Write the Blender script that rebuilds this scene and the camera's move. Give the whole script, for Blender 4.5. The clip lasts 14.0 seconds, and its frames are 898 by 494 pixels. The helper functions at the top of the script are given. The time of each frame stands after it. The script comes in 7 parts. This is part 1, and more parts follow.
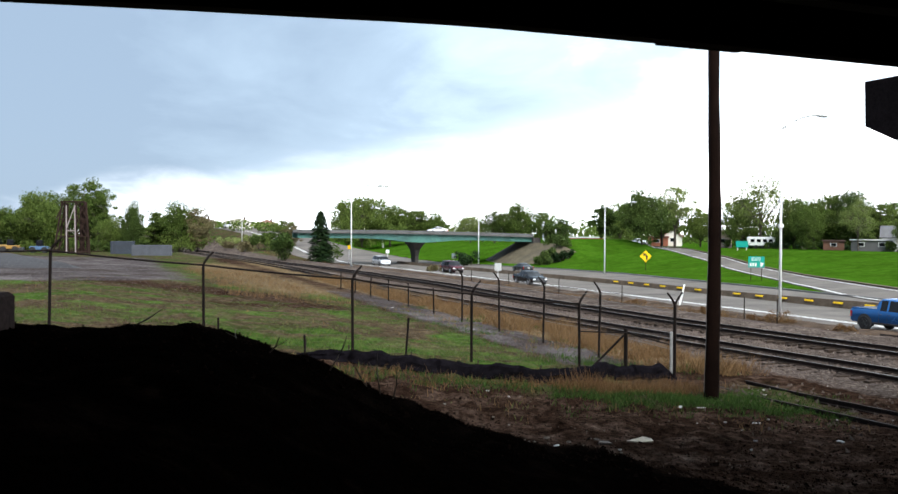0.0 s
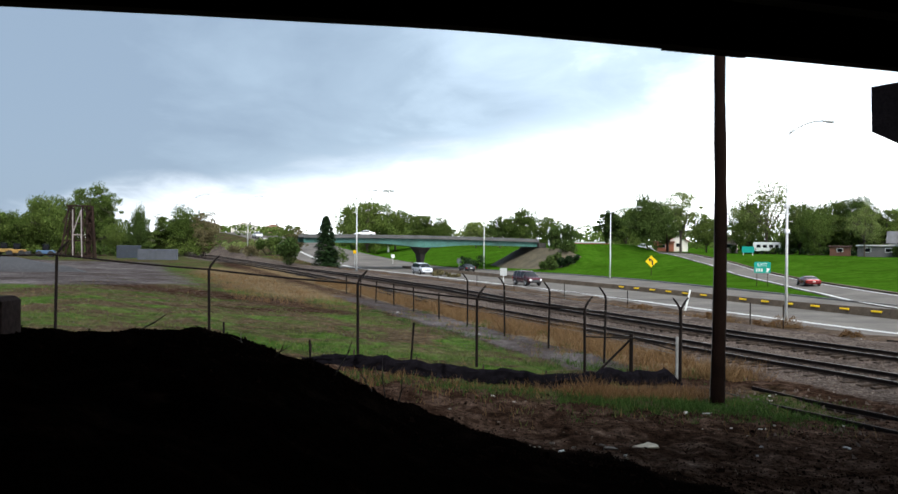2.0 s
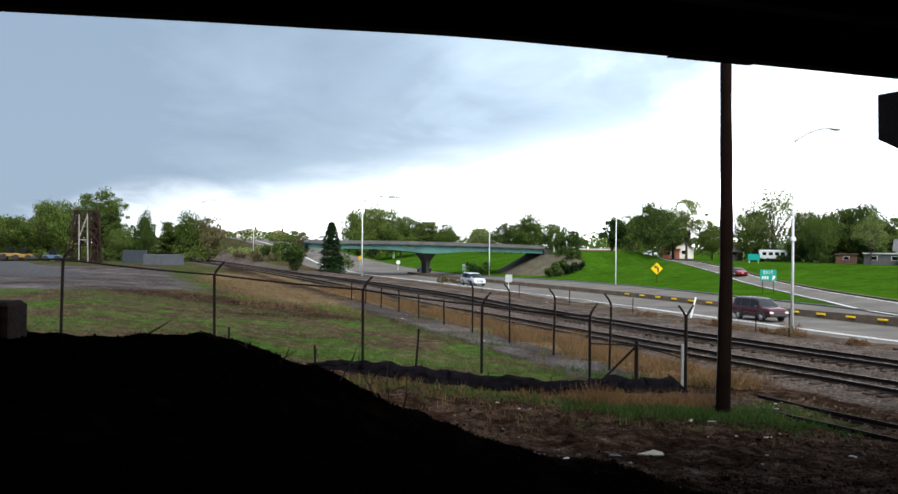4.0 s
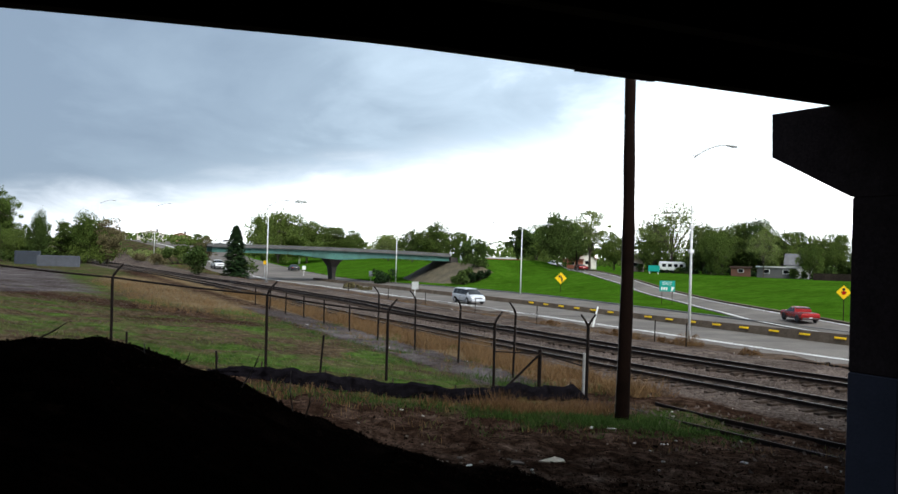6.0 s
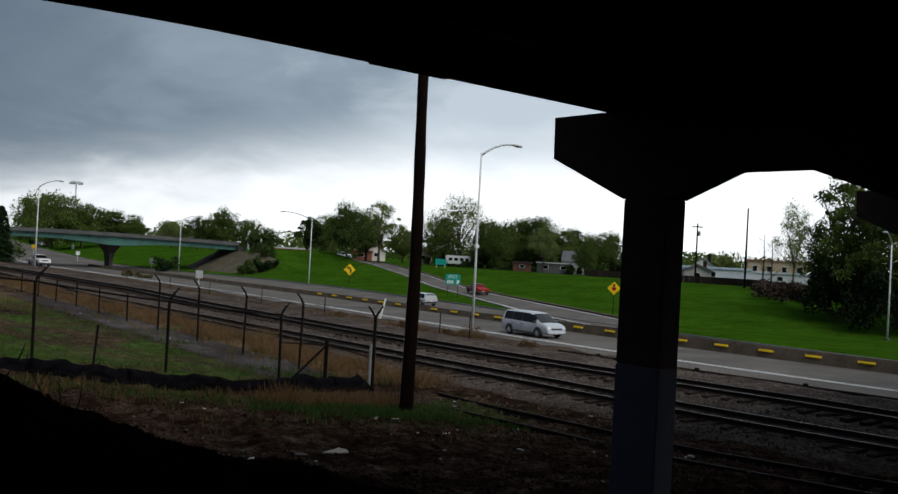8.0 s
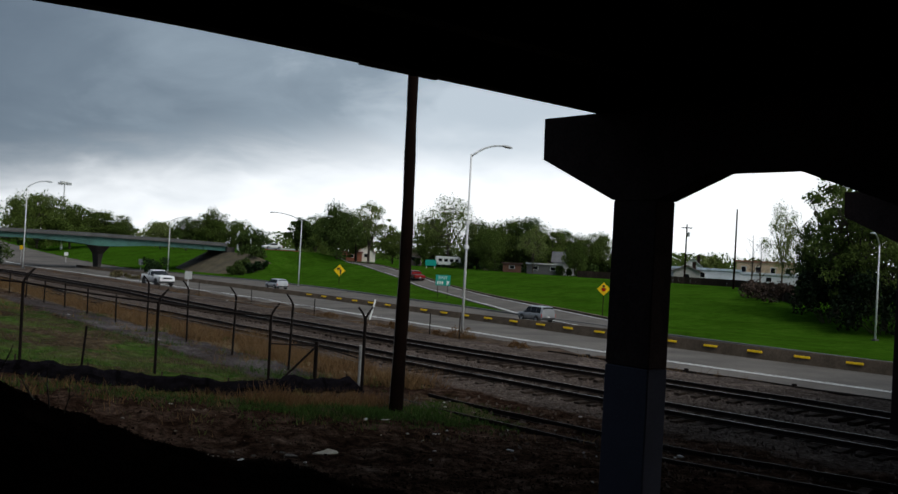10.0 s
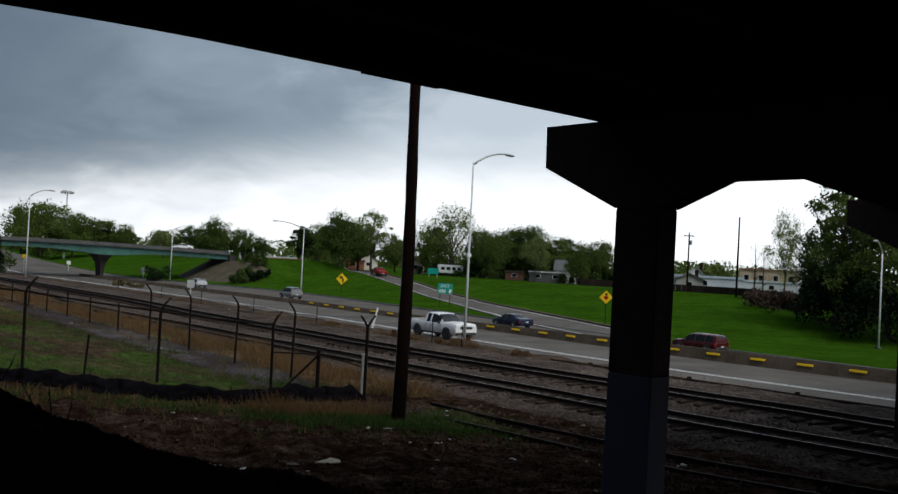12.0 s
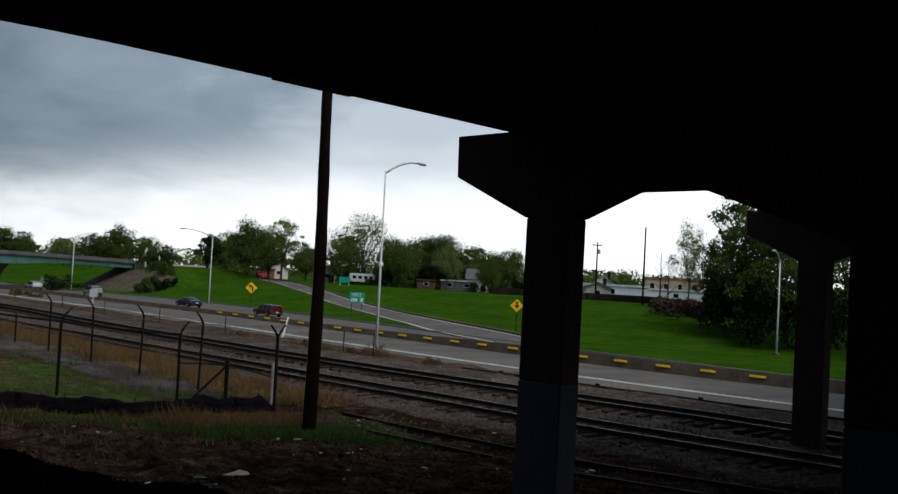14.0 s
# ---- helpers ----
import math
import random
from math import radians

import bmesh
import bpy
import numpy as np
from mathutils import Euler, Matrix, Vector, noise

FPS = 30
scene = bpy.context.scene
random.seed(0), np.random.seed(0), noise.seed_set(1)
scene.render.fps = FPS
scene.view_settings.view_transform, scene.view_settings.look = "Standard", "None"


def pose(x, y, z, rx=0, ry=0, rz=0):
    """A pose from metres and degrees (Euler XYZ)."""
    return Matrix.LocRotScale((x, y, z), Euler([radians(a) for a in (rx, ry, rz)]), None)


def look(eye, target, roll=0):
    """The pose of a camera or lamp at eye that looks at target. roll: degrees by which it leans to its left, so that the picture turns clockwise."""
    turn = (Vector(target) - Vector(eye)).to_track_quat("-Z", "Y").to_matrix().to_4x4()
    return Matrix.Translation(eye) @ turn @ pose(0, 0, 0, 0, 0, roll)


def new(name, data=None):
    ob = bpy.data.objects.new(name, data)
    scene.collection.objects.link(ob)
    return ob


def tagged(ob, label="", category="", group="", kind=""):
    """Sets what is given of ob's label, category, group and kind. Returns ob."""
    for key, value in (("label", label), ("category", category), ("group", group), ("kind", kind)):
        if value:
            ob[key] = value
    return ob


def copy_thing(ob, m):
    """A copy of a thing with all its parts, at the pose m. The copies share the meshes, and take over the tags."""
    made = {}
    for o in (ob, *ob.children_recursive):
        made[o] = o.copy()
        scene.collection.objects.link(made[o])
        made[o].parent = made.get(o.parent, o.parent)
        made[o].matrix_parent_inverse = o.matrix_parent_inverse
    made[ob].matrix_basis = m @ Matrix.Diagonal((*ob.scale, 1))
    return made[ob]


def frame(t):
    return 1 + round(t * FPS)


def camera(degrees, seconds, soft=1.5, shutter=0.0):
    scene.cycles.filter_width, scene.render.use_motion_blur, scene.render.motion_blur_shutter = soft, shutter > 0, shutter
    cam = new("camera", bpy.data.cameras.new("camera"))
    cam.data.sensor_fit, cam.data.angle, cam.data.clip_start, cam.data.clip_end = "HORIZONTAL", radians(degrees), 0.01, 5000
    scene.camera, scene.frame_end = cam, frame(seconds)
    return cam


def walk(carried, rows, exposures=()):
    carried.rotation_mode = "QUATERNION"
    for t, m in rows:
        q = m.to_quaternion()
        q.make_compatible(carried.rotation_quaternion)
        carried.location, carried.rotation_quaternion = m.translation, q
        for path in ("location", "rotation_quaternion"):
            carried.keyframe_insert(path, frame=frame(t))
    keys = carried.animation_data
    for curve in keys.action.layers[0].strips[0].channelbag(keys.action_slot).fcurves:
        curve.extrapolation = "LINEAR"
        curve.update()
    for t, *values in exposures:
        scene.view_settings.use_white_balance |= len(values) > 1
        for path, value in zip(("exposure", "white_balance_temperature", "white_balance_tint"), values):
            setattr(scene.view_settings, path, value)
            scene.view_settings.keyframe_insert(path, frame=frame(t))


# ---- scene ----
# ---- camera --------------------------------------------------------------
EYE = (0.0, 0.0, 5.4)
cam = camera(50.74, 14.0, soft=1.5)
TURNS = [
    (0.0, -0.55, -0.73, -0.32),
    (0.5, -0.50, -0.59, -0.38),
    (1.0, -0.40, -0.49, -0.38),
    (1.5, -0.28, -0.45, -0.39),
    (2.0, -0.22, -0.44, -0.43),
    (2.5, -0.09, -0.33, -0.50),
    (3.0, -0.01, -0.17, -0.56),
    (5.5, 0.19, 0.05, -0.73),
    (5.7, -1.16, 0.17, -0.98),
    (5.9, -4.20, 0.36, -1.45),
    (6.0, -5.52, 0.48, -1.69),
    (6.5, -11.18, 1.24, -1.83),
    (7.0, -14.92, 1.10, -2.30),
    (7.5, -17.26, 0.62, -2.60),
    (8.0, -18.22, 0.49, -3.10),
    (8.5, -18.76, 0.45, -3.15),
    (11.0, -18.84, 0.80, -3.07),
    (11.5, -18.82, 0.96, -3.06),
    (12.0, -18.69, 1.07, -3.04),
    (12.5, -18.63, 1.16, -3.05),
    (13.0, -18.60, 1.27, -3.24),
    (13.5, -18.57, 1.21, -3.20),
    (13.7, -18.74, 1.24, -3.17),
    (13.8, -19.84, 1.36, -3.12),
    (14.0, -24.02, 1.88, -3.04),
]
walk(cam, [(t, pose(*EYE, 90 + p, r, y)) for t, y, p, r in TURNS],
     exposures=[(0, .72), (1.5, .44), (3, .42), (5.5, .39), (6.0, .20), (6.5, -.42), (7.0, -.84), (7.5, -.94), (8.5, -1.06), (11, -1.06), (13.5, -1.04), (14, -1.06)])

# ---- sky and light -------------------------------------------------------
SUN_AZ, SUN_EL = 165.0, 50.0
world = bpy.data.worlds.new("sky")
scene.world = world
world.use_nodes = True
wn, wl = world.node_tree.nodes, world.node_tree.links
wn.clear()


def wnode(kind, **vals):
    n = wn.new(kind)
    for k, v in vals.items():
        n.inputs[k].default_value = v
    return n


def wmath(op, a, b=0.0, c=0.0):
    n = wn.new("ShaderNodeMath")
    n.operation = op
    for i, v in enumerate((a, b, c)):
        if isinstance(v, (int, float)):
            n.inputs[i].default_value = v
        else:
            wl.new(v, n.inputs[i])
    return n.outputs[0]


coord = wn.new("ShaderNodeTexCoord").outputs["Generated"]
sep = wn.new("ShaderNodeSeparateXYZ")
wl.new(coord, sep.inputs[0])
up = wmath("MAXIMUM", sep.outputs[2], 0.0)
flat = wmath("ADD", up, 0.30)
comb = wn.new("ShaderNodeCombineXYZ")
wl.new(wmath("DIVIDE", sep.outputs[0], flat), comb.inputs[0])
wl.new(wmath("DIVIDE", sep.outputs[1], flat), comb.inputs[1])
big = wnode("ShaderNodeTexNoise", Scale=1.5, Detail=7.0, Roughness=0.55, Distortion=0.5)
wl.new(comb.outputs[0], big.inputs["Vector"])
fine = wnode("ShaderNodeTexNoise", Scale=4.0, Detail=7.0, Roughness=0.55, Distortion=0.6)
wl.new(comb.outputs[0], fine.inputs["Vector"])
# the cloud deck: a heavy shelf overhead that ends low in the north-east
rag = wmath("MULTIPLY_ADD", wmath("SUBTRACT", big.outputs[0], 0.5), 0.10, wmath("MULTIPLY", wmath("SUBTRACT", fine.outputs[0], 0.5), 0.05))
base = wmath("MULTIPLY_ADD", sep.outputs[0], -0.130, wmath("ADD", sep.outputs[2], rag))
base = wmath("MULTIPLY_ADD", wmath("MINIMUM", wmath("ADD", sep.outputs[0], 0.16), 0.0), -0.10, base)
shelf = wn.new("ShaderNodeMapRange")
shelf.interpolation_type = "SMOOTHSTEP"
for k, v in ((1, 0.004), (2, 0.118)):
    shelf.inputs[k].default_value = v
wl.new(base, shelf.inputs[0])
tone = wn.new("ShaderNodeValToRGB")
tone.color_ramp.elements.new(0.5)
tone.color_ramp.elements.new(0.7)
for stop, (place, colour) in zip(tone.color_ramp.elements, ((0.2, (0.285, 0.38, 0.505, 1)), (0.45, (0.395, 0.515, 0.65, 1)), (0.65, (0.63, 0.79, 0.95, 1)), (0.83, (1.27, 1.46, 1.64, 1)))):
    stop.position, stop.color = place, colour
mixn = wmath("MULTIPLY_ADD", fine.outputs[0], 0.3, wmath("MULTIPLY", big.outputs[0], 0.7))
wl.new(wmath("MULTIPLY_ADD", sep.outputs[0], 1.05, mixn), tone.inputs[0])
deck = wn.new("ShaderNodeMix")
deck.data_type = "RGBA"
wl.new(shelf.outputs[0], deck.inputs[0])
deck.inputs[6].default_value = (2.7, 2.8, 2.9, 1)
wl.new(tone.outputs[0], deck.inputs[7])
sky = wn.new("ShaderNodeTexSky")
sky.sky_type, sky.sun_disc = "NISHITA", False
sky.sun_elevation, sky.sun_rotation = radians(SUN_EL), radians(SUN_AZ)
skyb = wnode("ShaderNodeBackground", Strength=0.06)
wl.new(sky.outputs[0], skyb.inputs[0])
cloudb = wnode("ShaderNodeBackground", Strength=0.95)
wl.new(deck.outputs[2], cloudb.inputs[0])
both = wn.new("ShaderNodeMixShader")
both.inputs[0].default_value = 0.9
wl.new(skyb.outputs[0], both.inputs[1])
wl.new(cloudb.outputs[0], both.inputs[2])
wl.new(both.outputs[0], wn.new("ShaderNodeOutputWorld").inputs[0])

sun = new("sun", bpy.data.lights.new("sun", "SUN"))
sun.data.energy, sun.data.angle, sun.data.color = 3.4, radians(40), (1, 0.98, 0.94)
sun.matrix_world = look((60 * math.sin(radians(SUN_AZ)), 60 * math.cos(radians(SUN_AZ)), 60 * math.tan(radians(SUN_EL))), (0, 0, 0))

# ---- materials -----------------------------------------------------------


def material(name, color, rough=0.8, metal=0.0, var=0.25, scale=3.0, bump=0.2, bscale=None, second=None, spots=0.0, spec=0.5, rand=0.0):
    """A surface with grain and stains: two noises over its colour, the finer one also as relief."""
    m = bpy.data.materials.new(name)
    m.use_nodes = True
    n, l = m.node_tree.nodes, m.node_tree.links
    b = n["Principled BSDF"]
    b.inputs["Metallic"].default_value = metal
    b.inputs["Specular IOR Level"].default_value = spec
    tc = n.new("ShaderNodeTexCoord").outputs["Object"]
    n1, n2 = n.new("ShaderNodeTexNoise"), n.new("ShaderNodeTexNoise")
    for q, sc in ((n1, scale), (n2, bscale or scale * 9)):
        q.inputs["Scale"].default_value = sc
        q.inputs["Detail"].default_value = 6
        q.inputs["Roughness"].default_value = .62
        l.new(tc, q.inputs["Vector"])
    ramp = n.new("ShaderNodeValToRGB")
    c = Vector(color)
    dark = second or tuple(c * (1 - var))
    ramp.color_ramp.elements[0].position, ramp.color_ramp.elements[0].color = .36 + spots, (*dark, 1)
    ramp.color_ramp.elements[1].position, ramp.color_ramp.elements[1].color = .64 + spots, (*(min(1, v) for v in c * (1 + var * .5)), 1)
    l.new(n1.outputs[0], ramp.inputs[0])
    mul = n.new("ShaderNodeMix")
    mul.data_type, mul.blend_type = "RGBA", "MULTIPLY"
    mul.inputs[0].default_value = min(1, var * 2)
    l.new(ramp.outputs[0], mul.inputs[6])
    g = n.new("ShaderNodeMapRange")
    g.inputs[1].default_value, g.inputs[2].default_value, g.inputs[3].default_value, g.inputs[4].default_value = .3, .7, .55, 1.25
    l.new(n2.outputs[0], g.inputs[0])
    l.new(g.outputs[0], mul.inputs[7])
    out = mul.outputs[2]
    if rand:
        info = n.new("ShaderNodeObjectInfo")
        h = n.new("ShaderNodeHueSaturation")
        mr = n.new("ShaderNodeMapRange")
        mr.inputs[3].default_value, mr.inputs[4].default_value = 1 - rand, 1 + rand
        l.new(info.outputs["Random"], mr.inputs[0])
        l.new(mr.outputs[0], h.inputs["Value"])
        l.new(out, h.inputs["Color"])
        out = h.outputs[0]
    l.new(out, b.inputs["Base Color"])
    rr = n.new("ShaderNodeMapRange")
    rr.inputs[3].default_value, rr.inputs[4].default_value = max(.03, rough - .12), min(1, rough + .12)
    l.new(n1.outputs[0], rr.inputs[0])
    l.new(rr.outputs[0], b.inputs["Roughness"])
    if bump:
        bp = n.new("ShaderNodeBump")
        bp.inputs["Strength"].default_value = bump
        bp.inputs["Distance"].default_value = .03
        l.new(n2.outputs[0], bp.inputs["Height"])
        l.new(bp.outputs[0], b.inputs["Normal"])
    return m


def leaf_material(name, a, b2, trans=0.25):
    m = bpy.data.materials.new(name)
    m.use_nodes = True
    n, l = m.node_tree.nodes, m.node_tree.links
    geo = n.new("ShaderNodeNewGeometry")
    info = n.new("ShaderNodeObjectInfo")
    add = n.new("ShaderNodeMath")
    add.operation = "MULTIPLY_ADD"
    l.new(geo.outputs["Random Per Island"], add.inputs[0])
    add.inputs[1].default_value = .65
    sc = n.new("ShaderNodeMath")
    sc.operation = "MULTIPLY"
    sc.inputs[1].default_value = .35
    l.new(info.outputs["Random"], sc.inputs[0])
    l.new(sc.outputs[0], add.inputs[2])
    ramp = n.new("ShaderNodeValToRGB")
    ramp.color_ramp.elements[0].color, ramp.color_ramp.elements[1].color = (*a, 1), (*b2, 1)
    l.new(add.outputs[0], ramp.inputs[0])
    p = n["Principled BSDF"]
    p.inputs["Roughness"].default_value = .7
    p.inputs["Specular IOR Level"].default_value = .08
    l.new(ramp.outputs[0], p.inputs["Base Color"])
    tr = n.new("ShaderNodeBsdfTranslucent")
    l.new(ramp.outputs[0], tr.inputs[0])
    mx = n.new("ShaderNodeMixShader")
    mx.inputs[0].default_value = trans
    l.new(p.outputs[0], mx.inputs[1])
    l.new(tr.outputs[0], mx.inputs[2])
    l.new(mx.outputs[0], n["Material Output"].inputs[0])
    return m


def glass_material(name, color=(.02, .025, .03), rough=.06):
    m = bpy.data.materials.new(name)
    m.use_nodes = True
    b = m.node_tree.nodes["Principled BSDF"]
    b.inputs["Base Color"].default_value = (*color, 1)
    b.inputs["Roughness"].default_value = rough
    b.inputs["Specular IOR Level"].default_value = .3
    return m


def ground_material():
    """Earth, field grass, lawn, ballast, gravel and painted shade, mixed by the zones kept on the sheet's vertices."""
    m = bpy.data.materials.new("ground")
    m.use_nodes = True
    n, l = m.node_tree.nodes, m.node_tree.links
    b = n["Principled BSDF"]
    b.inputs["Roughness"].default_value = .95
    b.inputs["Specular IOR Level"].default_value = 0.0
    tc = n.new("ShaderNodeTexCoord").outputs["Object"]

    def nz(scale, detail=6, rough=.6, dist=0.0):
        q = n.new("ShaderNodeTexNoise")
        q.inputs["Scale"].default_value, q.inputs["Detail"].default_value, q.inputs["Roughness"].default_value, q.inputs["Distortion"].default_value = scale, detail, rough, dist
        l.new(tc, q.inputs["Vector"])
        return q.outputs[0]

    def ramp(src, stops):
        r = n.new("ShaderNodeValToRGB")
        while len(r.color_ramp.elements) < len(stops):
            r.color_ramp.elements.new(.5)
        for e, (p, c) in zip(r.color_ramp.elements, stops):
            e.position, e.color = p, (*c, 1)
        l.new(src, r.inputs[0])
        return r.outputs[0]

    def mix(fac, a, c, kind="MIX"):
        q = n.new("ShaderNodeMix")
        q.data_type, q.blend_type = "RGBA", kind
        for s, i in ((fac, 0), (a, 6), (c, 7)):
            if isinstance(s, float):
                q.inputs[i].default_value = s
            else:
                l.new(s, q.inputs[i])
        return q.outputs[2]

    def edge(src, attr_noise, width=.25):
        """A zone's weight broken up by noise along its border."""
        a = n.new("ShaderNodeMath")
        a.operation = "MULTIPLY_ADD"
        l.new(attr_noise, a.inputs[0])
        a.inputs[1].default_value = 1.5
        l.new(src, a.inputs[2])
        r = n.new("ShaderNodeMapRange")
        r.inputs[1].default_value, r.inputs[2].default_value = 1.25 - width, 1.25 + width
        l.new(a.outputs[0], r.inputs[0])
        return r.outputs[0]

    zone = n.new("ShaderNodeVertexColor")
    zone.layer_name = "zone"
    zs = n.new("ShaderNodeSeparateColor")
    l.new(zone.outputs[0], zs.inputs[0])
    zone2 = n.new("ShaderNodeVertexColor")
    zone2.layer_name = "zone_b"
    zs2 = n.new("ShaderNodeSeparateColor")
    l.new(zone2.outputs[0], zs2.inputs[0])
    n_s, n_m, n_b, n_f = nz(9, 8), nz(1.1, 6, .65, .4), nz(.16, 5), nz(38, 4, .7)
    earth = ramp(nz(1.5, 8, .74, .6), [(.32, (.008, .0042, .0030)), (.48, (.029, .0165, .0115)), (.61, (.064, .041, .030)), (.75, (.140, .104, .080))])
    turf = ramp(nz(1.6, 8, .75, .5), [(.32, (.015, .028, .007)), (.47, (.032, .064, .012)), (.58, (.058, .098, .020)), (.72, (.115, .136, .050))])
    thatch = ramp(nz(2.3, 8, .75, .3), [(.32, (.018, .012, .009)), (.50, (.052, .037, .023)), (.70, (.150, .112, .066))])
    patch = ramp(nz(.22, 7, .68, .9), [(.46, (0, 0, 0)), (.59, (1, 1, 1))])
    field = mix(patch, thatch, turf)
    lawn = ramp(nz(.8, 9, .78, .4), [(.3, (.020, .060, .004)), (.5, (.034, .088, .006)), (.70, (.056, .116, .012))])
    stone = ramp(n_s, [(.3, (.022, .0165, .0140)), (.5, (.078, .061, .052)), (.72, (.170, .142, .124))])
    lump = n.new("ShaderNodeMapRange")
    lump.inputs[1].default_value, lump.inputs[2].default_value, lump.inputs[3].default_value, lump.inputs[4].default_value = .36, .66, .4, 1.75
    l.new(nz(5.5, 8, .7), lump.inputs[0])
    earth = mix(1.0, earth, lump.outputs[0], "MULTIPLY")
    pale = n.new("ShaderNodeMapRange")
    pale.inputs[1].default_value, pale.inputs[2].default_value, pale.inputs[3].default_value, pale.inputs[4].default_value = .35, .68, .65, 1.7
    l.new(nz(.7, 7, .7, .5), pale.inputs[0])
    stone = mix(1.0, stone, pale.outputs[0], "MULTIPLY")
    lot = ramp(nz(.25, 7, .66), [(.36, (.040, .031, .027)), (.47, (.062, .053, .052)), (.68, (.122, .108, .108))])
    dry = ramp(nz(1.9, 8, .75, .4), [(.3, (.050, .032, .018)), (.46, (.105, .074, .040)), (.58, (.165, .118, .068)), (.74, (.26, .20, .128))])
    lot = mix(.8, lot, lump.outputs[0], "MULTIPLY")
    c = mix(edge(zs.outputs[0], n_m), earth, field)
    c = mix(edge(zs2.outputs[0], n_m), c, dry)
    c = mix(edge(zs2.outputs[1], n_m), c, lot)
    c = mix(edge(zs.outputs[2], n_m), c, stone)
    c = mix(edge(zs.outputs[1], n_m, .1), c, lawn)
    # near-black earth tone that paints in the shade under the bridge and on the bank
    painted_shade = ramp(n_m, [(.3, (.0010, .0007, .0006)), (.55, (.003, .0020, .0016)), (.75, (.013, .0085, .0065))])
    c = mix(edge(zs2.outputs[2], n_m, .35), c, painted_shade)
    g = n.new("ShaderNodeMapRange")
    g.inputs[1].default_value, g.inputs[2].default_value, g.inputs[3].default_value, g.inputs[4].default_value = .3, .7, .5, 1.35
    l.new(n_f, g.inputs[0])
    c = mix(.8, c, g.outputs[0], "MULTIPLY")
    g2 = n.new("ShaderNodeMapRange")
    g2.inputs[1].default_value, g2.inputs[2].default_value, g2.inputs[3].default_value, g2.inputs[4].default_value = .3, .7, .7, 1.25
    l.new(n_b, g2.inputs[0])
    c = mix(.8, c, g2.outputs[0], "MULTIPLY")
    l.new(c, b.inputs["Base Color"])
    bp = n.new("ShaderNodeBump")
    bp.inputs["Strength"].default_value, bp.inputs["Distance"].default_value = 1.0, .10
    l.new(n_s, bp.inputs["Height"])
    l.new(bp.outputs[0], b.inputs["Normal"])
    return m


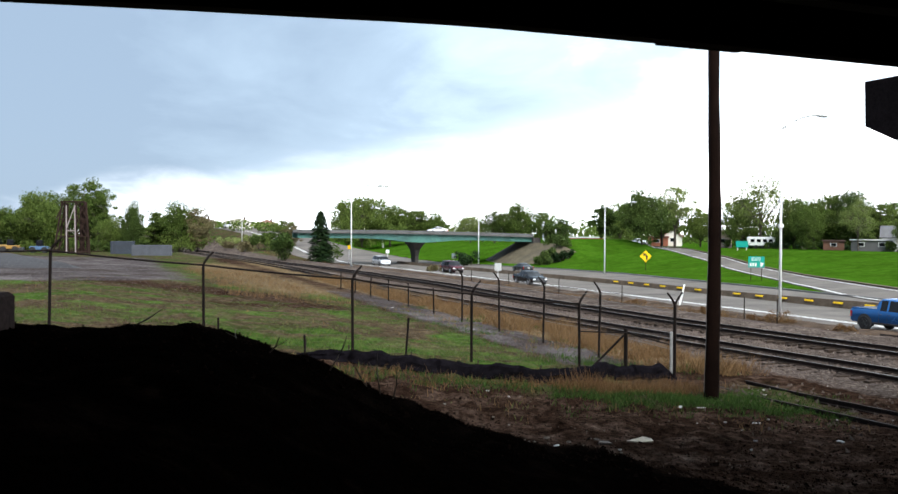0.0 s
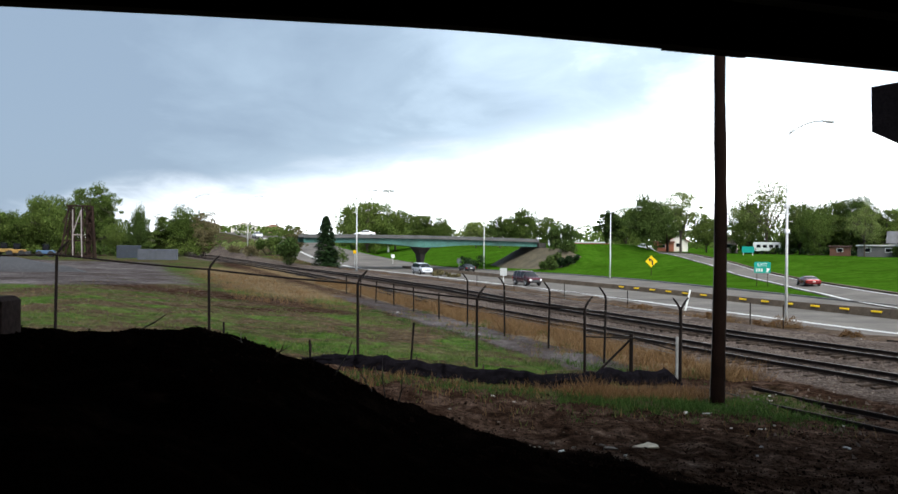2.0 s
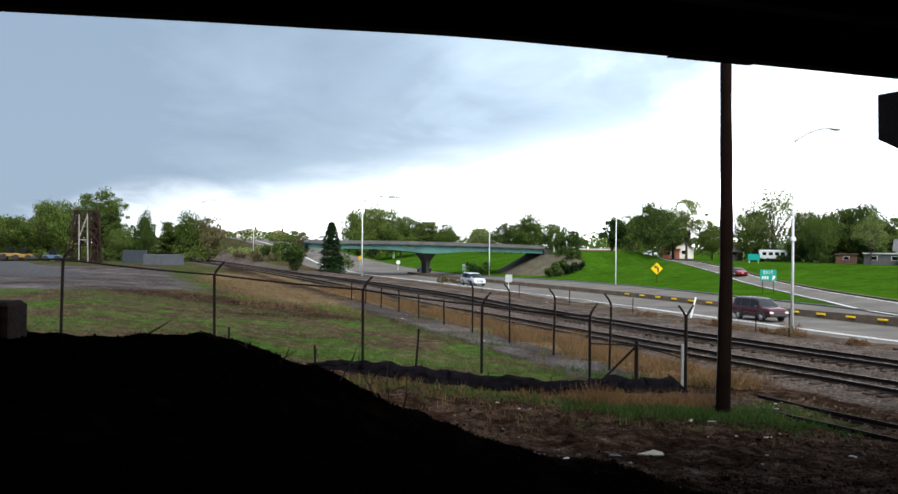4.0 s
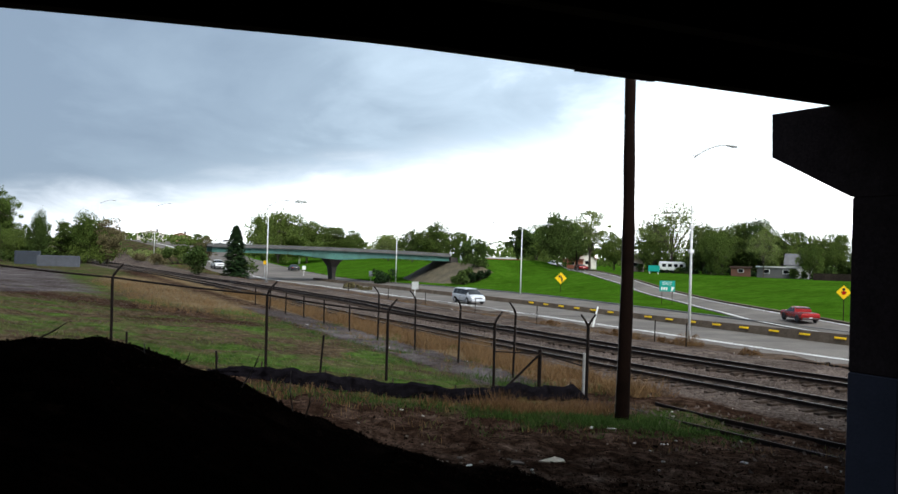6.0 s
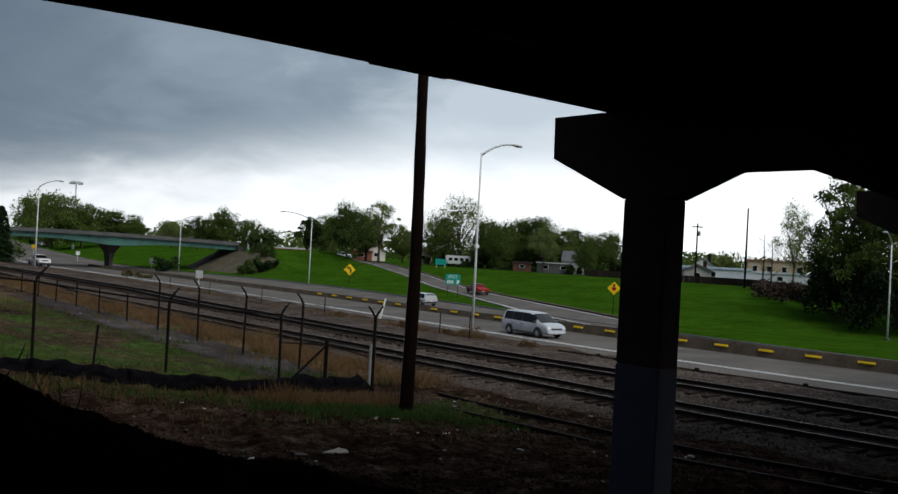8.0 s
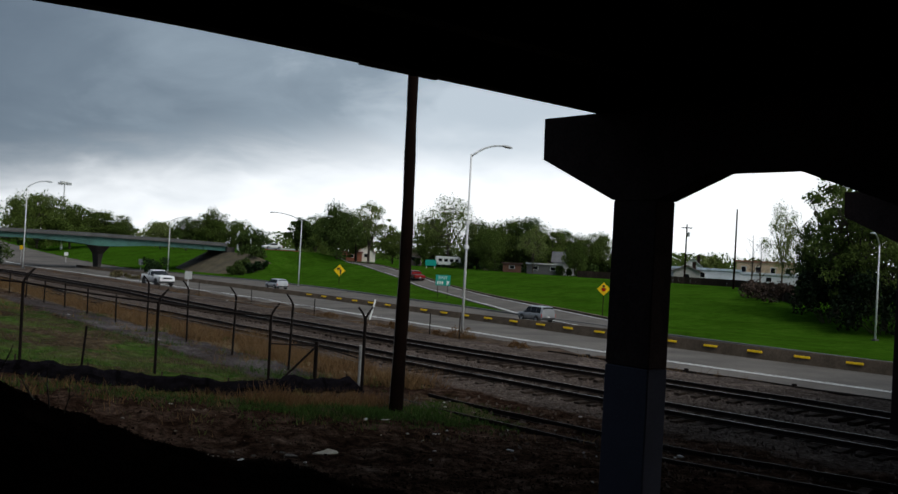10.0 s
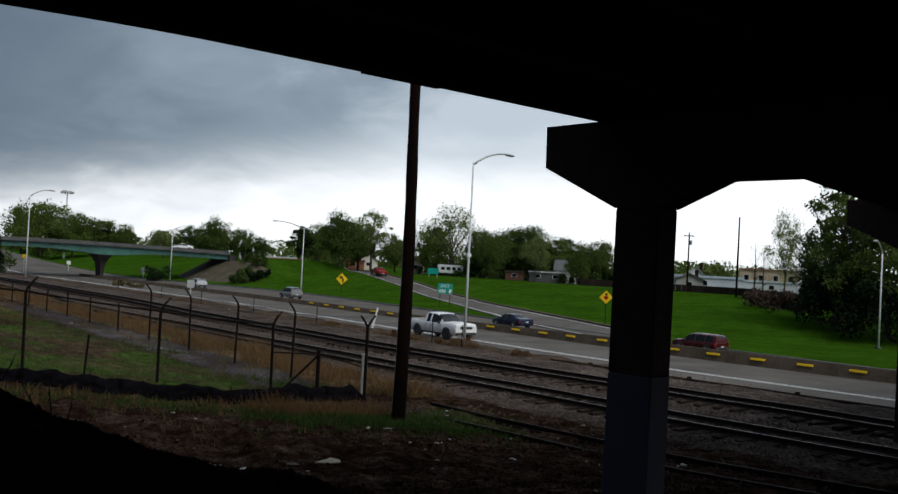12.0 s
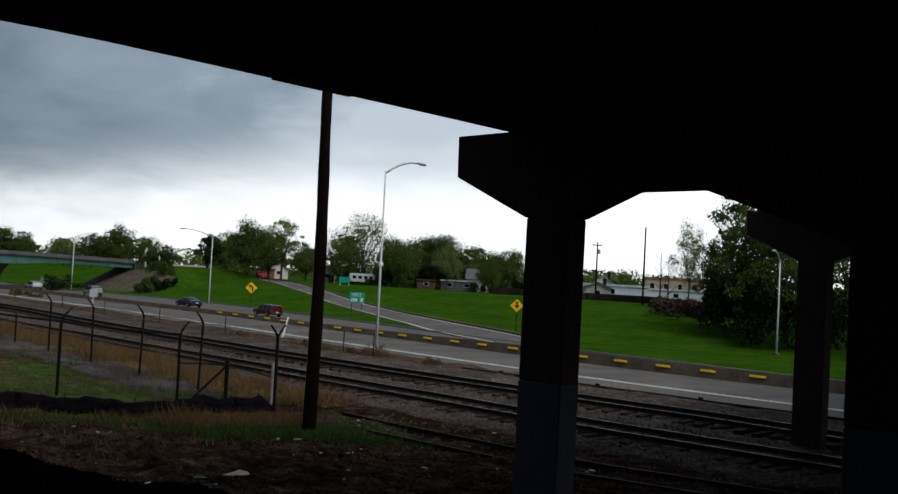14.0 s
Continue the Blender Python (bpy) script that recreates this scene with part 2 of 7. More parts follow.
M = {
    "ground": ground_material(),
    "asphalt": material("asphalt", (.125, .118, .11), .9, spec=.2, var=.22, scale=.35, bscale=14, bump=.15),
    "concrete_road": material("concrete_road", (.140, .125, .112), .9, spec=.1, var=.3, scale=.22, bscale=11, bump=.12),
    "line": material("line_paint", (.72, .72, .70), .7, var=.2, scale=2.5),
    "yellow": material("yellow_paint", (1.0, .60, .0), .6, var=.18, scale=4),
    "rust_barrier": material("rusty_barrier", (.135, .105, .078), .95, spec=.05, var=.3, scale=.9),
    "rail": material("rail_steel", (.020, .0125, .0095), .75, spec=.15, var=.4, scale=3),
    "rail_top": material("worn_rail_head", (.10, .082, .070), .45, metal=.6, var=.2, scale=5),
    "tie": material("creosoted_wood", (.045, .033, .026), .95, spec=.08, var=.4, scale=2.5, bump=.5, rand=.3),
    "stone": material("ballast_stone", (.105, .082, .071), .95, spec=.05, var=.4, scale=4, rand=.4),
    "pole": material("old_pole_wood", (.011, .0060, .0045), .95, spec=.03, var=.35, scale=1.6, bscale=30, bump=.6),
    "galv": material("galvanised_steel", (.78, .78, .76), .5, metal=.0, var=.12, scale=2),
    "post": material("weathered_fence_pipe", (.0095, .0065, .0055), .8, spec=.1, var=.35, scale=6),
    "post_light": material("bare_zinc_pipe", (.42, .42, .41), .6, metal=.4, var=.25, scale=6),
    "wire": material("fence_wire", (.16, .15, .145), .6, metal=.6, var=.2, scale=9),
    "black_net": material("black_silt_netting", (.008, .007, .009), 1.0, var=.4, scale=7, bump=.6, spec=0.0),
    "girder": material("dark_girder", (.016, .011, .010), .9, spec=.05, var=.4, scale=.7, bump=.2),
    "pier": material("dark_concrete", (.044, .030, .028), .95, spec=.05, var=.35, scale=.9, bscale=18, bump=.3),
    "pier_paint": material("grey_cover_paint", (.066, .066, .088), .85, spec=.15, var=.12, scale=1.3, bscale=20, bump=.2),
    "bridge_green": material("green_girder_paint", (.050, .155, .128), .6, var=.3, scale=.25, bscale=4),
    "bridge_conc": material("bridge_concrete", (.095, .095, .092), .9, var=.25, scale=.5),
    "bridge_dark": material("weathered_pier_concrete", (.06, .053, .048), .9, var=.3, scale=.5),
    "bark": material("bark", (.075, .058, .045), .95, var=.4, scale=2.5, bump=.5),
    "leaf": leaf_material("spring_leaves", (.040, .074, .013), (.165, .215, .052), .4),
    "leaf_dark": leaf_material("dark_leaves", (.022, .044, .010), (.095, .135, .034), .35),
    "leaf_yellow": leaf_material("pale_new_leaves", (.11, .155, .035), (.27, .31, .11), .4),
    "leaf_red": leaf_material("copper_leaves", (.085, .070, .035), (.19, .165, .08)),
    "brush": leaf_material("dead_twigs", (.030, .019, .015), (.085, .058, .045), .1),
    # leaf colour darkened to put the shade below the trees into it
    "shade_leaf": leaf_material("shaded_leaves", (.003, .008, .003), (.012, .024, .008), .1),
    "needle": leaf_material("needles", (.007, .018, .006), (.024, .046, .014), .1),
    "blade": leaf_material("green_blades", (.040, .056, .014), (.115, .140, .040), .3),
    "straw": leaf_material("dry_blades", (.080, .044, .019), (.27, .170, .080), .3),
    "tuft": leaf_material("rusty_blades", (.058, .029, .014), (.20, .115, .052), .3),
    "weed": leaf_material("fresh_blades", (.014, .038, .007), (.058, .104, .022), .3),
    "bank": material("bank_dirt", (.080, .056, .040), .95, var=.5, scale=1.1, bscale=10, bump=.9, spec=.03),
    "slope": material("earth_slope", (.085, .070, .042), .95, var=.4, scale=.5),
    "trestle": material("rusty_trestle", (.030, .018, .014), .9, spec=.1, var=.4, scale=1),
    "trestle_light": material("grey_lattice_steel", (.25, .21, .20), .8, var=.25, scale=1.5),
    "sign_back": material("sign_metal", (.50, .51, .50), .5, metal=.4, var=.15, scale=3),
    "sign_green": material("green_sign", (.0, .30, .235), .45, var=.06, scale=3, bump=0),
    "sign_yellow": material("yellow_sign", (1.0, .60, .0), .45, var=.05, scale=3, bump=0),
    "sign_white": material("white_sign", (.78, .80, .78), .45, var=.05, scale=3, bump=0),
    "sign_black": material("black_legend", (.02, .02, .02), .5, var=.1, scale=3, bump=0),
    "rubble": material("dirty_rubble", (.20, .175, .15), .95, spec=.05, var=.4, scale=9),
    "litter": material("dirty_board", (.42, .36, .27), .85, var=.2, scale=4),
    "scrap": material("white_paper", (.50, .48, .45), .8, var=.3, scale=6),
    "paper": material("litter_paper", (.40, .38, .35), .8, var=.1, scale=6),
}

# ---- terrain -------------------------------------------------------------
EDGE_Y = [-400, -60, 0, 20, 36.4, 47.4, 58.3, 70, 78, 100, 113.6, 150, 200, 237, 268, 350, 700]
EDGE_X = [230, 78, 51.5, 43.2, 35.6, 30.6, 26.4, 22.6, 20, 13, 8, -6, -26, -38, -50, -85, -250]
FAR_Y = [-400, -60, 0, 36, 51, 67.5, 100, 133, 150, 187, 237, 268, 350, 700]
FAR_X = [245, 94, 67, 52.4, 46, 40.9, 34, 26.3, 19.5, -3.5, -25.5, -36, -69, -233]
CREST_X = [-30, -12, -4.75, -2.7, -1.6, -1.09, -0.2, 0.63, 1.8, 3.0, 4.2, 7, 30]
CREST_Y = [6, 8.6, 9.9, 10.7, 11.4, 11.95, 12.5, 13, 13.9, 14.6, 15.2, 16, 18]
CREST_Z = [5.0, 4.7, 4.47, 4.27, 3.94, 3.56, 3.02, 2.68, 2.24, 1.88, 1.52, 1.1, 0.9]


def ramp01(v, a, b):
    k = np.clip((v - a) / (b - a), 0, 1)
    return k * k * (3 - 2 * k)


def ripple(x, y, s):
    return (np.sin(x * 1.7 / s + 1.3) * np.sin(y * 1.3 / s + .4) + .6 * np.sin(x * 3.1 / s - y * 2.2 / s) + .4 * np.sin(y * 4.7 / s + x * 1.1 / s + 2)) / 2


def grain(x, y, size, seed):
    """Smooth random relief between -.5 and .5, with lumps of the given size."""
    x, y = x / size, y / size
    i, j = np.floor(x), np.floor(y)
    u, v = x - i, y - j
    u, v = u * u * (3 - 2 * u), v * v * (3 - 2 * v)

    def corner(a, b):
        h = np.sin(a * 127.1 + b * 311.7 + seed * 74.7) * 43758.5453
        return h - np.floor(h)
    lo = corner(i, j) * (1 - u) + corner(i + 1, j) * u
    hi = corner(i, j + 1) * (1 - u) + corner(i + 1, j + 1) * u
    return lo * (1 - v) + hi * v - .5


def rise(y):
    return 7.4 * ramp01(np.asarray(y, float), 165, 330)


def height(x, y):
    x, y = np.asarray(x, float), np.asarray(y, float)
    e = np.interp(y, EDGE_Y, EDGE_X)
    g = np.interp(y, FAR_Y, FAR_X)
    u = (x - e) * .91                       # metres beyond the near kerb
    w = (x - g) * .91                       # metres beyond the far kerb
    # railway side: bench of the tracks, then the field climbing to the west
    d = -(.95 * (x - 7.2) + .31 * (y - 28.6))
    field = .95 + .2 * ramp01(d, -6, 0) + 1.55 * np.clip(d / 18, 0, 1) * ramp01(y, 12, 24) * (1 - ramp01(y, 60, 130)) + 1.0 * ramp01(d, 20, 60) * ramp01(y, 60, 130)
    z = field * ramp01(-u, 4.8, 12.5)
    z = z - .1 * (1 - ramp01(-u, 3.6, 4.6))
    # lawn beyond the far kerb
    lawn = 2.95 * ramp01(w / (1 - .42 * ramp01(y, 105, 150)), 3, 52) + .25 * ramp01(w, 0, 3)
    lawn = lawn - 1.2 * ramp01(y, 10, 60) * (1 - ramp01(y, 60, 90)) * ramp01(w, 0, 20) * (1 - ramp01(w, 20, 60))
    # bank that carries the overpass to the east
    s, q = (x - 17.1) * .95 + (y - 174.2) * .31, -(x - 17.1) * .31 + (y - 174.2) * .95
    lawn = np.maximum(lawn, 4.75 * ramp01(s, -2, 5) * (1 - ramp01(np.abs(q - 4) - 6, 0, 16)) * (1 - ramp01(s, 18, 32)))
    z = np.where(w > -.3, lawn, z)
    # the road climbs to the north-west on a bank
    z = z + rise(y) * (1 - ramp01(w, 0, 8)) * ramp01(u, -15, -5.5)
    z = z + .05 * ripple(x, y, 2.6) * ramp01(-u, 6, 12) + .05 * ripple(x, y, 14) * ramp01(w, 4, 20)
    # spoil bank on which the camera stands
    cy = np.interp(x, CREST_X, CREST_Y)
    cz = np.interp(x, CREST_X, CREST_Z)
    foot = np.interp(x, [-30, -8, -3.5, 0, 2, 6, 12], [5.0, 4.6, 4.35, 3.85, 3.7, 2.2, .9])
    k = np.clip(y / cy, -4, 1)
    bench = np.where(y < 0, foot, foot + (cz - foot) * np.clip(k, 0, 1))
    over = np.maximum(y - cy, 0)
    bench = bench - .1 * over - .62 * np.maximum(over - .6, 0)
    loose = ramp01(y, 4, 8) * (1 - ramp01(over, 5, 9))
    bench = bench + .07 * ripple(x, y, 1.9) + loose * (.15 * grain(x, y, .85, 1) + .11 * grain(x, y, .37, 2) + .07 * grain(x, y, .17, 3))
    z = z + (.10 * grain(x, y, .9, 4) + .08 * grain(x, y, .38, 5) + .05 * grain(x, y, .19, 6)) * ramp01(-u, 8, 12) * (1 - ramp01(y, 30, 70))
    z = np.where(y < 40, np.maximum(z, bench), z)
    return z

# ---- building helpers ----------------------------------------------------


def mesh_of(name, verts, faces, mat):
    me = bpy.data.meshes.new(name)
    me.from_pydata([tuple(v) for v in verts], [], faces)
    me.materials.append(mat)
    me.update()
    return me


class Shape:
    """Collects boxes, prisms, tubes and sheets into one mesh."""

    def __init__(self):
        self.v, self.f = [], []

    def add(self, verts, faces):
        k = len(self.v)
        self.v += [tuple(p) for p in verts]
        self.f += [tuple(i + k for i in q) for q in faces]
        return self

    def box(self, x0, x1, y0, y1, z0, z1, m=None, bevel=0.0):
        if bevel:
            c = bevel
            ring = [(x0 + c, y0), (x1 - c, y0), (x1, y0 + c), (x1, y1 - c), (x1 - c, y1), (x0 + c, y1), (x0, y1 - c), (x0, y0 + c)]
            return self.prism(ring, z0, z1, m, bevel)
        vs = [(x, y, z) for z in (z0, z1) for x, y in ((x0, y0), (x1, y0), (x1, y1), (x0, y1))]
        if m is not None:
            vs = [m @ Vector(p) for p in vs]
        return self.add(vs, [(3, 2, 1, 0), (4, 5, 6, 7), (0, 1, 5, 4), (1, 2, 6, 5), (2, 3, 7, 6), (3, 0, 4, 7)])

    def prism(self, ring, z0, z1, m=None, chamfer=0.0):
        """An outline in x and y carried up from z0 to z1."""
        n = len(ring)
        cx, cy = sum(p[0] for p in ring) / n, sum(p[1] for p in ring) / n

        def inset(p):
            dx, dy = p[0] - cx, p[1] - cy
            return (p[0] - math.copysign(min(chamfer, abs(dx)), dx), p[1] - math.copysign(min(chamfer, abs(dy)), dy))
        levels = [(ring, z0), (ring, z1)] if not chamfer else [([inset(p) for p in ring], z0), (ring, z0 + chamfer), (ring, z1 - chamfer), ([inset(p) for p in ring], z1)]
        vs = [Vector((p[0], p[1], z)) for r, z in levels for p in r]
        if m is not None:
            vs = [m @ p for p in vs]
        fs = [tuple(range(n - 1, -1, -1)), tuple(range((len(levels) - 1) * n, len(levels) * n))]
        for k in range(len(levels) - 1):
            fs += [(k * n + i, k * n + (i + 1) % n, (k + 1) * n + (i + 1) % n, (k + 1) * n + i) for i in range(n)]
        return self.add(vs, fs)

    def tube(self, pts, radii, n=8, cap=True):
        """A round bar along a line of points; one radius, or one at each point."""
        pts = [Vector(p) for p in pts]
        if isinstance(radii, (int, float)):
            radii = [radii] * len(pts)
        vs, fs = [], []
        for i, p in enumerate(pts):
            d = (pts[min(i + 1, len(pts) - 1)] - pts[max(i - 1, 0)]).normalized()
            a = d.cross(Vector((0, 0, 1)) if abs(d.z) < .9 else Vector((1, 0, 0))).normalized()
            b = d.cross(a)
            vs += [p + (a * math.cos(k * math.tau / n) + b * math.sin(k * math.tau / n)) * radii[i] for k in range(n)]
        for i in range(len(pts) - 1):
            fs += [(i * n + k, i * n + (k + 1) % n, (i + 1) * n + (k + 1) % n, (i + 1) * n + k) for k in range(n)]
        if cap:
            fs += [tuple(range(n - 1, -1, -1)), tuple(range((len(pts) - 1) * n, len(pts) * n))]
        return self.add(vs, fs)

    def bar(self, p, q, w, h=None):
        """A square bar from p to q."""
        p, q = Vector(p), Vector(q)
        m = Matrix.Translation(p) @ (q - p).to_track_quat("Z", "Y").to_matrix().to_4x4()
        h = h or w
        return self.box(-w / 2, w / 2, -h / 2, h / 2, 0, (q - p).length, m)

    def strip(self, left, right):
        """A sheet between two lines of points."""
        n = len(left)
        return self.add(list(left) + list(right), [(i, n + i, n + i + 1, i + 1) for i in range(n - 1)])

    def loft(self, rings, close=True):
        n = len(rings[0])
        vs = [p for r in rings for p in r]
        fs = [(i * n + k, i * n + (k + 1) % n, (i + 1) * n + (k + 1) % n, (i + 1) * n + k) for i in range(len(rings) - 1) for k in range(n)]
        if close:
            fs += [tuple(range(n - 1, -1, -1)), tuple(range((len(rings) - 1) * n, len(rings) * n))]
        return self.add(vs, fs)

    def mesh(self, name, mat, smooth=False):
        me = mesh_of(name, self.v, self.f, mat)
        if smooth:
            me.polygons.foreach_set("use_smooth", [True] * len(me.polygons))
        return me


def thing(name, label, category, at=(0, 0, 0), turn=0.0, group="", kind=""):
    ob = new(name)
    ob.empty_display_size = .2
    ob.matrix_basis = pose(*at, 0, 0, turn)
    return tagged(ob, label, category, group, kind)


def part(name, shape, mat, parent, label="", smooth=False, kind=""):
    me = shape if isinstance(shape, bpy.types.Mesh) else shape.mesh(name, mat, smooth)
    ob = new(name, me)
    ob.parent = parent
    return tagged(ob, label, kind=kind)


def solid(name, shape, mat, label, category="", group="", kind="", smooth=False):
    return tagged(new(name, shape.mesh(name, mat, smooth)), label, category, group, kind)


def H(x, y):
    return float(height(x, y))


def edge_x(y):
    return float(np.interp(y, EDGE_Y, EDGE_X))


def smooth_line(pts, step):
    """Points at even steps along a Catmull-Rom curve through pts."""
    pts = [Vector(p) for p in pts]
    ext = [pts[0] * 2 - pts[1]] + pts + [pts[-1] * 2 - pts[-2]]
    out = []
    for i in range(1, len(ext) - 2):
        a, b, c, d = ext[i - 1:i + 3]
        k = max(2, int((c - b).length / step))
        for j in range(k):
            t = j / k
            out.append(.5 * ((2 * b) + (c - a) * t + (2 * a - 5 * b + 4 * c - d) * t * t + (3 * b - a - 3 * c + d) * t ** 3))
    return out + [pts[-1]]


def offset_line(line, off):
    """A line moved sideways by off metres to its right."""
    out = []
    for i, p in enumerate(line):
        d = line[min(i + 1, len(line) - 1)] - line[max(i - 1, 0)]
        n = Vector((d.y, -d.x, 0)).normalized()
        out.append(Vector((p.x + n.x * off, p.y + n.y * off, p.z)))
    return out


# the lane line nearest the railway, from the south-east to the far north-west; right of it lies the far side
LANE = [p for p in smooth_line([(x, y, 0) for x, y in zip(EDGE_X[1:-1], EDGE_Y[1:-1])], 3.0)]

# ---- ground --------------------------------------------------------------


def build_ground():
    def spread(a, b, step, low, high, growth):
        """Even steps from a to b, growing ones beyond on both sides."""
        up, down = [b], [a]
        k = step
        while up[-1] < high:
            k *= growth
            up.append(up[-1] + k)
        k = step
        while down[-1] > low:
            k *= growth
            down.append(down[-1] - k)
        return np.concatenate([down[:0:-1], np.arange(a, b, step), up])
    gx = spread(-6.5, 9.0, .11, -2400, 2400, 1.032)
    gy = spread(8.5, 27.0, .11, -700, 2800, 1.030)
    X, Y = np.meshgrid(gx, gy)
    Z = height(X, Y)
    nx, ny = len(gx), len(gy)
    verts = np.stack([X, Y, Z], -1).reshape(-1, 3)
    faces = [(j * nx + i, j * nx + i + 1, (j + 1) * nx + i + 1, (j + 1) * nx + i) for j in range(ny - 1) for i in range(nx - 1)]
    me = mesh_of("ground", verts, faces, M["ground"])
    me.polygons.foreach_set("use_smooth", [True] * len(me.polygons))
    x, y = verts[:, 0], verts[:, 1]
    e = (x - np.interp(y, EDGE_Y, EDGE_X)) * .91
    w = (x - np.interp(y, FAR_Y, FAR_X)) * .91
    d = -(.95 * (x - 7.2) + .31 * (y - 28.6))
    field = np.maximum(ramp01(d, 1.9, 3.8) * ramp01(y, 24.5, 26.5), ramp01(x, -1, 1.5) * (1 - ramp01(x, 9.5, 11.5)) * ramp01(y, 21, 23.5) * (1 - ramp01(y, 26.5, 29)) * .5)
    field *= 1 - .95 * np.exp(-((y - 49 + .4 * x) / 4.5) ** 2) * ramp01(d, 3, 8)
    field *= 1 - .9 * np.exp(-((y - 46 - .5 * (x + 8)) / 2.4) ** 2) * np.exp(-((x + 8) / 3.5) ** 2)
    field *= 1 - ramp01(y, 62, 70) * ramp01(d, 12, 20)
    far = ramp01(y, 150, 180)
    field = np.maximum(field, far * (w < 0))
    lawn = ramp01(w, -.2, .5)
    stone = ramp01(e, -27, -24) * (1 - ramp01(e, -12.5, -9.5)) * (1 - ramp01(d, -4.2, -2.8) * (1 - far)) * ramp01(y, 5, 12)
    grey = .9 * ramp01(d, -.9, .1) * (1 - ramp01(d, 1.9, 3.3)) * ramp01(y, 28.3, 30) * (1 - ramp01(y, 62, 74))
    dry = ramp01(d, -4.4, -3.2) * (1 - ramp01(d, -1.0, .2)) * ramp01(y, 29, 33) + .9 * np.exp(-((d - 5) / 4) ** 2) * ramp01(y, 54, 66) * (1 - ramp01(y, 125, 150))
    lot = np.maximum(ramp01(y + 9 * ramp01(d, 13, 19), 60, 66) * ramp01(d, 9, 15) * (1 - far), grey)
    # where shade is painted: the near bank, and the ground under the bridge
    painted_shade = (1 - ramp01(y - np.interp(x, CREST_X, CREST_Y) - np.interp(x, [1.5, 5], [0, -1.6]), -.3, 2.4)) * ramp01(y, -30, -20) * (1 - ramp01(x, 30, 34)) * np.where(x > 9, (1 - ramp01(y - (15.4 + .47 * (x - 9)), -3, 2)), 1)
    one = np.ones_like(x)
    for name, cols in (("zone", (field, lawn, stone * (1 - np.clip(grey, 0, 1)))), ("zone_b", (dry, lot, painted_shade))):
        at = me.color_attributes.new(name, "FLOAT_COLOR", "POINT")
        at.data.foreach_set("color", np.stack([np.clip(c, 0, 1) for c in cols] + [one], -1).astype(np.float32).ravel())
    return tagged(new("ground", me), "uneven ground of bare earth, rough grass, ballast and bright lawn", "ground", kind="structure")


def lane_strip(a, b, z, y0=-60, y1=349):
    """A flat band along the road between two offsets from the lane line."""
    s = Shape()
    line = [p for p in LANE if y0 <= p.y <= y1]
    left, right = offset_line(line, a), offset_line(line, b)
    return s.strip([(p.x, p.y, z + float(rise(p.y))) for p in left], [(p.x, p.y, z + float(rise(p.y))) for p in right])


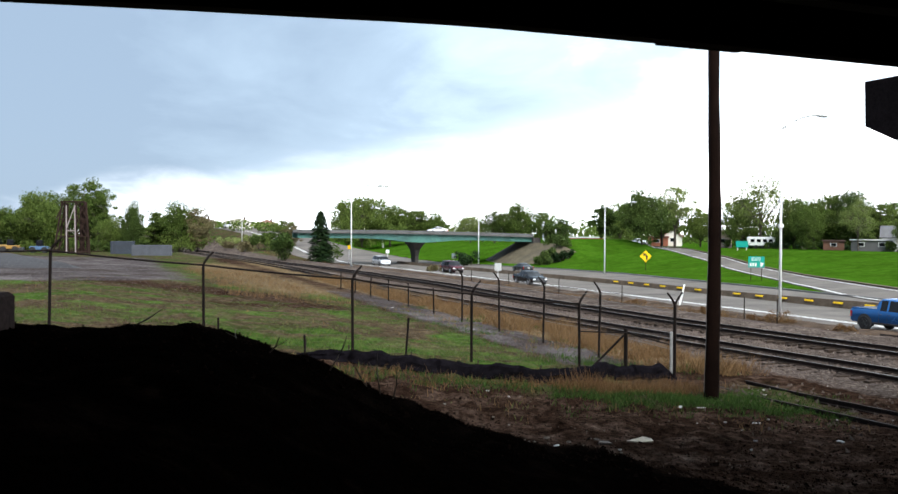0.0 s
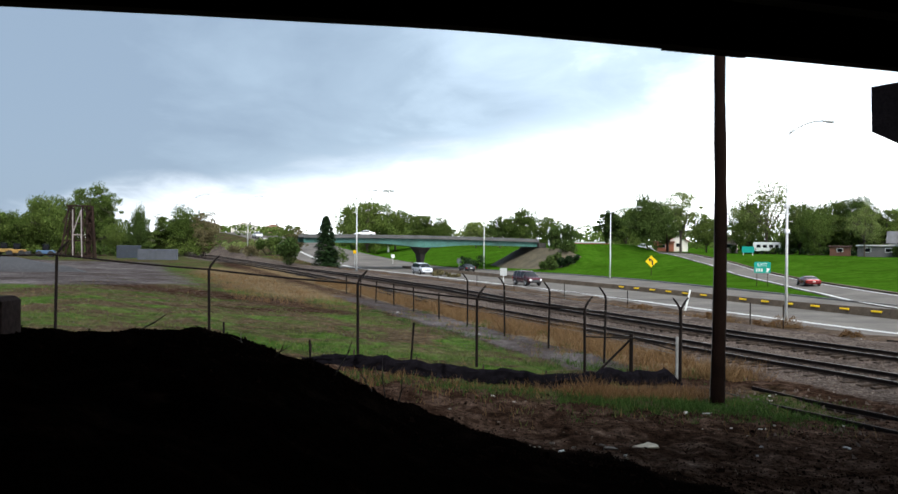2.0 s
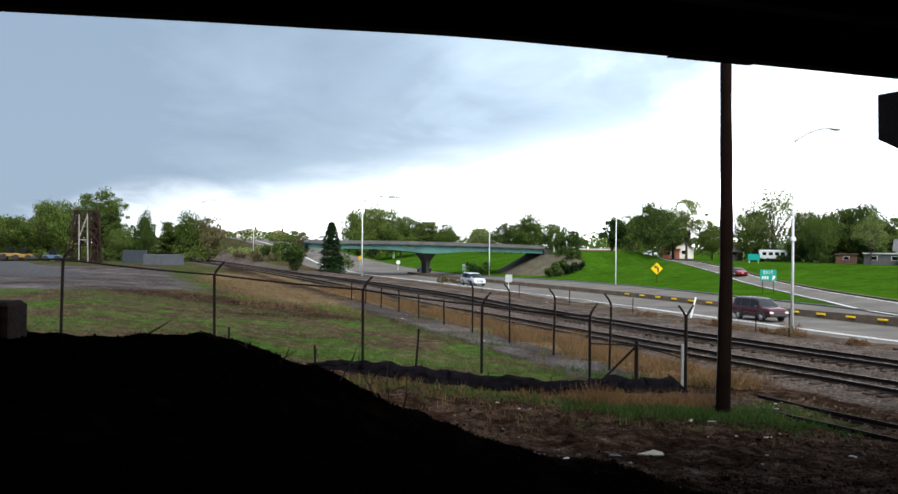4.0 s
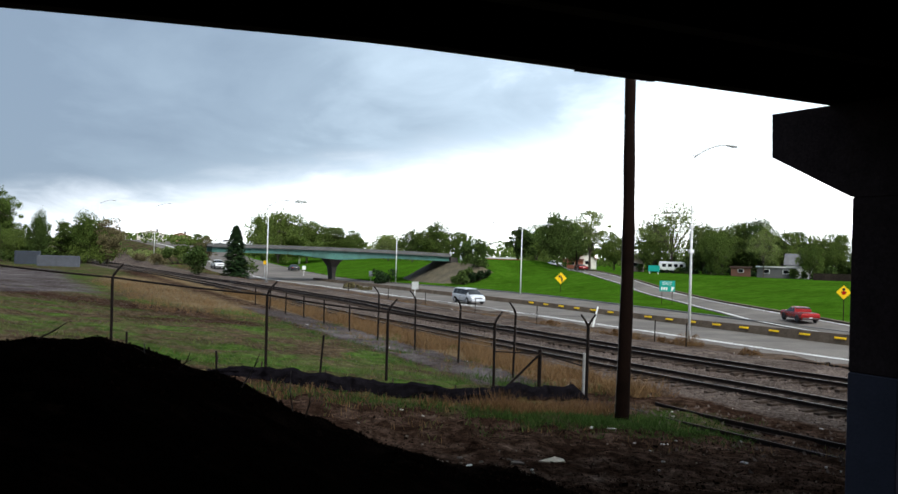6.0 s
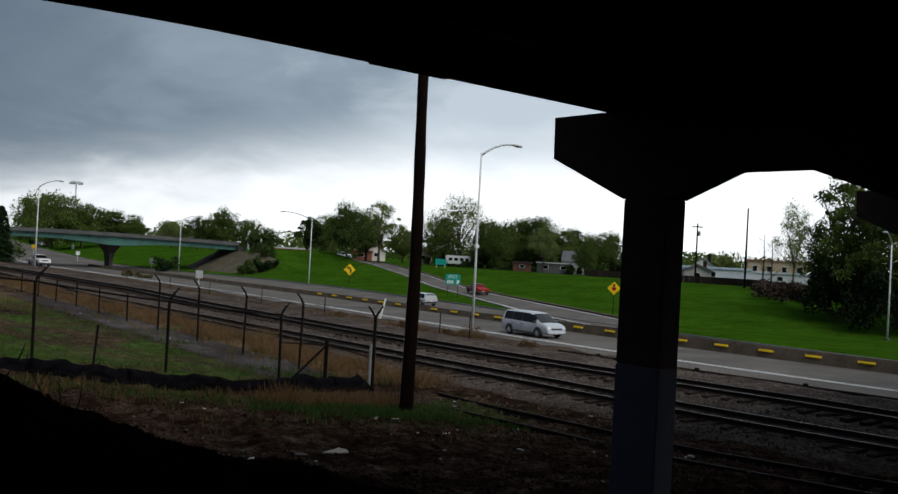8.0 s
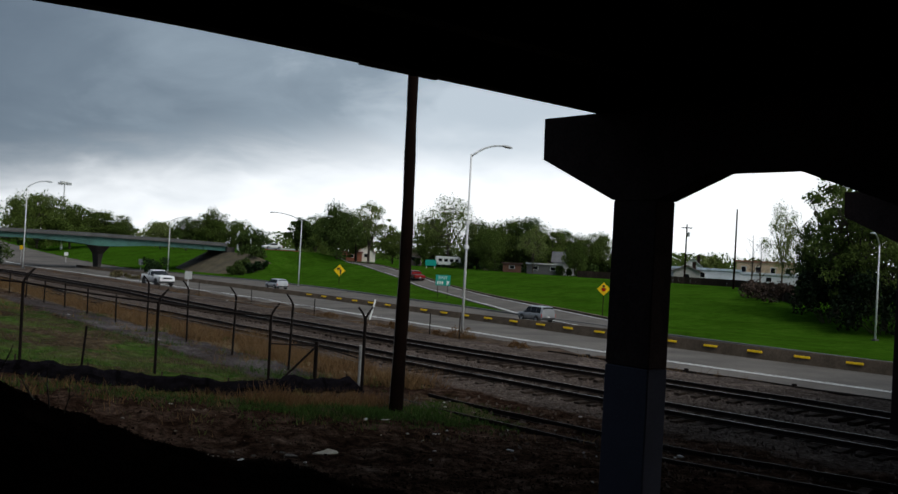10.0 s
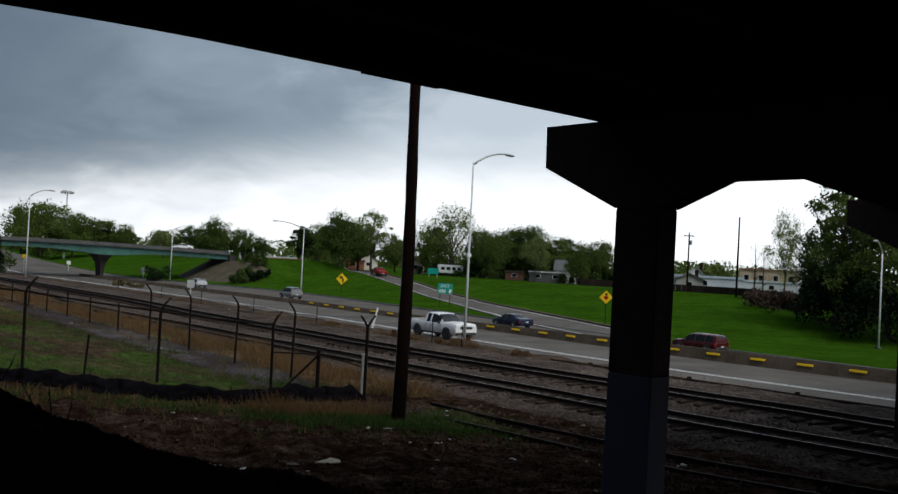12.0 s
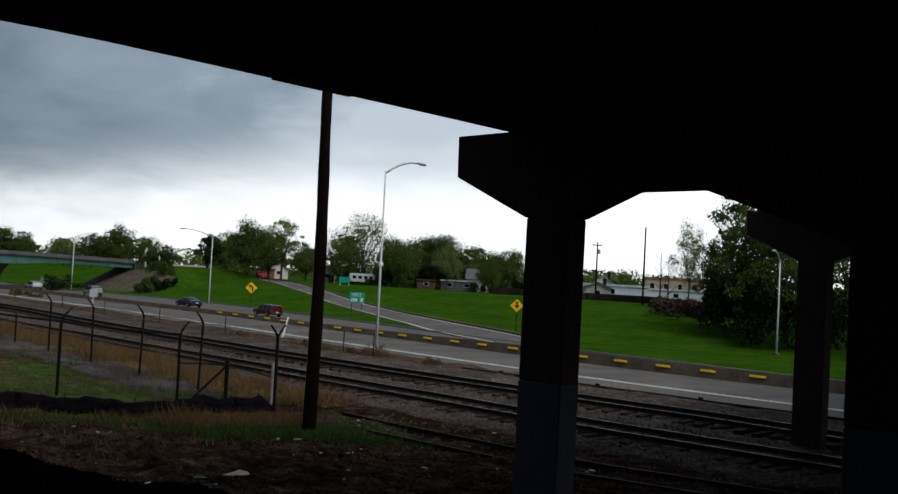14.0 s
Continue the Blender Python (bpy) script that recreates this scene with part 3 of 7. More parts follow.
def build_road():
    road = thing("road", "wide grey concrete dual carriageway with white lane lines", "road", kind="structure")
    s = Shape()
    ys = np.concatenate([np.arange(-300, -60, 20.0), np.arange(-60, 150, 4.0), np.arange(150, 350, 5.0)])
    L = [(edge_x(y) - 4.6, y, float(rise(y))) for y in ys]
    Rr = [(float(np.interp(y, FAR_Y, FAR_X)), y, float(rise(y))) for y in ys]
    s.strip([Vector(p) for p in L], [Vector(p) for p in Rr])
    part("carriageway", s, M["concrete_road"], road)
    part("lane_line", lane_strip(-.32, -.04, .006), M["line"], road, "broad white painted edge line")
    part("lane_line", lane_strip(.16, .28, .006), M["line"], road, "thin white line beside the edge line")
    # median barrier with its yellow marks
    bar = thing("median_barrier", "low rust-brown median barrier with yellow marker plates", "barrier")
    line = [p for p in LANE if -50 <= p.y <= 175]
    lo = offset_line(line, 8.0)
    hi = offset_line(line, 8.16)
    hj = offset_line(line, 8.34)
    lf = offset_line(line, 8.5)
    s = Shape().loft([[(p.x, p.y, 0), (q.x, q.y, .74 - .26 * float(ramp01(q.y, 58, 85))), (r.x, r.y, .74 - .26 * float(ramp01(q.y, 58, 85))), (w.x, w.y, 0)] for p, q, r, w in zip(lo, hi, hj, lf)])
    part("wall", s, M["rust_barrier"], bar)
    dense = smooth_line([(p.x, p.y, 0) for p in line], .25)
    dist, k = 0.0, 0
    sm = Shape().box(-.52, .52, -.07, .0, -.075, .075, bevel=.02).mesh("marker", M["yellow"])
    offs = offset_line(dense, 8.05)
    for i in range(1, len(offs)):
        dist += (offs[i] - offs[i - 1]).length
        if dist >= 3.1 and offs[i].y > 18 and offs[i].y < 108:
            dist = 0
            d = offs[i] - offs[i - 1]
            o = part("marker", sm, None, bar, "yellow marker plate" if k == 0 else "")
            o.matrix_basis = pose(offs[i].x, offs[i].y, .44 - .14 * float(ramp01(offs[i].y, 58, 85)), 0, 0, math.degrees(math.atan2(d.y, d.x)) + 180) @ pose(0, 0, 0, -14, 0, 0)
            k += 1
    # ragged dirt bank that hides the near edge of the road
    rnd = random.Random(19)
    near = smooth_line([(p.x, p.y, 0) for p in LANE if 8 < p.y < 170], .55)
    prof = ((-3.3, -.12), (-3.55, .05), (-3.9, .16), (-4.4, .30), (-5.0, .36), (-5.8, .28), (-6.8, .05), (-7.4, -.2))
    cols = [offset_line(near, a) for a, b in prof]
    rings = []
    for i in range(len(near)):
        row = []
        for c, (a, b) in zip(cols, prof):
            p = c[i]
            k = noise.noise((p.x * .35, p.y * .35, 1)) * .22 + noise.noise((p.x * 1.3, p.y * 1.3, 5)) * .09
            w = .35 * noise.noise((p.y * .5, 3, a))
            g = max(H(p.x, p.y), -.1)
            row.append((p.x + w, p.y, float(rise(p.y)) + (g if a < -5.2 else max(g, 0) * .6) + (b + (k if b > 0 else 0)) * (.25 + .75 * float(ramp01(p.y, 40, 56)))))
        rings.append(row)
    s = Shape()
    for a, b in zip(range(len(prof) - 1), range(1, len(prof))):
        s.strip([r[b] for r in rings], [r[a] for r in rings])
    solid("dirt_bank", s, M["bank"], "ragged brown dirt bank along the road's near edge", "dirt bank", kind="structure", smooth=True)
    # kerb of the lawn
    ys = np.arange(-40, 240, 4.0)
    s = Shape()
    fx = [float(np.interp(y, FAR_Y, FAR_X)) for y in ys]
    s.strip([(x - .1, y, 0) for x, y in zip(fx, ys)], [(x - .06, y, .15) for x, y in zip(fx, ys)])
    s.strip([(x - .06, y, .15) for x, y in zip(fx, ys)], [(x + .25, y, .16) for x, y in zip(fx, ys)])
    solid("kerb", s, M["bridge_conc"], "pale concrete kerb along the lawn", "kerb", kind="structure")


RAMP_L = [(36.9, 71), (36.8, 79.8), (37.6, 97.4), (39.66, 113.5), (40.2, 127.3), (40.3, 143.5), (39.4, 158), (38.6, 174), (36.5, 200), (33, 230)]
RAMP_R = [(41.6, 71), (43.2, 79.8), (44.0, 97.4), (44.4, 113.5), (44.3, 127.3), (43.4, 143.5), (42.2, 158), (41.4, 174), (39.6, 200), (37, 230)]


def build_ramp():
    l = smooth_line([(x, y, 0) for x, y in RAMP_L], 2.5)
    r = smooth_line([(x, y, 0) for x, y in RAMP_R], 2.5)
    n = min(len(l), len(r))
    l = [l[round(i * (len(l) - 1) / (n - 1))] for i in range(n)]
    r = [r[round(i * (len(r) - 1) / (n - 1))] for i in range(n)]
    ramp = thing("exit_ramp", "narrow concrete exit ramp climbing the lawn", "road", kind="structure")

    def row(k, dz):
        out = []
        for a, b in zip(l, r):
            x, y = a.x + (b.x - a.x) * k, a.y + (b.y - a.y) * k
            out.append((x, y, max(H(x, y), 0.0) + dz))
        return out
    s = Shape()
    for k in range(6):
        s.strip(row(k / 6, .09), row((k + 1) / 6, .09))
    s.strip([(x - .15, y, z - .4) for x, y, z in row(0, .09)], row(0, .09)).strip(row(1, .09), [(x + .15, y, z - .4) for x, y, z in row(1, .09)])
    part("carriageway", s, M["concrete_road"], ramp)
    part("edge_line", Shape().strip(row(.03, .105), row(.065, .105)), M["line"], ramp, "white painted edge line")
    part("edge_line", Shape().strip(row(.90, .105), row(.93, .105)), M["line"], ramp)
    s = Shape().strip(row(1.0, .05), row(1.0, .26)).strip(row(1.0, .26), row(1.07, .26)).strip(row(1.07, .26), row(1.07, -.2))
    part("kerb", s, M["rust_barrier"], ramp, "dark kerb")


# ---- railway -------------------------------------------------------------
TRACKS = [
    [(34, -6), (27.6, 9), (22.3, 23.8), (20.0, 28.9), (18.2, 32.6), (16.4, 36.4), (14.8, 40.1), (13.2, 43.9), (11.6, 47.8), (9.7, 53), (7.2, 59.8), (4.0, 69), (.3, 81.5), (-4.7, 94.7), (-11, 111.5), (-24.2, 142), (-44.5, 193), (-69, 248), (-121, 328), (-216, 448)],
    [(30, -4), (24, 9), (19.0, 19.2), (16.7, 23.9), (15.2, 27.2), (13.8, 30.4), (12.5, 33.4), (11.2, 36.4), (9.8, 39.8), (8.2, 43.8), (6.3, 48.3), (4.6, 52.5), (2.2, 58.2), (-.9, 65.2), (-3.9, 73.4), (-7.9, 86), (-14.4, 106), (-28, 141), (-49, 193), (-73, 248), (-125, 328), (-220, 448)],
    [(26, -3), (20, 7.5), (14.8, 15.2), (12.3, 18.5), (10.9, 20.9), (10.1, 22.5), (9.5, 23.7), (8.9, 25), (8.2, 27)],
]


def build_tracks():
    rail_prof = [(-.065, 0), (.065, 0), (.065, .02), (.012, .035), (.012, .115), (.036, .125), (.036, .155), (-.036, .155), (-.036, .125), (-.012, .115), (-.012, .035), (-.065, .02)]
    tie_mesh = Shape().box(-1.28, 1.28, -.115, .115, -.14, .04, bevel=.012).mesh("tie", M["tie"])
    for ti, pts in enumerate(TRACKS):
        line = smooth_line([(x, y, 0) for x, y in pts], 1.5)
        tr = thing("railway_track", ("worn railway track with shiny rails on dark ties", "worn railway track beside the main one", "disused rusty siding half sunk in dirt")[ti], "railway track", group="tracks of the yard", kind="structure")
        lift = (.12, .08, -.03)[ti]
        bed = height(np.array([p.x for p in line]), np.array([p.y for p in line]))
        bed = np.convolve(np.pad(bed, 6, mode='edge'), np.ones(13) / 13, mode='valid')
        for side in (-.7175, .7175):
            c = offset_line(line, side)
            rings = []
            for i, p in enumerate(c):
                d = c[min(i + 1, len(c) - 1)] - c[max(i - 1, 0)]
                nrm = Vector((d.y, -d.x, 0)).normalized()
                z = float(bed[i]) + lift
                rings.append([(p.x + nrm.x * a, p.y + nrm.y * a, z + b) for a, b in rail_prof])
            rail = part("rail", Shape().loft(rings), M["rail"], tr)
            if ti < 2:
                top = [(r[6], r[7]) for r in rings]
                part("rail_head", Shape().strip([(a[0], a[1], a[2] + .002) for a, b in top], [(b[0], b[1], b[2] + .002) for a, b in top]), M["rail_top"], rail, "polished rail head")
        dense = smooth_line([(p.x, p.y, 0) for p in line if 4 < p.y < 120], .55)
        rnd = random.Random(5 + ti)
        way = [p.y for p in line]
        for i in range(0, len(dense) - 1):
            if i > 260 or (ti == 2 and rnd.random() < .35):
                continue
            p, d = dense[i], dense[i + 1] - dense[i]
            o = part("tie", tie_mesh, None, tr)
            o.matrix_basis = pose(p.x, p.y, float(np.interp(p.y, way, bed)) + lift - .075 + rnd.uniform(-.015, .012), 0, 0, math.degrees(math.atan2(d.y, d.x)) - 90 + rnd.uniform(-3, 3))
    # loose ballast
    rnd = random.Random(3)
    s = Shape()
    for pts, n in ((TRACKS[0], 5200), (TRACKS[1], 5200), (TRACKS[2], 500)):
        line = smooth_line([(x, y, 0) for x, y in pts], .5)
        line = [p for p in line if 12 < p.y < 75]
        for _ in range(n):
            i = rnd.randrange(len(line) - 1)
            p, d = line[i], (line[i + 1] - line[i]).normalized()
            o = rnd.gauss(0, 1.6)
            x, y = p.x + d.y * o + rnd.uniform(-.3, .3), p.y - d.x * o
            r = rnd.uniform(.025, .075)
            z = H(x, y) + r * .3
            c = [Vector((rnd.uniform(-r, r), rnd.uniform(-r, r), 0)) for _ in range(3)]
            s.add([(x - r, y - r * .6, z - r), (x + r, y - r, z - r), (x + r * .3, y + r, z - r), (x + c[0].x, y + c[0].y, z + r)], [(0, 1, 3), (1, 2, 3), (2, 0, 3)])
    solid("ballast", s, M["stone"], "loose grey-brown ballast stones along the rails", "ballast", kind="stuff")


# ---- bridge overhead -----------------------------------------------------
# the last two points run on unseen, added to block light from the east
FASCIA = [(-40, 8.2), (-22, 9.0), (-12, 9.75), (-5.04, 10.76), (-1.52, 11.45), (0.04, 11.78), (1.78, 12.38), (7.02, 14.46), (12, 16.6), (20.5, 20.4), (34, 27), (52, 36.5), (90, 57), (140, 84)]
SOFFIT = 8.0


def build_overhead_bridge():
    line = smooth_line([(x, y, 0) for x, y in FASCIA], 1.2)
    br = thing("overhead_bridge", "dark steel girder bridge spanning overhead with near-black underside", "bridge", kind="structure")
    for k, off in enumerate((.15, 2.6, 5.2, 7.8, 10.4, 13.0, 15.6)):
        sec = ((-.14, 0), (.14, 0), (.14, .04), (.012, .045), (.012, 1.27), (.14, 1.28), (.14, 1.31), (-.14, 1.31), (-.14, 1.28), (-.012, 1.27), (-.012, .045), (-.14, .04))
        cols = [offset_line(line, off + a) for a, b in sec]
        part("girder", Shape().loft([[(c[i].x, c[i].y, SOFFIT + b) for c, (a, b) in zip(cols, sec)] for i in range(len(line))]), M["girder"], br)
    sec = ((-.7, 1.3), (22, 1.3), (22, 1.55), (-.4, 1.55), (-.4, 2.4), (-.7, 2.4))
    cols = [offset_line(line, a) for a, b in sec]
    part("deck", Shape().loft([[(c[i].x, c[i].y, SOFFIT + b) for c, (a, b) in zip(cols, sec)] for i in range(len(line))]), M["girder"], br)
    # splice plate with bolts on the outer girder's flange
    sp = Shape()
    seg = offset_line(smooth_line([(x, y, 0) for x, y in FASCIA], .11), 0.0)
    for p in seg:
        if 2.95 < p.x < 4.25:
            sp.box(p.x - .06, p.x + .06, p.y - .004, p.y + .05, SOFFIT - .007, SOFFIT + .01)
            sp.box(p.x - .018, p.x + .018, p.y - .003, p.y + .03, SOFFIT - .013, SOFFIT - .005, bevel=.003)
    part("splice_plate", sp, M["girder"], br, "bolted splice plate")
    # bents
    ax = Vector((.929, .370, 0))
    bx = Vector((.370, -.929, 0))
    for nth, c in enumerate(((8.12, 13.9), (21.6, 21.5))):
        split = (3.75, 1.3)[nth]
        m = Matrix(((bx.x, ax.x, 0, c[0]), (bx.y, ax.y, 0, c[1]), (0, 0, 1, 0), (0, 0, 0, 1)))
        bent = thing("bridge_pier", "dark concrete bridge pier with tapered cap and grey-painted column feet", "bridge pier", group="piers of the overhead bridge")
        bent.matrix_basis = m
        outline = [(-2.14, 8.0), (-2.12, 7.25), (-.46, 6.5), (.46, 6.5), (1.52, 6.93), (2.78, 6.93), (5.02, 6.12), (5.94, 6.12), (7.6, 6.9), (8.8, 6.9), (10.6, 6.2), (11.5, 6.2), (13.2, 7.25), (13.2, 8.0)]
        n = len(outline)
        s = Shape()
        d = .26
        s.add([(p, -d, q) for p, q in outline] + [(p, d, q) for p, q in outline], [tuple(range(n)), tuple(range(2 * n - 1, n - 1, -1))] + [(i, n + i, n + (i + 1) % n, (i + 1) % n) for i in range(n)])
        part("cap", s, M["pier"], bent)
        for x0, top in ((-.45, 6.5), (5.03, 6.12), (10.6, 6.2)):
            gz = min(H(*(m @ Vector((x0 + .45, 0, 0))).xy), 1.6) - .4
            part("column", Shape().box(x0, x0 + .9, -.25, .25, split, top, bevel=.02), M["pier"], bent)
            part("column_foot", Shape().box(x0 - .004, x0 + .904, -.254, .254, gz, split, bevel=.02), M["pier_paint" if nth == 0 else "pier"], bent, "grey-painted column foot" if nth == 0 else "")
    # unseen wall added behind the camera to keep light out below the deck
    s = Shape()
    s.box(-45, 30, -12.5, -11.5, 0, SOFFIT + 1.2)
    solid("unseen_rear_wall", s, M["pier"], "unseen dark concrete wall added behind the camera, under the bridge", "wall", kind="structure")


# ---- far road bridge -----------------------------------------------------


def build_road_bridge():
    br = thing("road_bridge", "green steel girder overpass with concrete parapet on a tapered pier", "bridge", kind="structure")
    A, B = Vector((-24.5, 163.4, 0)), Vector((17.1, 174.2, 0))
    d = (B - A).normalized()
    nrm = Vector((-d.y, d.x, 0))
    n = 40
    L = (B - A).length
    P = 21.7

    def top(k):
        return 6.2 - .55 * k + .2 * math.sin(math.pi * k)

    def depth(k):
        s = k * L
        return .85 + .65 * math.exp(-((s - P) / 5.5) ** 2)
    for side, y0 in ((0, 0.0), (1, 8.6)):
        pts = [A + d * (L * i / n) + nrm * y0 for i in range(n + 1)]
        s = Shape()
        s.loft([[(p.x + nrm.x * o, p.y + nrm.y * o, top(i / n) - .62 - q * depth(i / n)) for o, q in ((0, 0), (.3, 0), (.3, 1), (0, 1))] for i, p in enumerate(pts)])
        part("girder", s, M["bridge_green"], br, "green-painted haunched steel girder")
        s = Shape()
        s.loft([[(p.x + nrm.x * o, p.y + nrm.y * o, top(i / n) + q) for o, q in ((-.5, -.62), (.0, -.62), (.0, 0), (-.3, .0), (-.32, -.36), (-.5, -.38))] for i, p in enumerate(pts)])
        part("parapet", s, M["bridge_conc"], br, "grey concrete parapet")
        for i in range(1, n):
            if i % 2 == 0:
                p = pts[i]
                o = .02 if side == 0 else -.02
                s = Shape().box(-.03, .03, -.08, .02, -.0, depth(i / n) - .05, Matrix.Translation((p.x - nrm.x * o, p.y - nrm.y * o, top(i / n) - .62 - depth(i / n) + .02)) @ Matrix.Rotation(math.atan2(d.y, d.x), 4, "Z"))
                part("stiffener", s, M["bridge_green"], br)
    s = Shape()
    s.loft([[(p.x + nrm.x * o, p.y + nrm.y * o, top(i / n) + q) for o, q in ((-.4, -.64), (8.9, -.64), (8.9, -.45), (-.4, -.45))] for i, p in enumerate([A + d * (L * i / n) for i in range(n + 1)])])
    part("deck", s, M["asphalt"], br)
    # pier
    c = A + d * P + nrm * 4.3
    m = Matrix.Translation((c.x, c.y, 0)) @ Matrix.Rotation(math.atan2(d.y, d.x), 4, "Z")
    rings = [[m @ Vector((x * a, y * b, z)) for x, y in ((-1, -1), (1, -1), (1, 1), (-1, 1))] for z, a, b in ((-.3, .27, 1.7), (1.5, .30, 1.8), (2.7, .46, 2.1), (3.5, .88, 2.9), (4.05, 1.25, 3.4))]
    part("pier", Shape().loft(rings), M["bridge_dark"], br, "dark flared concrete pier")
    for e, side in ((B, 1),):
        s = Shape()
        mm = Matrix.Translation((e.x, e.y, 0)) @ Matrix.Rotation(math.atan2(d.y, d.x), 4, "Z")
        s.box(-.2 if side > 0 else -1.2, 1.2 if side > 0 else .2, -.9, 9.5, -.5, (top(1) if side > 0 else top(0)) - .7, mm)
        part("abutment", s, M["bridge_dark"], br)
        s = Shape()
        s.add([mm @ Vector(p) for p in ((0, -.6, 4.1), (0, 9.3, 4.1), (-7.5, 9.3, -.05), (-7.5, -.6, -.05), (2.5, -6.5, 3.9), (-5.0, -8.0, -.05), (6.5, -11, 1.6), (1.5, -12.5, -.05))], [(0, 3, 2, 1), (4, 5, 3, 0), (4, 6, 7, 5)])
        part("slope_paving", s, M["slope"], br, "brown paved slope below the abutment")
    return A, B, d, nrm, top


# ---- fence, pole, lamps --------------------------------------------------
FRONT = [(-15.0, 24.6), (-10.8, 26.27), (-6.82, 27.44), (-2.49, 27.2), (.94, 27.6), (4.2, 28.3), (7.01, 28.1)]


def fence_post(x, y, h, arms, turn, kind="post", r=.032, lean=(0, 0)):
    s = Shape().tube([(0, 0, -.3), (0, 0, h)], r, 8)
    o = thing("fence_post", "weathered steel fence post with angled wire arm" if arms else "short weathered steel fence post", "fence post", (x, y, H(x, y)), turn, "posts of the wire fence")
    o.rotation_euler = (radians(lean[0]), radians(lean[1]), radians(turn))
    part("pipe", s, M[kind], o)
    for k in arms:
        part("arm", Shape().tube([(0, 0, h - .05), (0, .05 * k, h + .08), (0, .14 * k, h + .2), (0, .30 * k, h + .36)], [.04, .036, .032, .026], 6), M[kind], o)
    return o


def build_fence():
    rnd = random.Random(2)
    heights = (2.2, 2.28, 2.18, 2.17, 2.0, 1.95, 2.25)
    tops = []
    for i, ((x, y), h) in enumerate(zip(FRONT, heights)):
        corner = i == len(FRONT) - 1
        arms = (1, -1) if corner else (1,)
        fence_post(x, y, h, arms, -60 if i > 1 else -75, "post", .048 if corner else .042, (rnd.uniform(-1, 1), rnd.uniform(-1, 1)))
        tops.append(Vector((x, y, H(x, y) + h)))
    # the pale stub beside the corner and the short braced post
    o = thing("gate_post", "pale galvanised stub post at the fence corner", "fence post", (6.93, 28.15, H(6.93, 28.15)))
    part("pipe", Shape().tube([(0, 0, -.2), (0, 0, 1.45)], .05, 8), M["post_light"], o)
    o = thing("brace_post", "short dark post with a diagonal brace", "fence post", (5.55, 28.1, H(5.55, 28.1)))
    part("pipe", Shape().tube([(0, 0, -.2), (0, 0, 1.35)], .06, 8), M["post"], o)
    part("brace", Shape().tube([(0, 0, 1.2), (-1.15, -.05, .05)], .035, 6), M["post"], o)
    o = thing("fence_rail", "thin horizontal pipe rail between fence posts", "fence rail")
    part("pipe", Shape().tube([(4.15, 27.8, H(4.15, 27.8) + 1.15), (5.55, 27.9, H(5.55, 27.9) + 1.2), (7.0, 28.3, H(7, 28.3) + 1.0)], .022, 6), M["post"], o)
    for x, y, h in ((-.95, 26.9, 1.1), (-6.2, 26.6, .75), (-3.6, 25.4, .6)):
        fence_post(x, y, h, (), 0, "post", .03, (rnd.uniform(-4, 4), rnd.uniform(-4, 4)))
    # top cable and wires
    cab = thing("fence_cable", "sagging dark top rail of the wire fence", "fence cable")
    s = Shape()
    pts = []
    for a, b in zip(tops[:6], tops[1:6]):
        for k in range(8):
            t = k / 8
            pts.append(a.lerp(b, t) + Vector((0, 0, -.03 * 4 * t * (1 - t) - .02)))
    s.tube(pts + [tops[5]], .03, 6)
    part("rail", s, M["post"], cab)
    s = Shape()
    for a, b in zip(tops[4:], tops[5:]):
        for dz in (-.05, .3):
            s.tube([a + Vector((0, 0, dz)), b + Vector((0, 0, dz))], .006, 4)
    part("wire", s, M["wire"], cab)
    # side fence along the siding
    side = [(7.01, 28.1)]
    for k in range(1, 11):
        side.append((7.03 - .326 * 4.5 * k, 28.1 + 4.5 * k))
    prev = None
    for i, (x, y) in enumerate(side[1:], 1):
        x += rnd.uniform(-.06, .06)
        fence_post(x, y, 2.25 if i < 5 else 1.4, (-1,) if i < 5 else (), -60, "post", .042, (rnd.uniform(-1.5, 1.5), rnd.uniform(-1.5, 1.5)))
    wires = thing("side_fence_wire", "rusty wires strung between the posts beside the siding", "fence wire")
    for zz in (.9, 2.0, 2.3):
        s = Shape()
        s.tube([(x, y, H(x, y) + zz) for x, y in side], .007, 4)
        part("wire", s, M["wire"], wires)
    # chain-link mesh on the corner panels
    mesh = thing("chain_link", "thin grey chain-link netting between the fence posts", "fence mesh")
    s = Shape()
    for (x0, y0), (x1, y1) in zip(FRONT[:-1], FRONT[1:]):
        Ln = math.hypot(x1 - x0, y1 - y0)
        for sgn in (1, -1):
            k = -2.0
            while k < Ln:
                a, b = (k, 0.0), (k + 2.0, 2.0)
                if a[0] < 0:
                    a = (0.0, -k)
                if b[0] > Ln:
                    b = (Ln, Ln - k)
                if b[0] > a[0]:
                    q = []
                    for u, z in (a, b):
                        u = u if sgn > 0 else Ln - u
                        px, py = x0 + (x1 - x0) * u / Ln, y0 + (y1 - y0) * u / Ln
                        q.append((px, py, H(px, py) + z))
                    s.tube(q, .0008, 3, cap=False)
                k += .16
    part("netting", s, M["wire"], mesh)
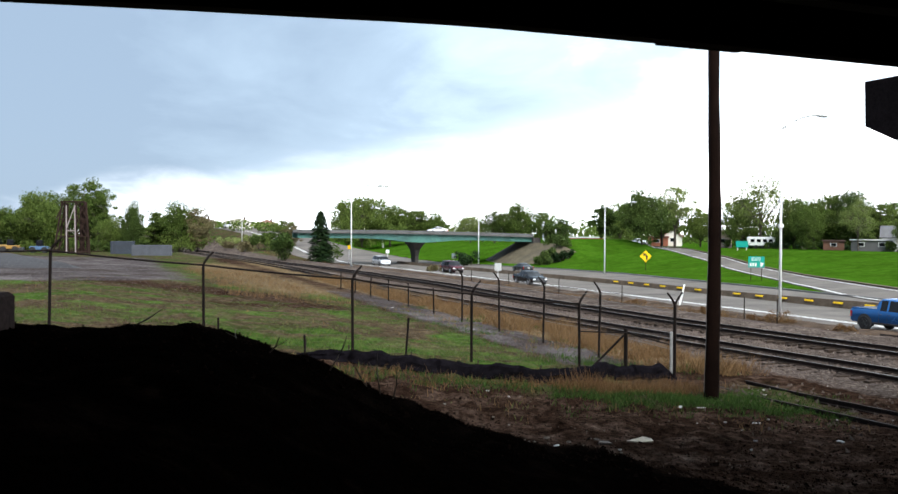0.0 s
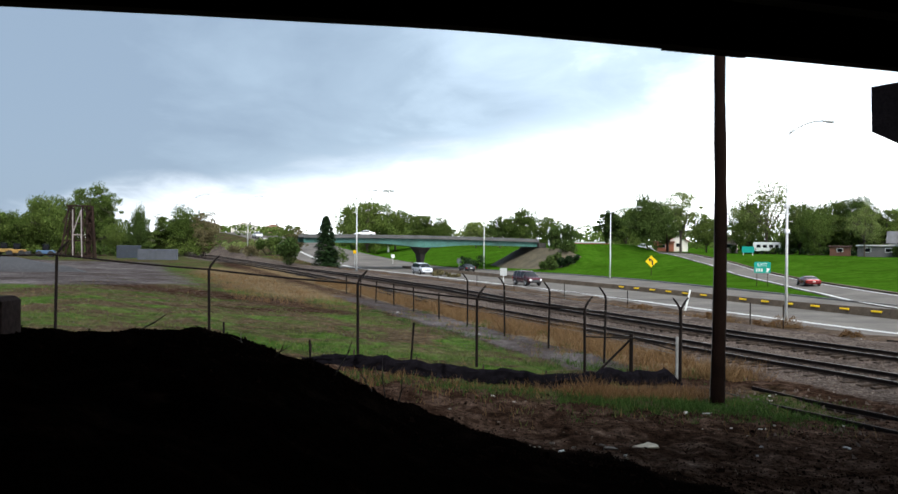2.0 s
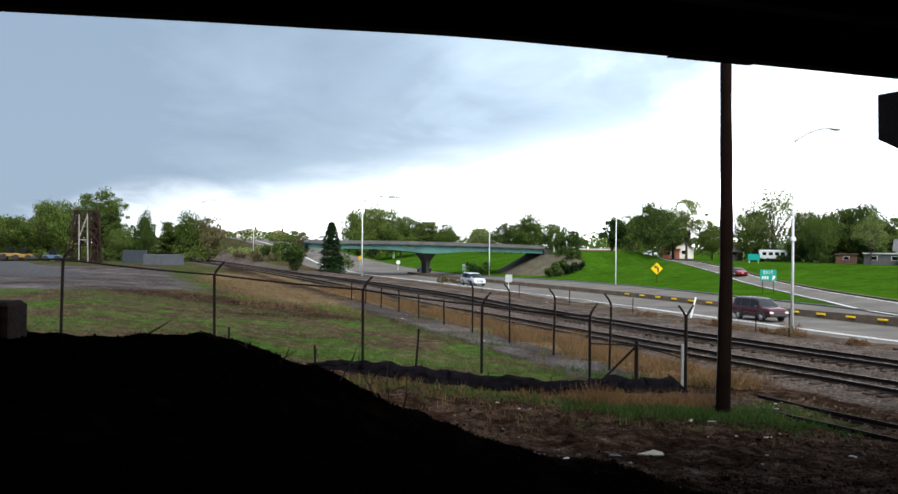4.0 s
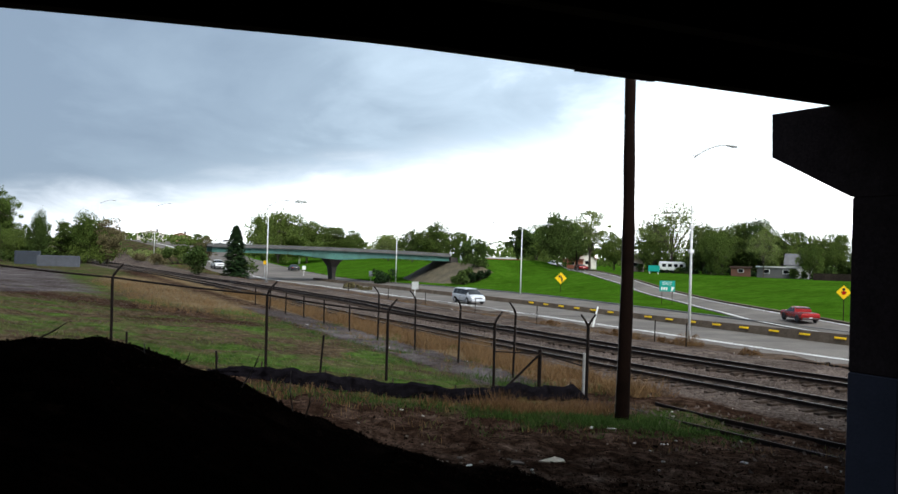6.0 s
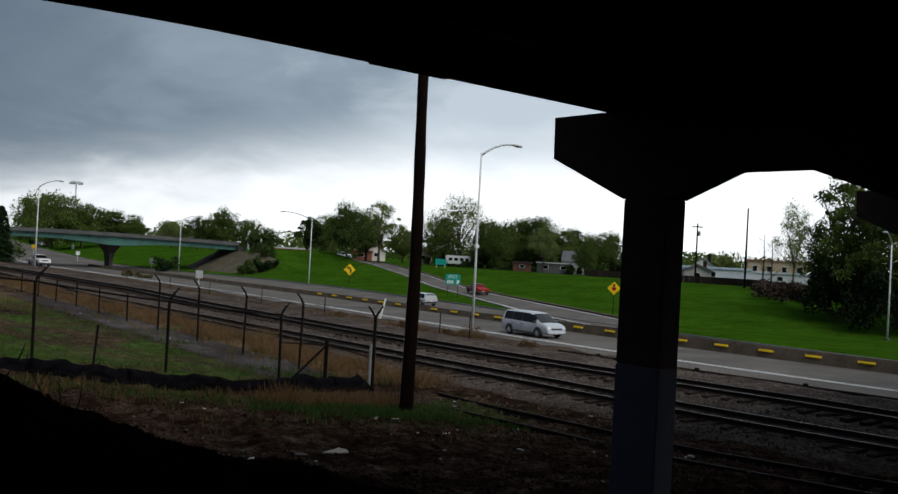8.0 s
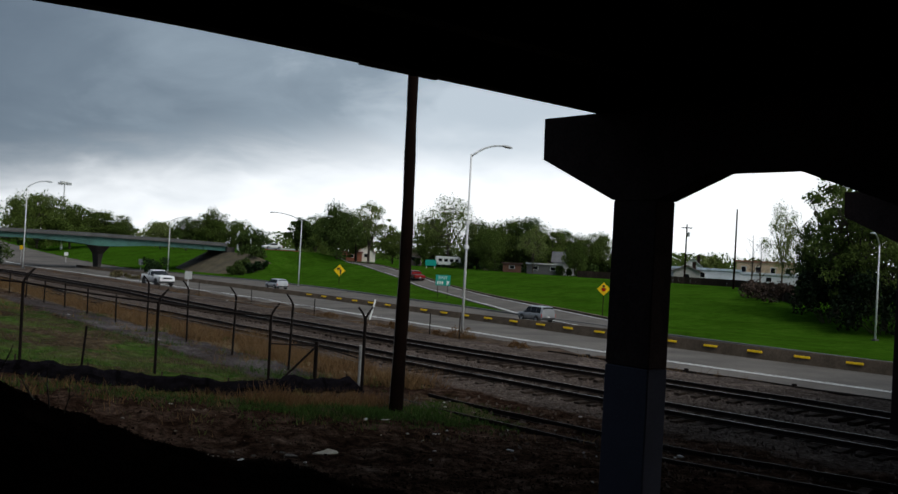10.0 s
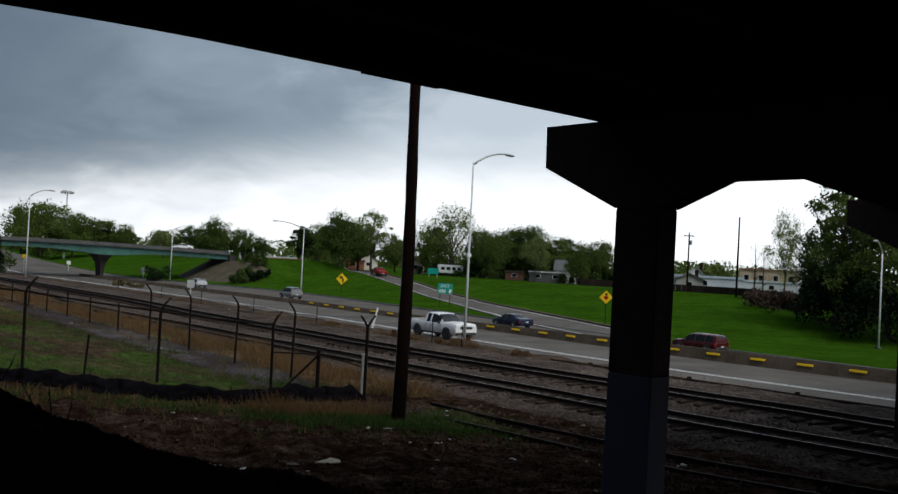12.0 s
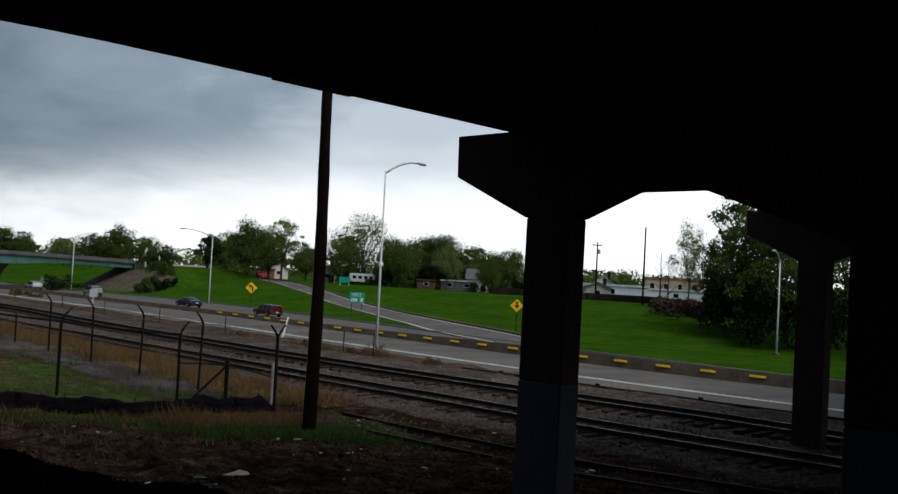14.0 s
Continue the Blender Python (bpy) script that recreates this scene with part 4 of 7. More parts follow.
    # black netting draped along the foot, in lengths that overlap a little
    line = smooth_line([(-3.9, 26.4, 0), (-3.4, 25.6, 0), (-2.5, 24.9, 0), (-1.0, 24.4, 0), (.4, 24.6, 0), (1.8, 24.2, 0), (3.0, 24.4, 0), (4.84, 26.3, 0), (6.2, 27.5, 0), (6.95, 28.1, 0)], .12)
    rings = []
    for i, p in enumerate(line):
        d = (line[min(i + 1, len(line) - 1)] - line[max(i - 1, 0)]).normalized()
        nn = Vector((d.y, -d.x, 0))
        w = .17 + .05 * noise.noise((i * .09, 0, 3)) + .02 * noise.noise((i * .5, 2, 0))
        h = .40 + .10 * noise.noise((i * .06, 5, 0)) + .025 * noise.noise((i * .35, 9, 0))
        z = H(p.x, p.y)
        fall = min(1, i / 25 + .12, (len(line) - 1 - i) / 10 + .5)
        row = []
        for a, b in ((-1, -.1), (1, -.1), (1.2, .12), (1.0, .36), (.95, .6), (.7, .85), (.25, 1.0), (-.2, .96), (-.6, .82), (-.9, .5), (-1.15, .2)):
            k = 1 + .28 * noise.noise((i * .42, a * 3, b * 4))
            row.append((p.x + nn.x * a * w * k, p.y + nn.y * a * w * k, z + b * h * fall * (1 + .10 * noise.noise((i * .5, a * 5, 2))) - .02))
        rings.append(row)
    net = thing("silt_fence", "low black silt netting draped along the fence foot", "silt fence")
    n = len(rings)
    cuts = [round(n * k / 6) for k in range(7)]
    for a, b in zip(cuts, cuts[1:]):
        part("netting", Shape().loft(rings[a:min(n, b + 2)]), M["black_net"], net)
    for k in range(3, n - 3, 14):
        p = line[k]
        part("stake", Shape().bar((p.x, p.y + .12, H(p.x, p.y) - .1), (p.x + .02, p.y + .12, H(p.x, p.y) + .44 + .08 * noise.noise((k, 1, 1))), .035), M["tie"], net, "thin wooden stake")


def build_pole():
    x, y = 6.87, 23.7
    o = thing("utility_pole", "tall dark weathered wooden utility pole", "utility pole", (x, y, H(x, y)))
    pts, rad = [], []
    for i in range(25):
        z = -.3 + i * .5
        pts.append((.035 * math.sin(z * .5) + .02 * (z / 8) - .02, .02 * math.sin(z * .9), z))
        rad.append(.185 - .006 * z + .006 * math.sin(z * 3.1))
    part("shaft", Shape().tube(pts, rad, 14), M["pole"], o, smooth=True)
    part("ground_wire", Shape().tube([(p[0] - r - .006, p[1] - .02, p[2]) for p, r in zip(pts, rad)][1:], .008, 5), M["wire"], o, "thin ground wire")


def lamp_post(x, y, h, arm_dir, arm=2.2, twin=False, z=None, band=True):
    o = thing("street_lamp", "tall galvanised street lamp with curved arm", "street lamp", (x, y, H(x, y) if z is None else z), 0, "street lamps")
    s = Shape()
    s.tube([(0, 0, -.1), (0, 0, h * .5), (0, 0, h)], [.095, .075, .055], 10)
    part("pole", s, M["galv"], o, smooth=True)
    part("base", Shape().box(-.22, .22, -.22, .22, -.2, .18, bevel=.03), M["bridge_conc"], o)
    if band:
        part("bracket", Shape().box(-.14, .14, -.14, .14, h * .49, h * .51, bevel=.02), M["galv"], o)
        part("bracket", Shape().box(-.13, .13, -.13, .13, h * .62, h * .64, bevel=.02), M["galv"], o)
    for sg in ((1, -1) if twin else (1,)):
        dx, dy = math.sin(radians(arm_dir)) * sg, math.cos(radians(arm_dir)) * sg
        q = [(dx * t * arm, dy * t * arm, h - .15 + .95 * (1 - (1 - t) ** 2)) for t in (0, .2, .4, .6, .8, 1)]
        a = part("arm", Shape().tube(q, [.07, .066, .062, .058, .054, .05], 8), M["sign_back"], o, smooth=True)
        m = Matrix.Translation(q[-1]) @ Matrix.Rotation(math.atan2(dy, dx), 4, "Z")
        rings = [[m @ Vector((px, w * math.cos(k * math.tau / 10), zz + hh * math.sin(k * math.tau / 10))) for k in range(10)] for px, w, hh, zz in ((-.1, .04, .04, 0), (.05, .12, .07, .0), (.35, .2, .1, -.02), (.65, .17, .08, -.04), (.82, .05, .03, -.05))]
        part("lantern", Shape().loft(rings), M["sign_back"], a, "grey cobra-head lantern", smooth=True)
    return o


def build_lamps():
    lamp_post(20.8, 57.6, 12.1, 72, 2.6)
    lamp_post(23.55, 135.0, 9.6, 82, 3.9, twin=True, band=False)
    lamp_post(-12.3, 131.5, 10.5, 72, 2.2, band=False)
    lamp_post(62.8, 66.8, 8.6, 235, 2.4, band=False)
    lamp_post(7.0, 171, 9.0, 80, 3.0, band=False)
    lamp_post(-66, 250, 15.0, 85, 3.0, band=False)
    lamp_post(-49, 235, 13.0, 85, 3.0, band=False)
    o = thing("high_mast_light", "very tall slender mast with a ring of floodlights", "mast light", (-15.75, 261.5, 0))
    part("mast", Shape().tube([(0, 0, 0), (0, 0, 19.0)], [.3, .14], 8), M["galv"], o)
    part("ring", Shape().tube([(0, 0, 18.8), (0, 0, 19.2)], [1.1, 1.1], 12), M["galv"], o)
    for k in range(6):
        a = k * math.tau / 6
        part("floodlight", Shape().box(1.35 * math.cos(a) - .3, 1.35 * math.cos(a) + .3, 1.35 * math.sin(a) - .3, 1.35 * math.sin(a) + .3, 18.4, 19.0, bevel=.05), M["sign_back"], o)


# ---- trees ---------------------------------------------------------------


def leaf_quads(spots, rnd, size):
    """Small folded leaves, each at its spot and turned at random."""
    v, f = [], []
    for p, k in spots:
        a = Vector((rnd.gauss(0, 1), rnd.gauss(0, 1), rnd.gauss(0, 1))).normalized()
        b = a.orthogonal().normalized()
        c = a.cross(b)
        sz = size * k
        i = len(v)
        v += [p + b * sz, p + c * sz * .7 + a * sz * .25, p - b * sz * .9, p - c * sz * .7 + a * sz * .1]
        f.append((i, i + 1, i + 2, i + 3))
    return v, f


def tree(name, label, h, w, seed, leaf, count=1500, size=.42, trunk=.28, low=.28, bark="bark", open_=.0):
    """A tapered trunk that forks into limbs; branches reach out to ragged sprays of leaves with gaps between them."""
    rnd = random.Random(seed)
    o = thing(name, label, "tree")
    s = Shape()
    fork = h * (low + .08)
    s.tube([(0, 0, -.4), (rnd.uniform(-.1, .1), 0, fork * .5), (rnd.uniform(-.15, .15), 0, fork)], [trunk, trunk * .8, trunk * .65], 7)
    base = h * low
    knots = []
    for i in range(8):
        a = i * 2.4 + rnd.uniform(-.5, .5)
        out = w * .5 * rnd.uniform(.3, .7) * (.2 if i == 0 else 1)
        top = h * (.84 if i == 0 else rnd.uniform(low + .3, .8))
        p = [Vector((0, 0, fork * rnd.uniform(.75, 1))), Vector((math.cos(a) * out * .4, math.sin(a) * out * .4, fork + (top - fork) * .5)), Vector((math.cos(a) * out, math.sin(a) * out, top))]
        s.tube(p, [trunk * .48, trunk * .3, trunk * .1], 5)
        knots += [p[1], p[1].lerp(p[2], .5), p[2]]
    # sprays: spread through a lobed crown, most of them near its skin
    mid, rz = (base + h) / 2, (h - base) / 2
    sprays = []
    n = int(150 - 95 * open_)
    while len(sprays) < n:
        d = Vector((rnd.gauss(0, 1), rnd.gauss(0, 1), rnd.gauss(0, 1))).normalized()
        lobe = 1 + .62 * noise.noise(d * 1.5 + Vector((seed * 1.37, 0, 0))) + .5 * noise.noise(d * 3.2 + Vector((0, seed * 1.71, 0)))
        r = min(1.05, lobe * .84) * rnd.random() ** (.42 if open_ < .4 else .28)
        wide = 1 - .28 * max(0, d.z) ** 2
        p = Vector((d.x * r * w * .5 * wide, d.y * r * w * .5 * wide, mid + d.z * r * rz))
        sprays.append((p, w * rnd.uniform(.035, .085) * (1 - .25 * open_)))
        if r > .5 or open_ > .3:
            k = min(knots, key=lambda q: (q - p).length)
            m = k.lerp(p, .55) + Vector((0, 0, -.03 * h))
            s.tube([k, m, p], [trunk * (.12 + .1 * open_), trunk * (.07 + .08 * open_), trunk * (.025 + .04 * open_)], 3, cap=False)
    part("trunk", s, M[bark], o)
    spots = []
    for _ in range(count):
        c, r = sprays[rnd.randrange(n)]
        q = Vector((rnd.gauss(0, 1), rnd.gauss(0, 1), rnd.gauss(0, .62)))
        q *= min(1, 1.45 / max(q.length, .01))
        p = c + q * r * 1.1
        p.z = max(p.z, base * .6)
        spots.append((p, rnd.uniform(.6, 1.3)))
    v, f = leaf_quads(spots, rnd, size)
    part("crown", mesh_of("crown", v, f, M[leaf]), None, o)
    return o


def conifer(name, label, h, w, seed):
    rnd = random.Random(seed)
    o = thing(name, label, "tree")
    part("trunk", Shape().tube([(0, 0, -.4), (0, 0, h * .95)], [h * .02, .03], 6), M["bark"], o)
    v, f = [], []
    for i in range(2600):
        z = h * (.06 + .93 * rnd.random() ** 1.25)
        lay = .92 + .08 * math.sin(z * 6.5)
        r = w * .5 * (1 - z / h) ** .6 * lay * (rnd.random() ** .35) + .08
        a = rnd.uniform(0, math.tau)
        p = Vector((math.cos(a) * r, math.sin(a) * r, z - r * .22))
        out = Vector((math.cos(a), math.sin(a), -.35)).normalized()
        sd = Vector((-math.sin(a), math.cos(a), rnd.uniform(-.3, .3)))
        sz = .42 * rnd.uniform(.6, 1.2)
        k = len(v)
        v += [p - out * sz, p + sd * sz * .5, p + out * sz, p - sd * sz * .5]
        f.append((k, k + 1, k + 2, k + 3))
    part("crown", mesh_of("crown", v, f, M["needle"]), None, o)
    return o


# ---- vehicles ------------------------------------------------------------
M["glass"] = glass_material("tinted_window", (.008, .009, .011), rough=.08)
M["tyre"] = material("tyre_rubber", (.018, .018, .019), .9, var=.2, scale=8)
M["rim"] = material("alloy_rim", (.55, .56, .58), .3, metal=.8, var=.15, scale=6)
M["trim"] = material("dark_trim", (.03, .03, .032), .6, var=.2, scale=8)
M["lens"] = material("clear_lens", (.80, .82, .84), .15, var=.05, scale=9, bump=0)
M["tail"] = material("red_lens", (.45, .015, .012), .2, var=.1, scale=9, bump=0)
M["plate"] = material("number_plate", (.7, .7, .68), .5, var=.1, scale=9, bump=0)

CAR = {
    # stations from tail to nose: x, underside, belt line, top, half width, half width of the roof or bonnet;
    # then the side windows, windscreen and rear window as stretches of x, the axles and the wheel radius
    "pickup": dict(st=[(-2.93, .55, 1.00, 1.04, .90, .80), (-2.88, .46, 1.16, 1.20, .96, .86), (-2.2, .44, 1.20, 1.24, .99, .90), (-1.0, .44, 1.20, 1.24, .99, .90), (-.95, .44, 1.20, 1.70, .99, .76), (-.82, .44, 1.20, 1.86, .99, .74),
                       (-.70, .44, 1.20, 1.89, .99, .74), (-.22, .44, 1.20, 1.90, .99, .74), (-.10, .44, 1.20, 1.90, .99, .74), (.45, .44, 1.20, 1.88, .99, .74), (.62, .44, 1.19, 1.82, .99, .75), (1.0, .44, 1.18, 1.56, .99, .78),
                       (1.42, .44, 1.20, 1.33, .99, .86), (1.6, .44, 1.20, 1.31, .98, .86), (2.4, .44, 1.17, 1.29, .98, .86), (2.78, .46, 1.15, 1.27, .96, .84), (2.88, .48, 1.10, 1.21, .94, .82), (2.90, .50, 1.02, 1.06, .93, .82)],
                   side=((-.70, -.22), (-.10, 1.0)), front=(.62, 1.42), rear=(-.95, -.82), wx=(-1.78, 1.82), wr=.43),
    "van": dict(st=[(-2.52, .42, .95, 1.00, .88, .70), (-2.48, .34, 1.06, 1.50, .94, .66), (-2.38, .30, 1.08, 1.68, .96, .68), (-2.2, .28, 1.08, 1.74, .97, .70), (-1.3, .27, 1.07, 1.77, .98, .72), (-1.22, .27, 1.07, 1.77, .98, .72),
                    (-.25, .27, 1.05, 1.77, .98, .72), (-.17, .27, 1.05, 1.77, .98, .72), (.55, .27, 1.03, 1.74, .98, .71), (.85, .27, 1.02, 1.66, .98, .72), (1.3, .28, 1.00, 1.38, .97, .75), (1.75, .28, .97, 1.08, .95, .78),
                    (2.1, .29, .95, 1.04, .93, .77), (2.38, .30, .88, .95, .89, .72), (2.50, .32, .76, .82, .85, .70), (2.56, .34, .52, .56, .80, .66)],
                side=((-2.2, -1.3), (-1.22, -.25), (-.17, 1.3)), front=(.85, 1.75), rear=(-2.48, -2.38), wx=(-1.5, 1.58), wr=.34),
    "suv": dict(st=[(-2.34, .50, .98, 1.02, .84, .70), (-2.30, .42, 1.04, 1.50, .89, .66), (-2.18, .36, 1.06, 1.66, .91, .68), (-2.0, .36, 1.06, 1.72, .92, .69), (-1.25, .36, 1.05, 1.75, .92, .70), (-1.16, .36, 1.05, 1.75, .92, .70),
                    (-.2, .36, 1.04, 1.75, .92, .70), (-.1, .36, 1.04, 1.75, .92, .70), (.35, .36, 1.03, 1.73, .92, .69), (.55, .36, 1.02, 1.66, .92, .70), (.9, .36, 1.01, 1.40, .92, .74), (1.25, .36, 1.00, 1.10, .92, .78),
                    (1.5, .36, .98, 1.05, .91, .76), (2.05, .37, .95, 1.02, .89, .76), (2.28, .38, .88, .94, .86, .72), (2.36, .40, .76, .81, .83, .70), (2.40, .44, .56, .60, .80, .66)],
                side=((-2.0, -1.25), (-1.16, -.2), (-.1, .9)), front=(.55, 1.25), rear=(-2.30, -2.18), wx=(-1.38, 1.42), wr=.36),
    "sedan": dict(st=[(-2.38, .45, .80, .84, .76, .60), (-2.3, .34, .95, 1.00, .84, .70), (-1.75, .27, .97, 1.06, .88, .72), (-1.55, .26, .97, 1.10, .89, .66), (-.95, .25, .96, 1.38, .90, .60), (-.8, .25, .96, 1.41, .90, .60),
                      (-.15, .25, .95, 1.44, .90, .60), (-.06, .25, .95, 1.44, .90, .60), (.3, .25, .94, 1.42, .90, .60), (.45, .25, .93, 1.37, .90, .61), (.85, .25, .92, 1.15, .90, .66), (1.2, .25, .90, .96, .89, .72),
                      (1.6, .26, .86, .92, .87, .70), (2.15, .28, .74, .80, .82, .64), (2.33, .30, .60, .64, .74, .56), (2.38, .36, .50, .54, .68, .50)],
                  side=((-.95, -.15), (-.06, .85)), front=(.45, 1.2), rear=(-1.55, -.95), wx=(-1.40, 1.42), wr=.32),
    "crew": dict(st=[(-2.6, .50, .95, 1.00, .86, .75), (-2.55, .42, 1.06, 1.10, .92, .82), (-1.5, .38, 1.06, 1.10, .95, .85), (-1.4, .38, 1.06, 1.12, .95, .80), (-.95, .38, 1.05, 1.48, .95, .68), (-.8, .38, 1.05, 1.53, .95, .68),
                     (-.2, .38, 1.04, 1.56, .95, .68), (-.1, .38, 1.04, 1.56, .95, .68), (.4, .38, 1.02, 1.54, .95, .68), (.6, .38, 1.01, 1.47, .95, .68), (1.0, .38, .99, 1.22, .95, .74), (1.35, .38, .97, 1.04, .94, .78),
                     (1.9, .38, .92, .98, .92, .74), (2.35, .39, .84, .90, .88, .70), (2.50, .40, .74, .79, .83, .66), (2.55, .42, .56, .60, .79, .62)],
                 side=((-.8, -.2), (-.1, 1.0)), front=(.6, 1.35), rear=(-1.4, -.95), wx=(-1.60, 1.55), wr=.36),
}


def section(x, zb, belt, top, w, roof):
    """Half of a car's cross-section, from the middle of its floor up to the middle of its roof."""
    rise_ = top - belt
    return [(x, 0, zb), (x, w * .86, zb), (x, w * .97, zb + .10), (x, w, zb + (belt - zb) * .55), (x, w * .99, belt - .07), (x, w * .95, belt),
            (x, roof + (w * .95 - roof) * .14, belt + rise_ * .86), (x, roof * .88, top - min(.02, rise_ * .1)), (x, 0, top + .018)]


def vehicle(kind, name, label, color, category="car", metal=.35):
    c = CAR[kind]
    st = c["st"]
    paint = material(name + "_paint", color, .24, metal=metal, var=.05, scale=1.2, bump=0)
    o = thing(name, label, category, group="traffic on the road")
    rings = [section(*q) for q in st]
    body, panes = Shape(), {}

    def inside(i, stretch):
        return st[i][0] >= stretch[0] - .001 and st[i + 1][0] <= stretch[1] + .001
    for sg in (1, -1):
        for i in range(len(st) - 1):
            for j in range(8):
                q = [rings[i][j], rings[i + 1][j], rings[i + 1][j + 1], rings[i][j + 1]]
                q = [(x, y * sg, z) for x, y, z in (q if sg > 0 else q[::-1])]
                key = None
                if j == 5:
                    for n, stretch in enumerate(c["side"]):
                        if inside(i, stretch):
                            key = ("window", sg, n)
                    if key is None and kind != "pickup" and inside(i, (c["side"][0][0], c["side"][-1][1])):
                        key = ("pillar", sg, i)
                elif j >= 6 and inside(i, c["front"]):
                    key = ("windscreen", 0, 0)
                elif j >= 6 and inside(i, c["rear"]):
                    key = ("rear_window", 0, 0)
                (body if key is None else panes.setdefault(key, Shape())).add(q, [(0, 1, 2, 3)])
    for end, back in ((0, True), (len(st) - 1, False)):
        loop = rings[end] + [(x, -y, z) for x, y, z in rings[end][7:0:-1]]
        body.add(loop if back else loop[::-1], [tuple(range(len(loop)))])
    bm = bmesh.new()
    bm.from_mesh(body.mesh("body", paint))
    bmesh.ops.remove_doubles(bm, verts=bm.verts, dist=.001)
    bmesh.ops.recalc_face_normals(bm, faces=bm.faces)
    for e in bm.edges:
        e.smooth = len(e.link_faces) == 2 and e.calc_face_angle(0) < .75
    for f in bm.faces:
        f.smooth = True
    me = bpy.data.meshes.new("body")
    bm.to_mesh(me)
    bm.free()
    me.materials.append(paint)
    part("body", me, None, o)
    for (pane, sg, n), shape in panes.items():
        part(pane, shape, M["trim" if pane == "pillar" else "glass"], o, "dark tinted glass" if pane == "window" and n == 0 and sg > 0 else "", smooth=True)
    hwid = max(q[4] for q in st)
    belt = max(q[2] for q in st) - .03
    r = c["wr"]
    n = 20
    prof = [(-.11, r * .66), (-.115, r * .9), (-.08, r), (.08, r), (.115, r * .9), (.11, r * .66)]
    tm = Shape().loft([[(math.cos(k * math.tau / n) * q, y, math.sin(k * math.tau / n) * q) for k in range(n)] for y, q in prof]).mesh("tyre", M["tyre"])
    rim = Shape().loft([[(math.cos(k * math.tau / n) * q, y, math.sin(k * math.tau / n) * q) for k in range(n)] for y, q in ((.09, r * .66), (.118, r * .62), (.10, r * .5), (.118, r * .16))])
    for k in range(5):
        a = k * math.tau / 5
        rim.bar((0, .116, 0), (math.cos(a) * r * .58, .116, math.sin(a) * r * .58), .05)
    rm = rim.mesh("rim", M["trim" if kind == "pickup" else "rim"])
    # the arch: a dark half-round slab with a flat sill, painting in the shaded opening
    ring = [(math.cos(a) * r * 1.2, math.sin(a) * r * 1.2) for a in [math.pi * k / 12 for k in range(13)]] + [(-r * 1.2, -r * .35), (r * 1.2, -r * .35)]
    arch = Shape().loft([[(px, y, pz) for px, pz in ring] for y in (-.2, .045)]).mesh("wheel_arch", M["trim"])
    for x in c["wx"]:
        for sg in (1, -1):
            w = part("wheel", tm, None, o)
            w.matrix_basis = pose(x, sg * (hwid - .07), r, 0, 0, 0 if sg > 0 else 180)
            part("rim", rm, None, w, "alloy rim" if kind != "pickup" else "")
            a = part("wheel_arch", arch, None, o)
            a.matrix_basis = pose(x, sg * (hwid - .03), r + .03, 0, 0, 0 if sg > 0 else 180)
    fx, fz, fw = st[-2][0], st[-2][2], st[-2][4]
    rx, rz, rw = st[1][0], st[1][2], st[1][4]
    low = kind in ("sedan", "van")
    for sg in (1, -1):
        part("headlight", Shape().box(fx - .22, fx + .035, sg * fw * .80 - .17, sg * fw * .80 + .15, fz - .13, fz + .03, bevel=.03), M["lens"], o, "clear headlight")
        part("tail_light", Shape().box(rx - .03, rx + .14, sg * rw * .93 - .07, sg * rw * .93 + .07, rz - .40, rz - .06, bevel=.02), M["tail"], o, "red tail light")
        mx = c["front"][1] - .42
        part("mirror", Shape().box(mx - .06, mx + .08, sg * (hwid + .05) - .10, sg * (hwid + .05) + .08, belt - .02, belt + .16, bevel=.03), M["trim"], o)
        seam = Shape()
        seams = [q[0] - .06 for q in c["side"] if q[0] > -1.4] + [c["side"][-1][1] + .12]
        for d in seams:
            seam.box(d - .006, d + .006, sg * hwid * .995 - .008, sg * hwid * .995 + .008, .52, belt - .06)
        part("door_seam", seam, M["trim"], o)
        for d in seams[:-1]:
            part("door_handle", Shape().box(d + .08, d + .25, sg * hwid * .985 - .03, sg * hwid * .985 + .03, belt - .20, belt - .155, bevel=.008), M["trim"], o)
        part("sill", Shape().box(c["wx"][0] + r * 1.25, c["wx"][1] - r * 1.25, sg * hwid * .93 - .05, sg * hwid * .93 + .05, st[5][1] - .03, st[5][1] + .09, bevel=.02), M["trim"], o)
    part("grille", Shape().box(fx - .05, fx + .045, -fw * .58, fw * .58, fz - .20, fz - .02, bevel=.02), M["trim"], o)
    part("bumper", Shape().box(fx - .12, st[-1][0] + .05, -fw * .96, fw * .96, st[-1][1] - .02, st[-1][1] + .17, bevel=.05), paint if low else M["trim"], o, "front bumper")
    part("bumper", Shape().box(st[0][0] - .06, rx + .1, -rw * .94, rw * .94, st[0][1] - .04, st[0][1] + .14, bevel=.05), paint if low else M["trim"], o, "rear bumper")
    part("number_plate", Shape().box(st[0][0] - .05, st[0][0] + .02, -.15, .15, .64, .76), M["plate"], o, "pale plate without writing")
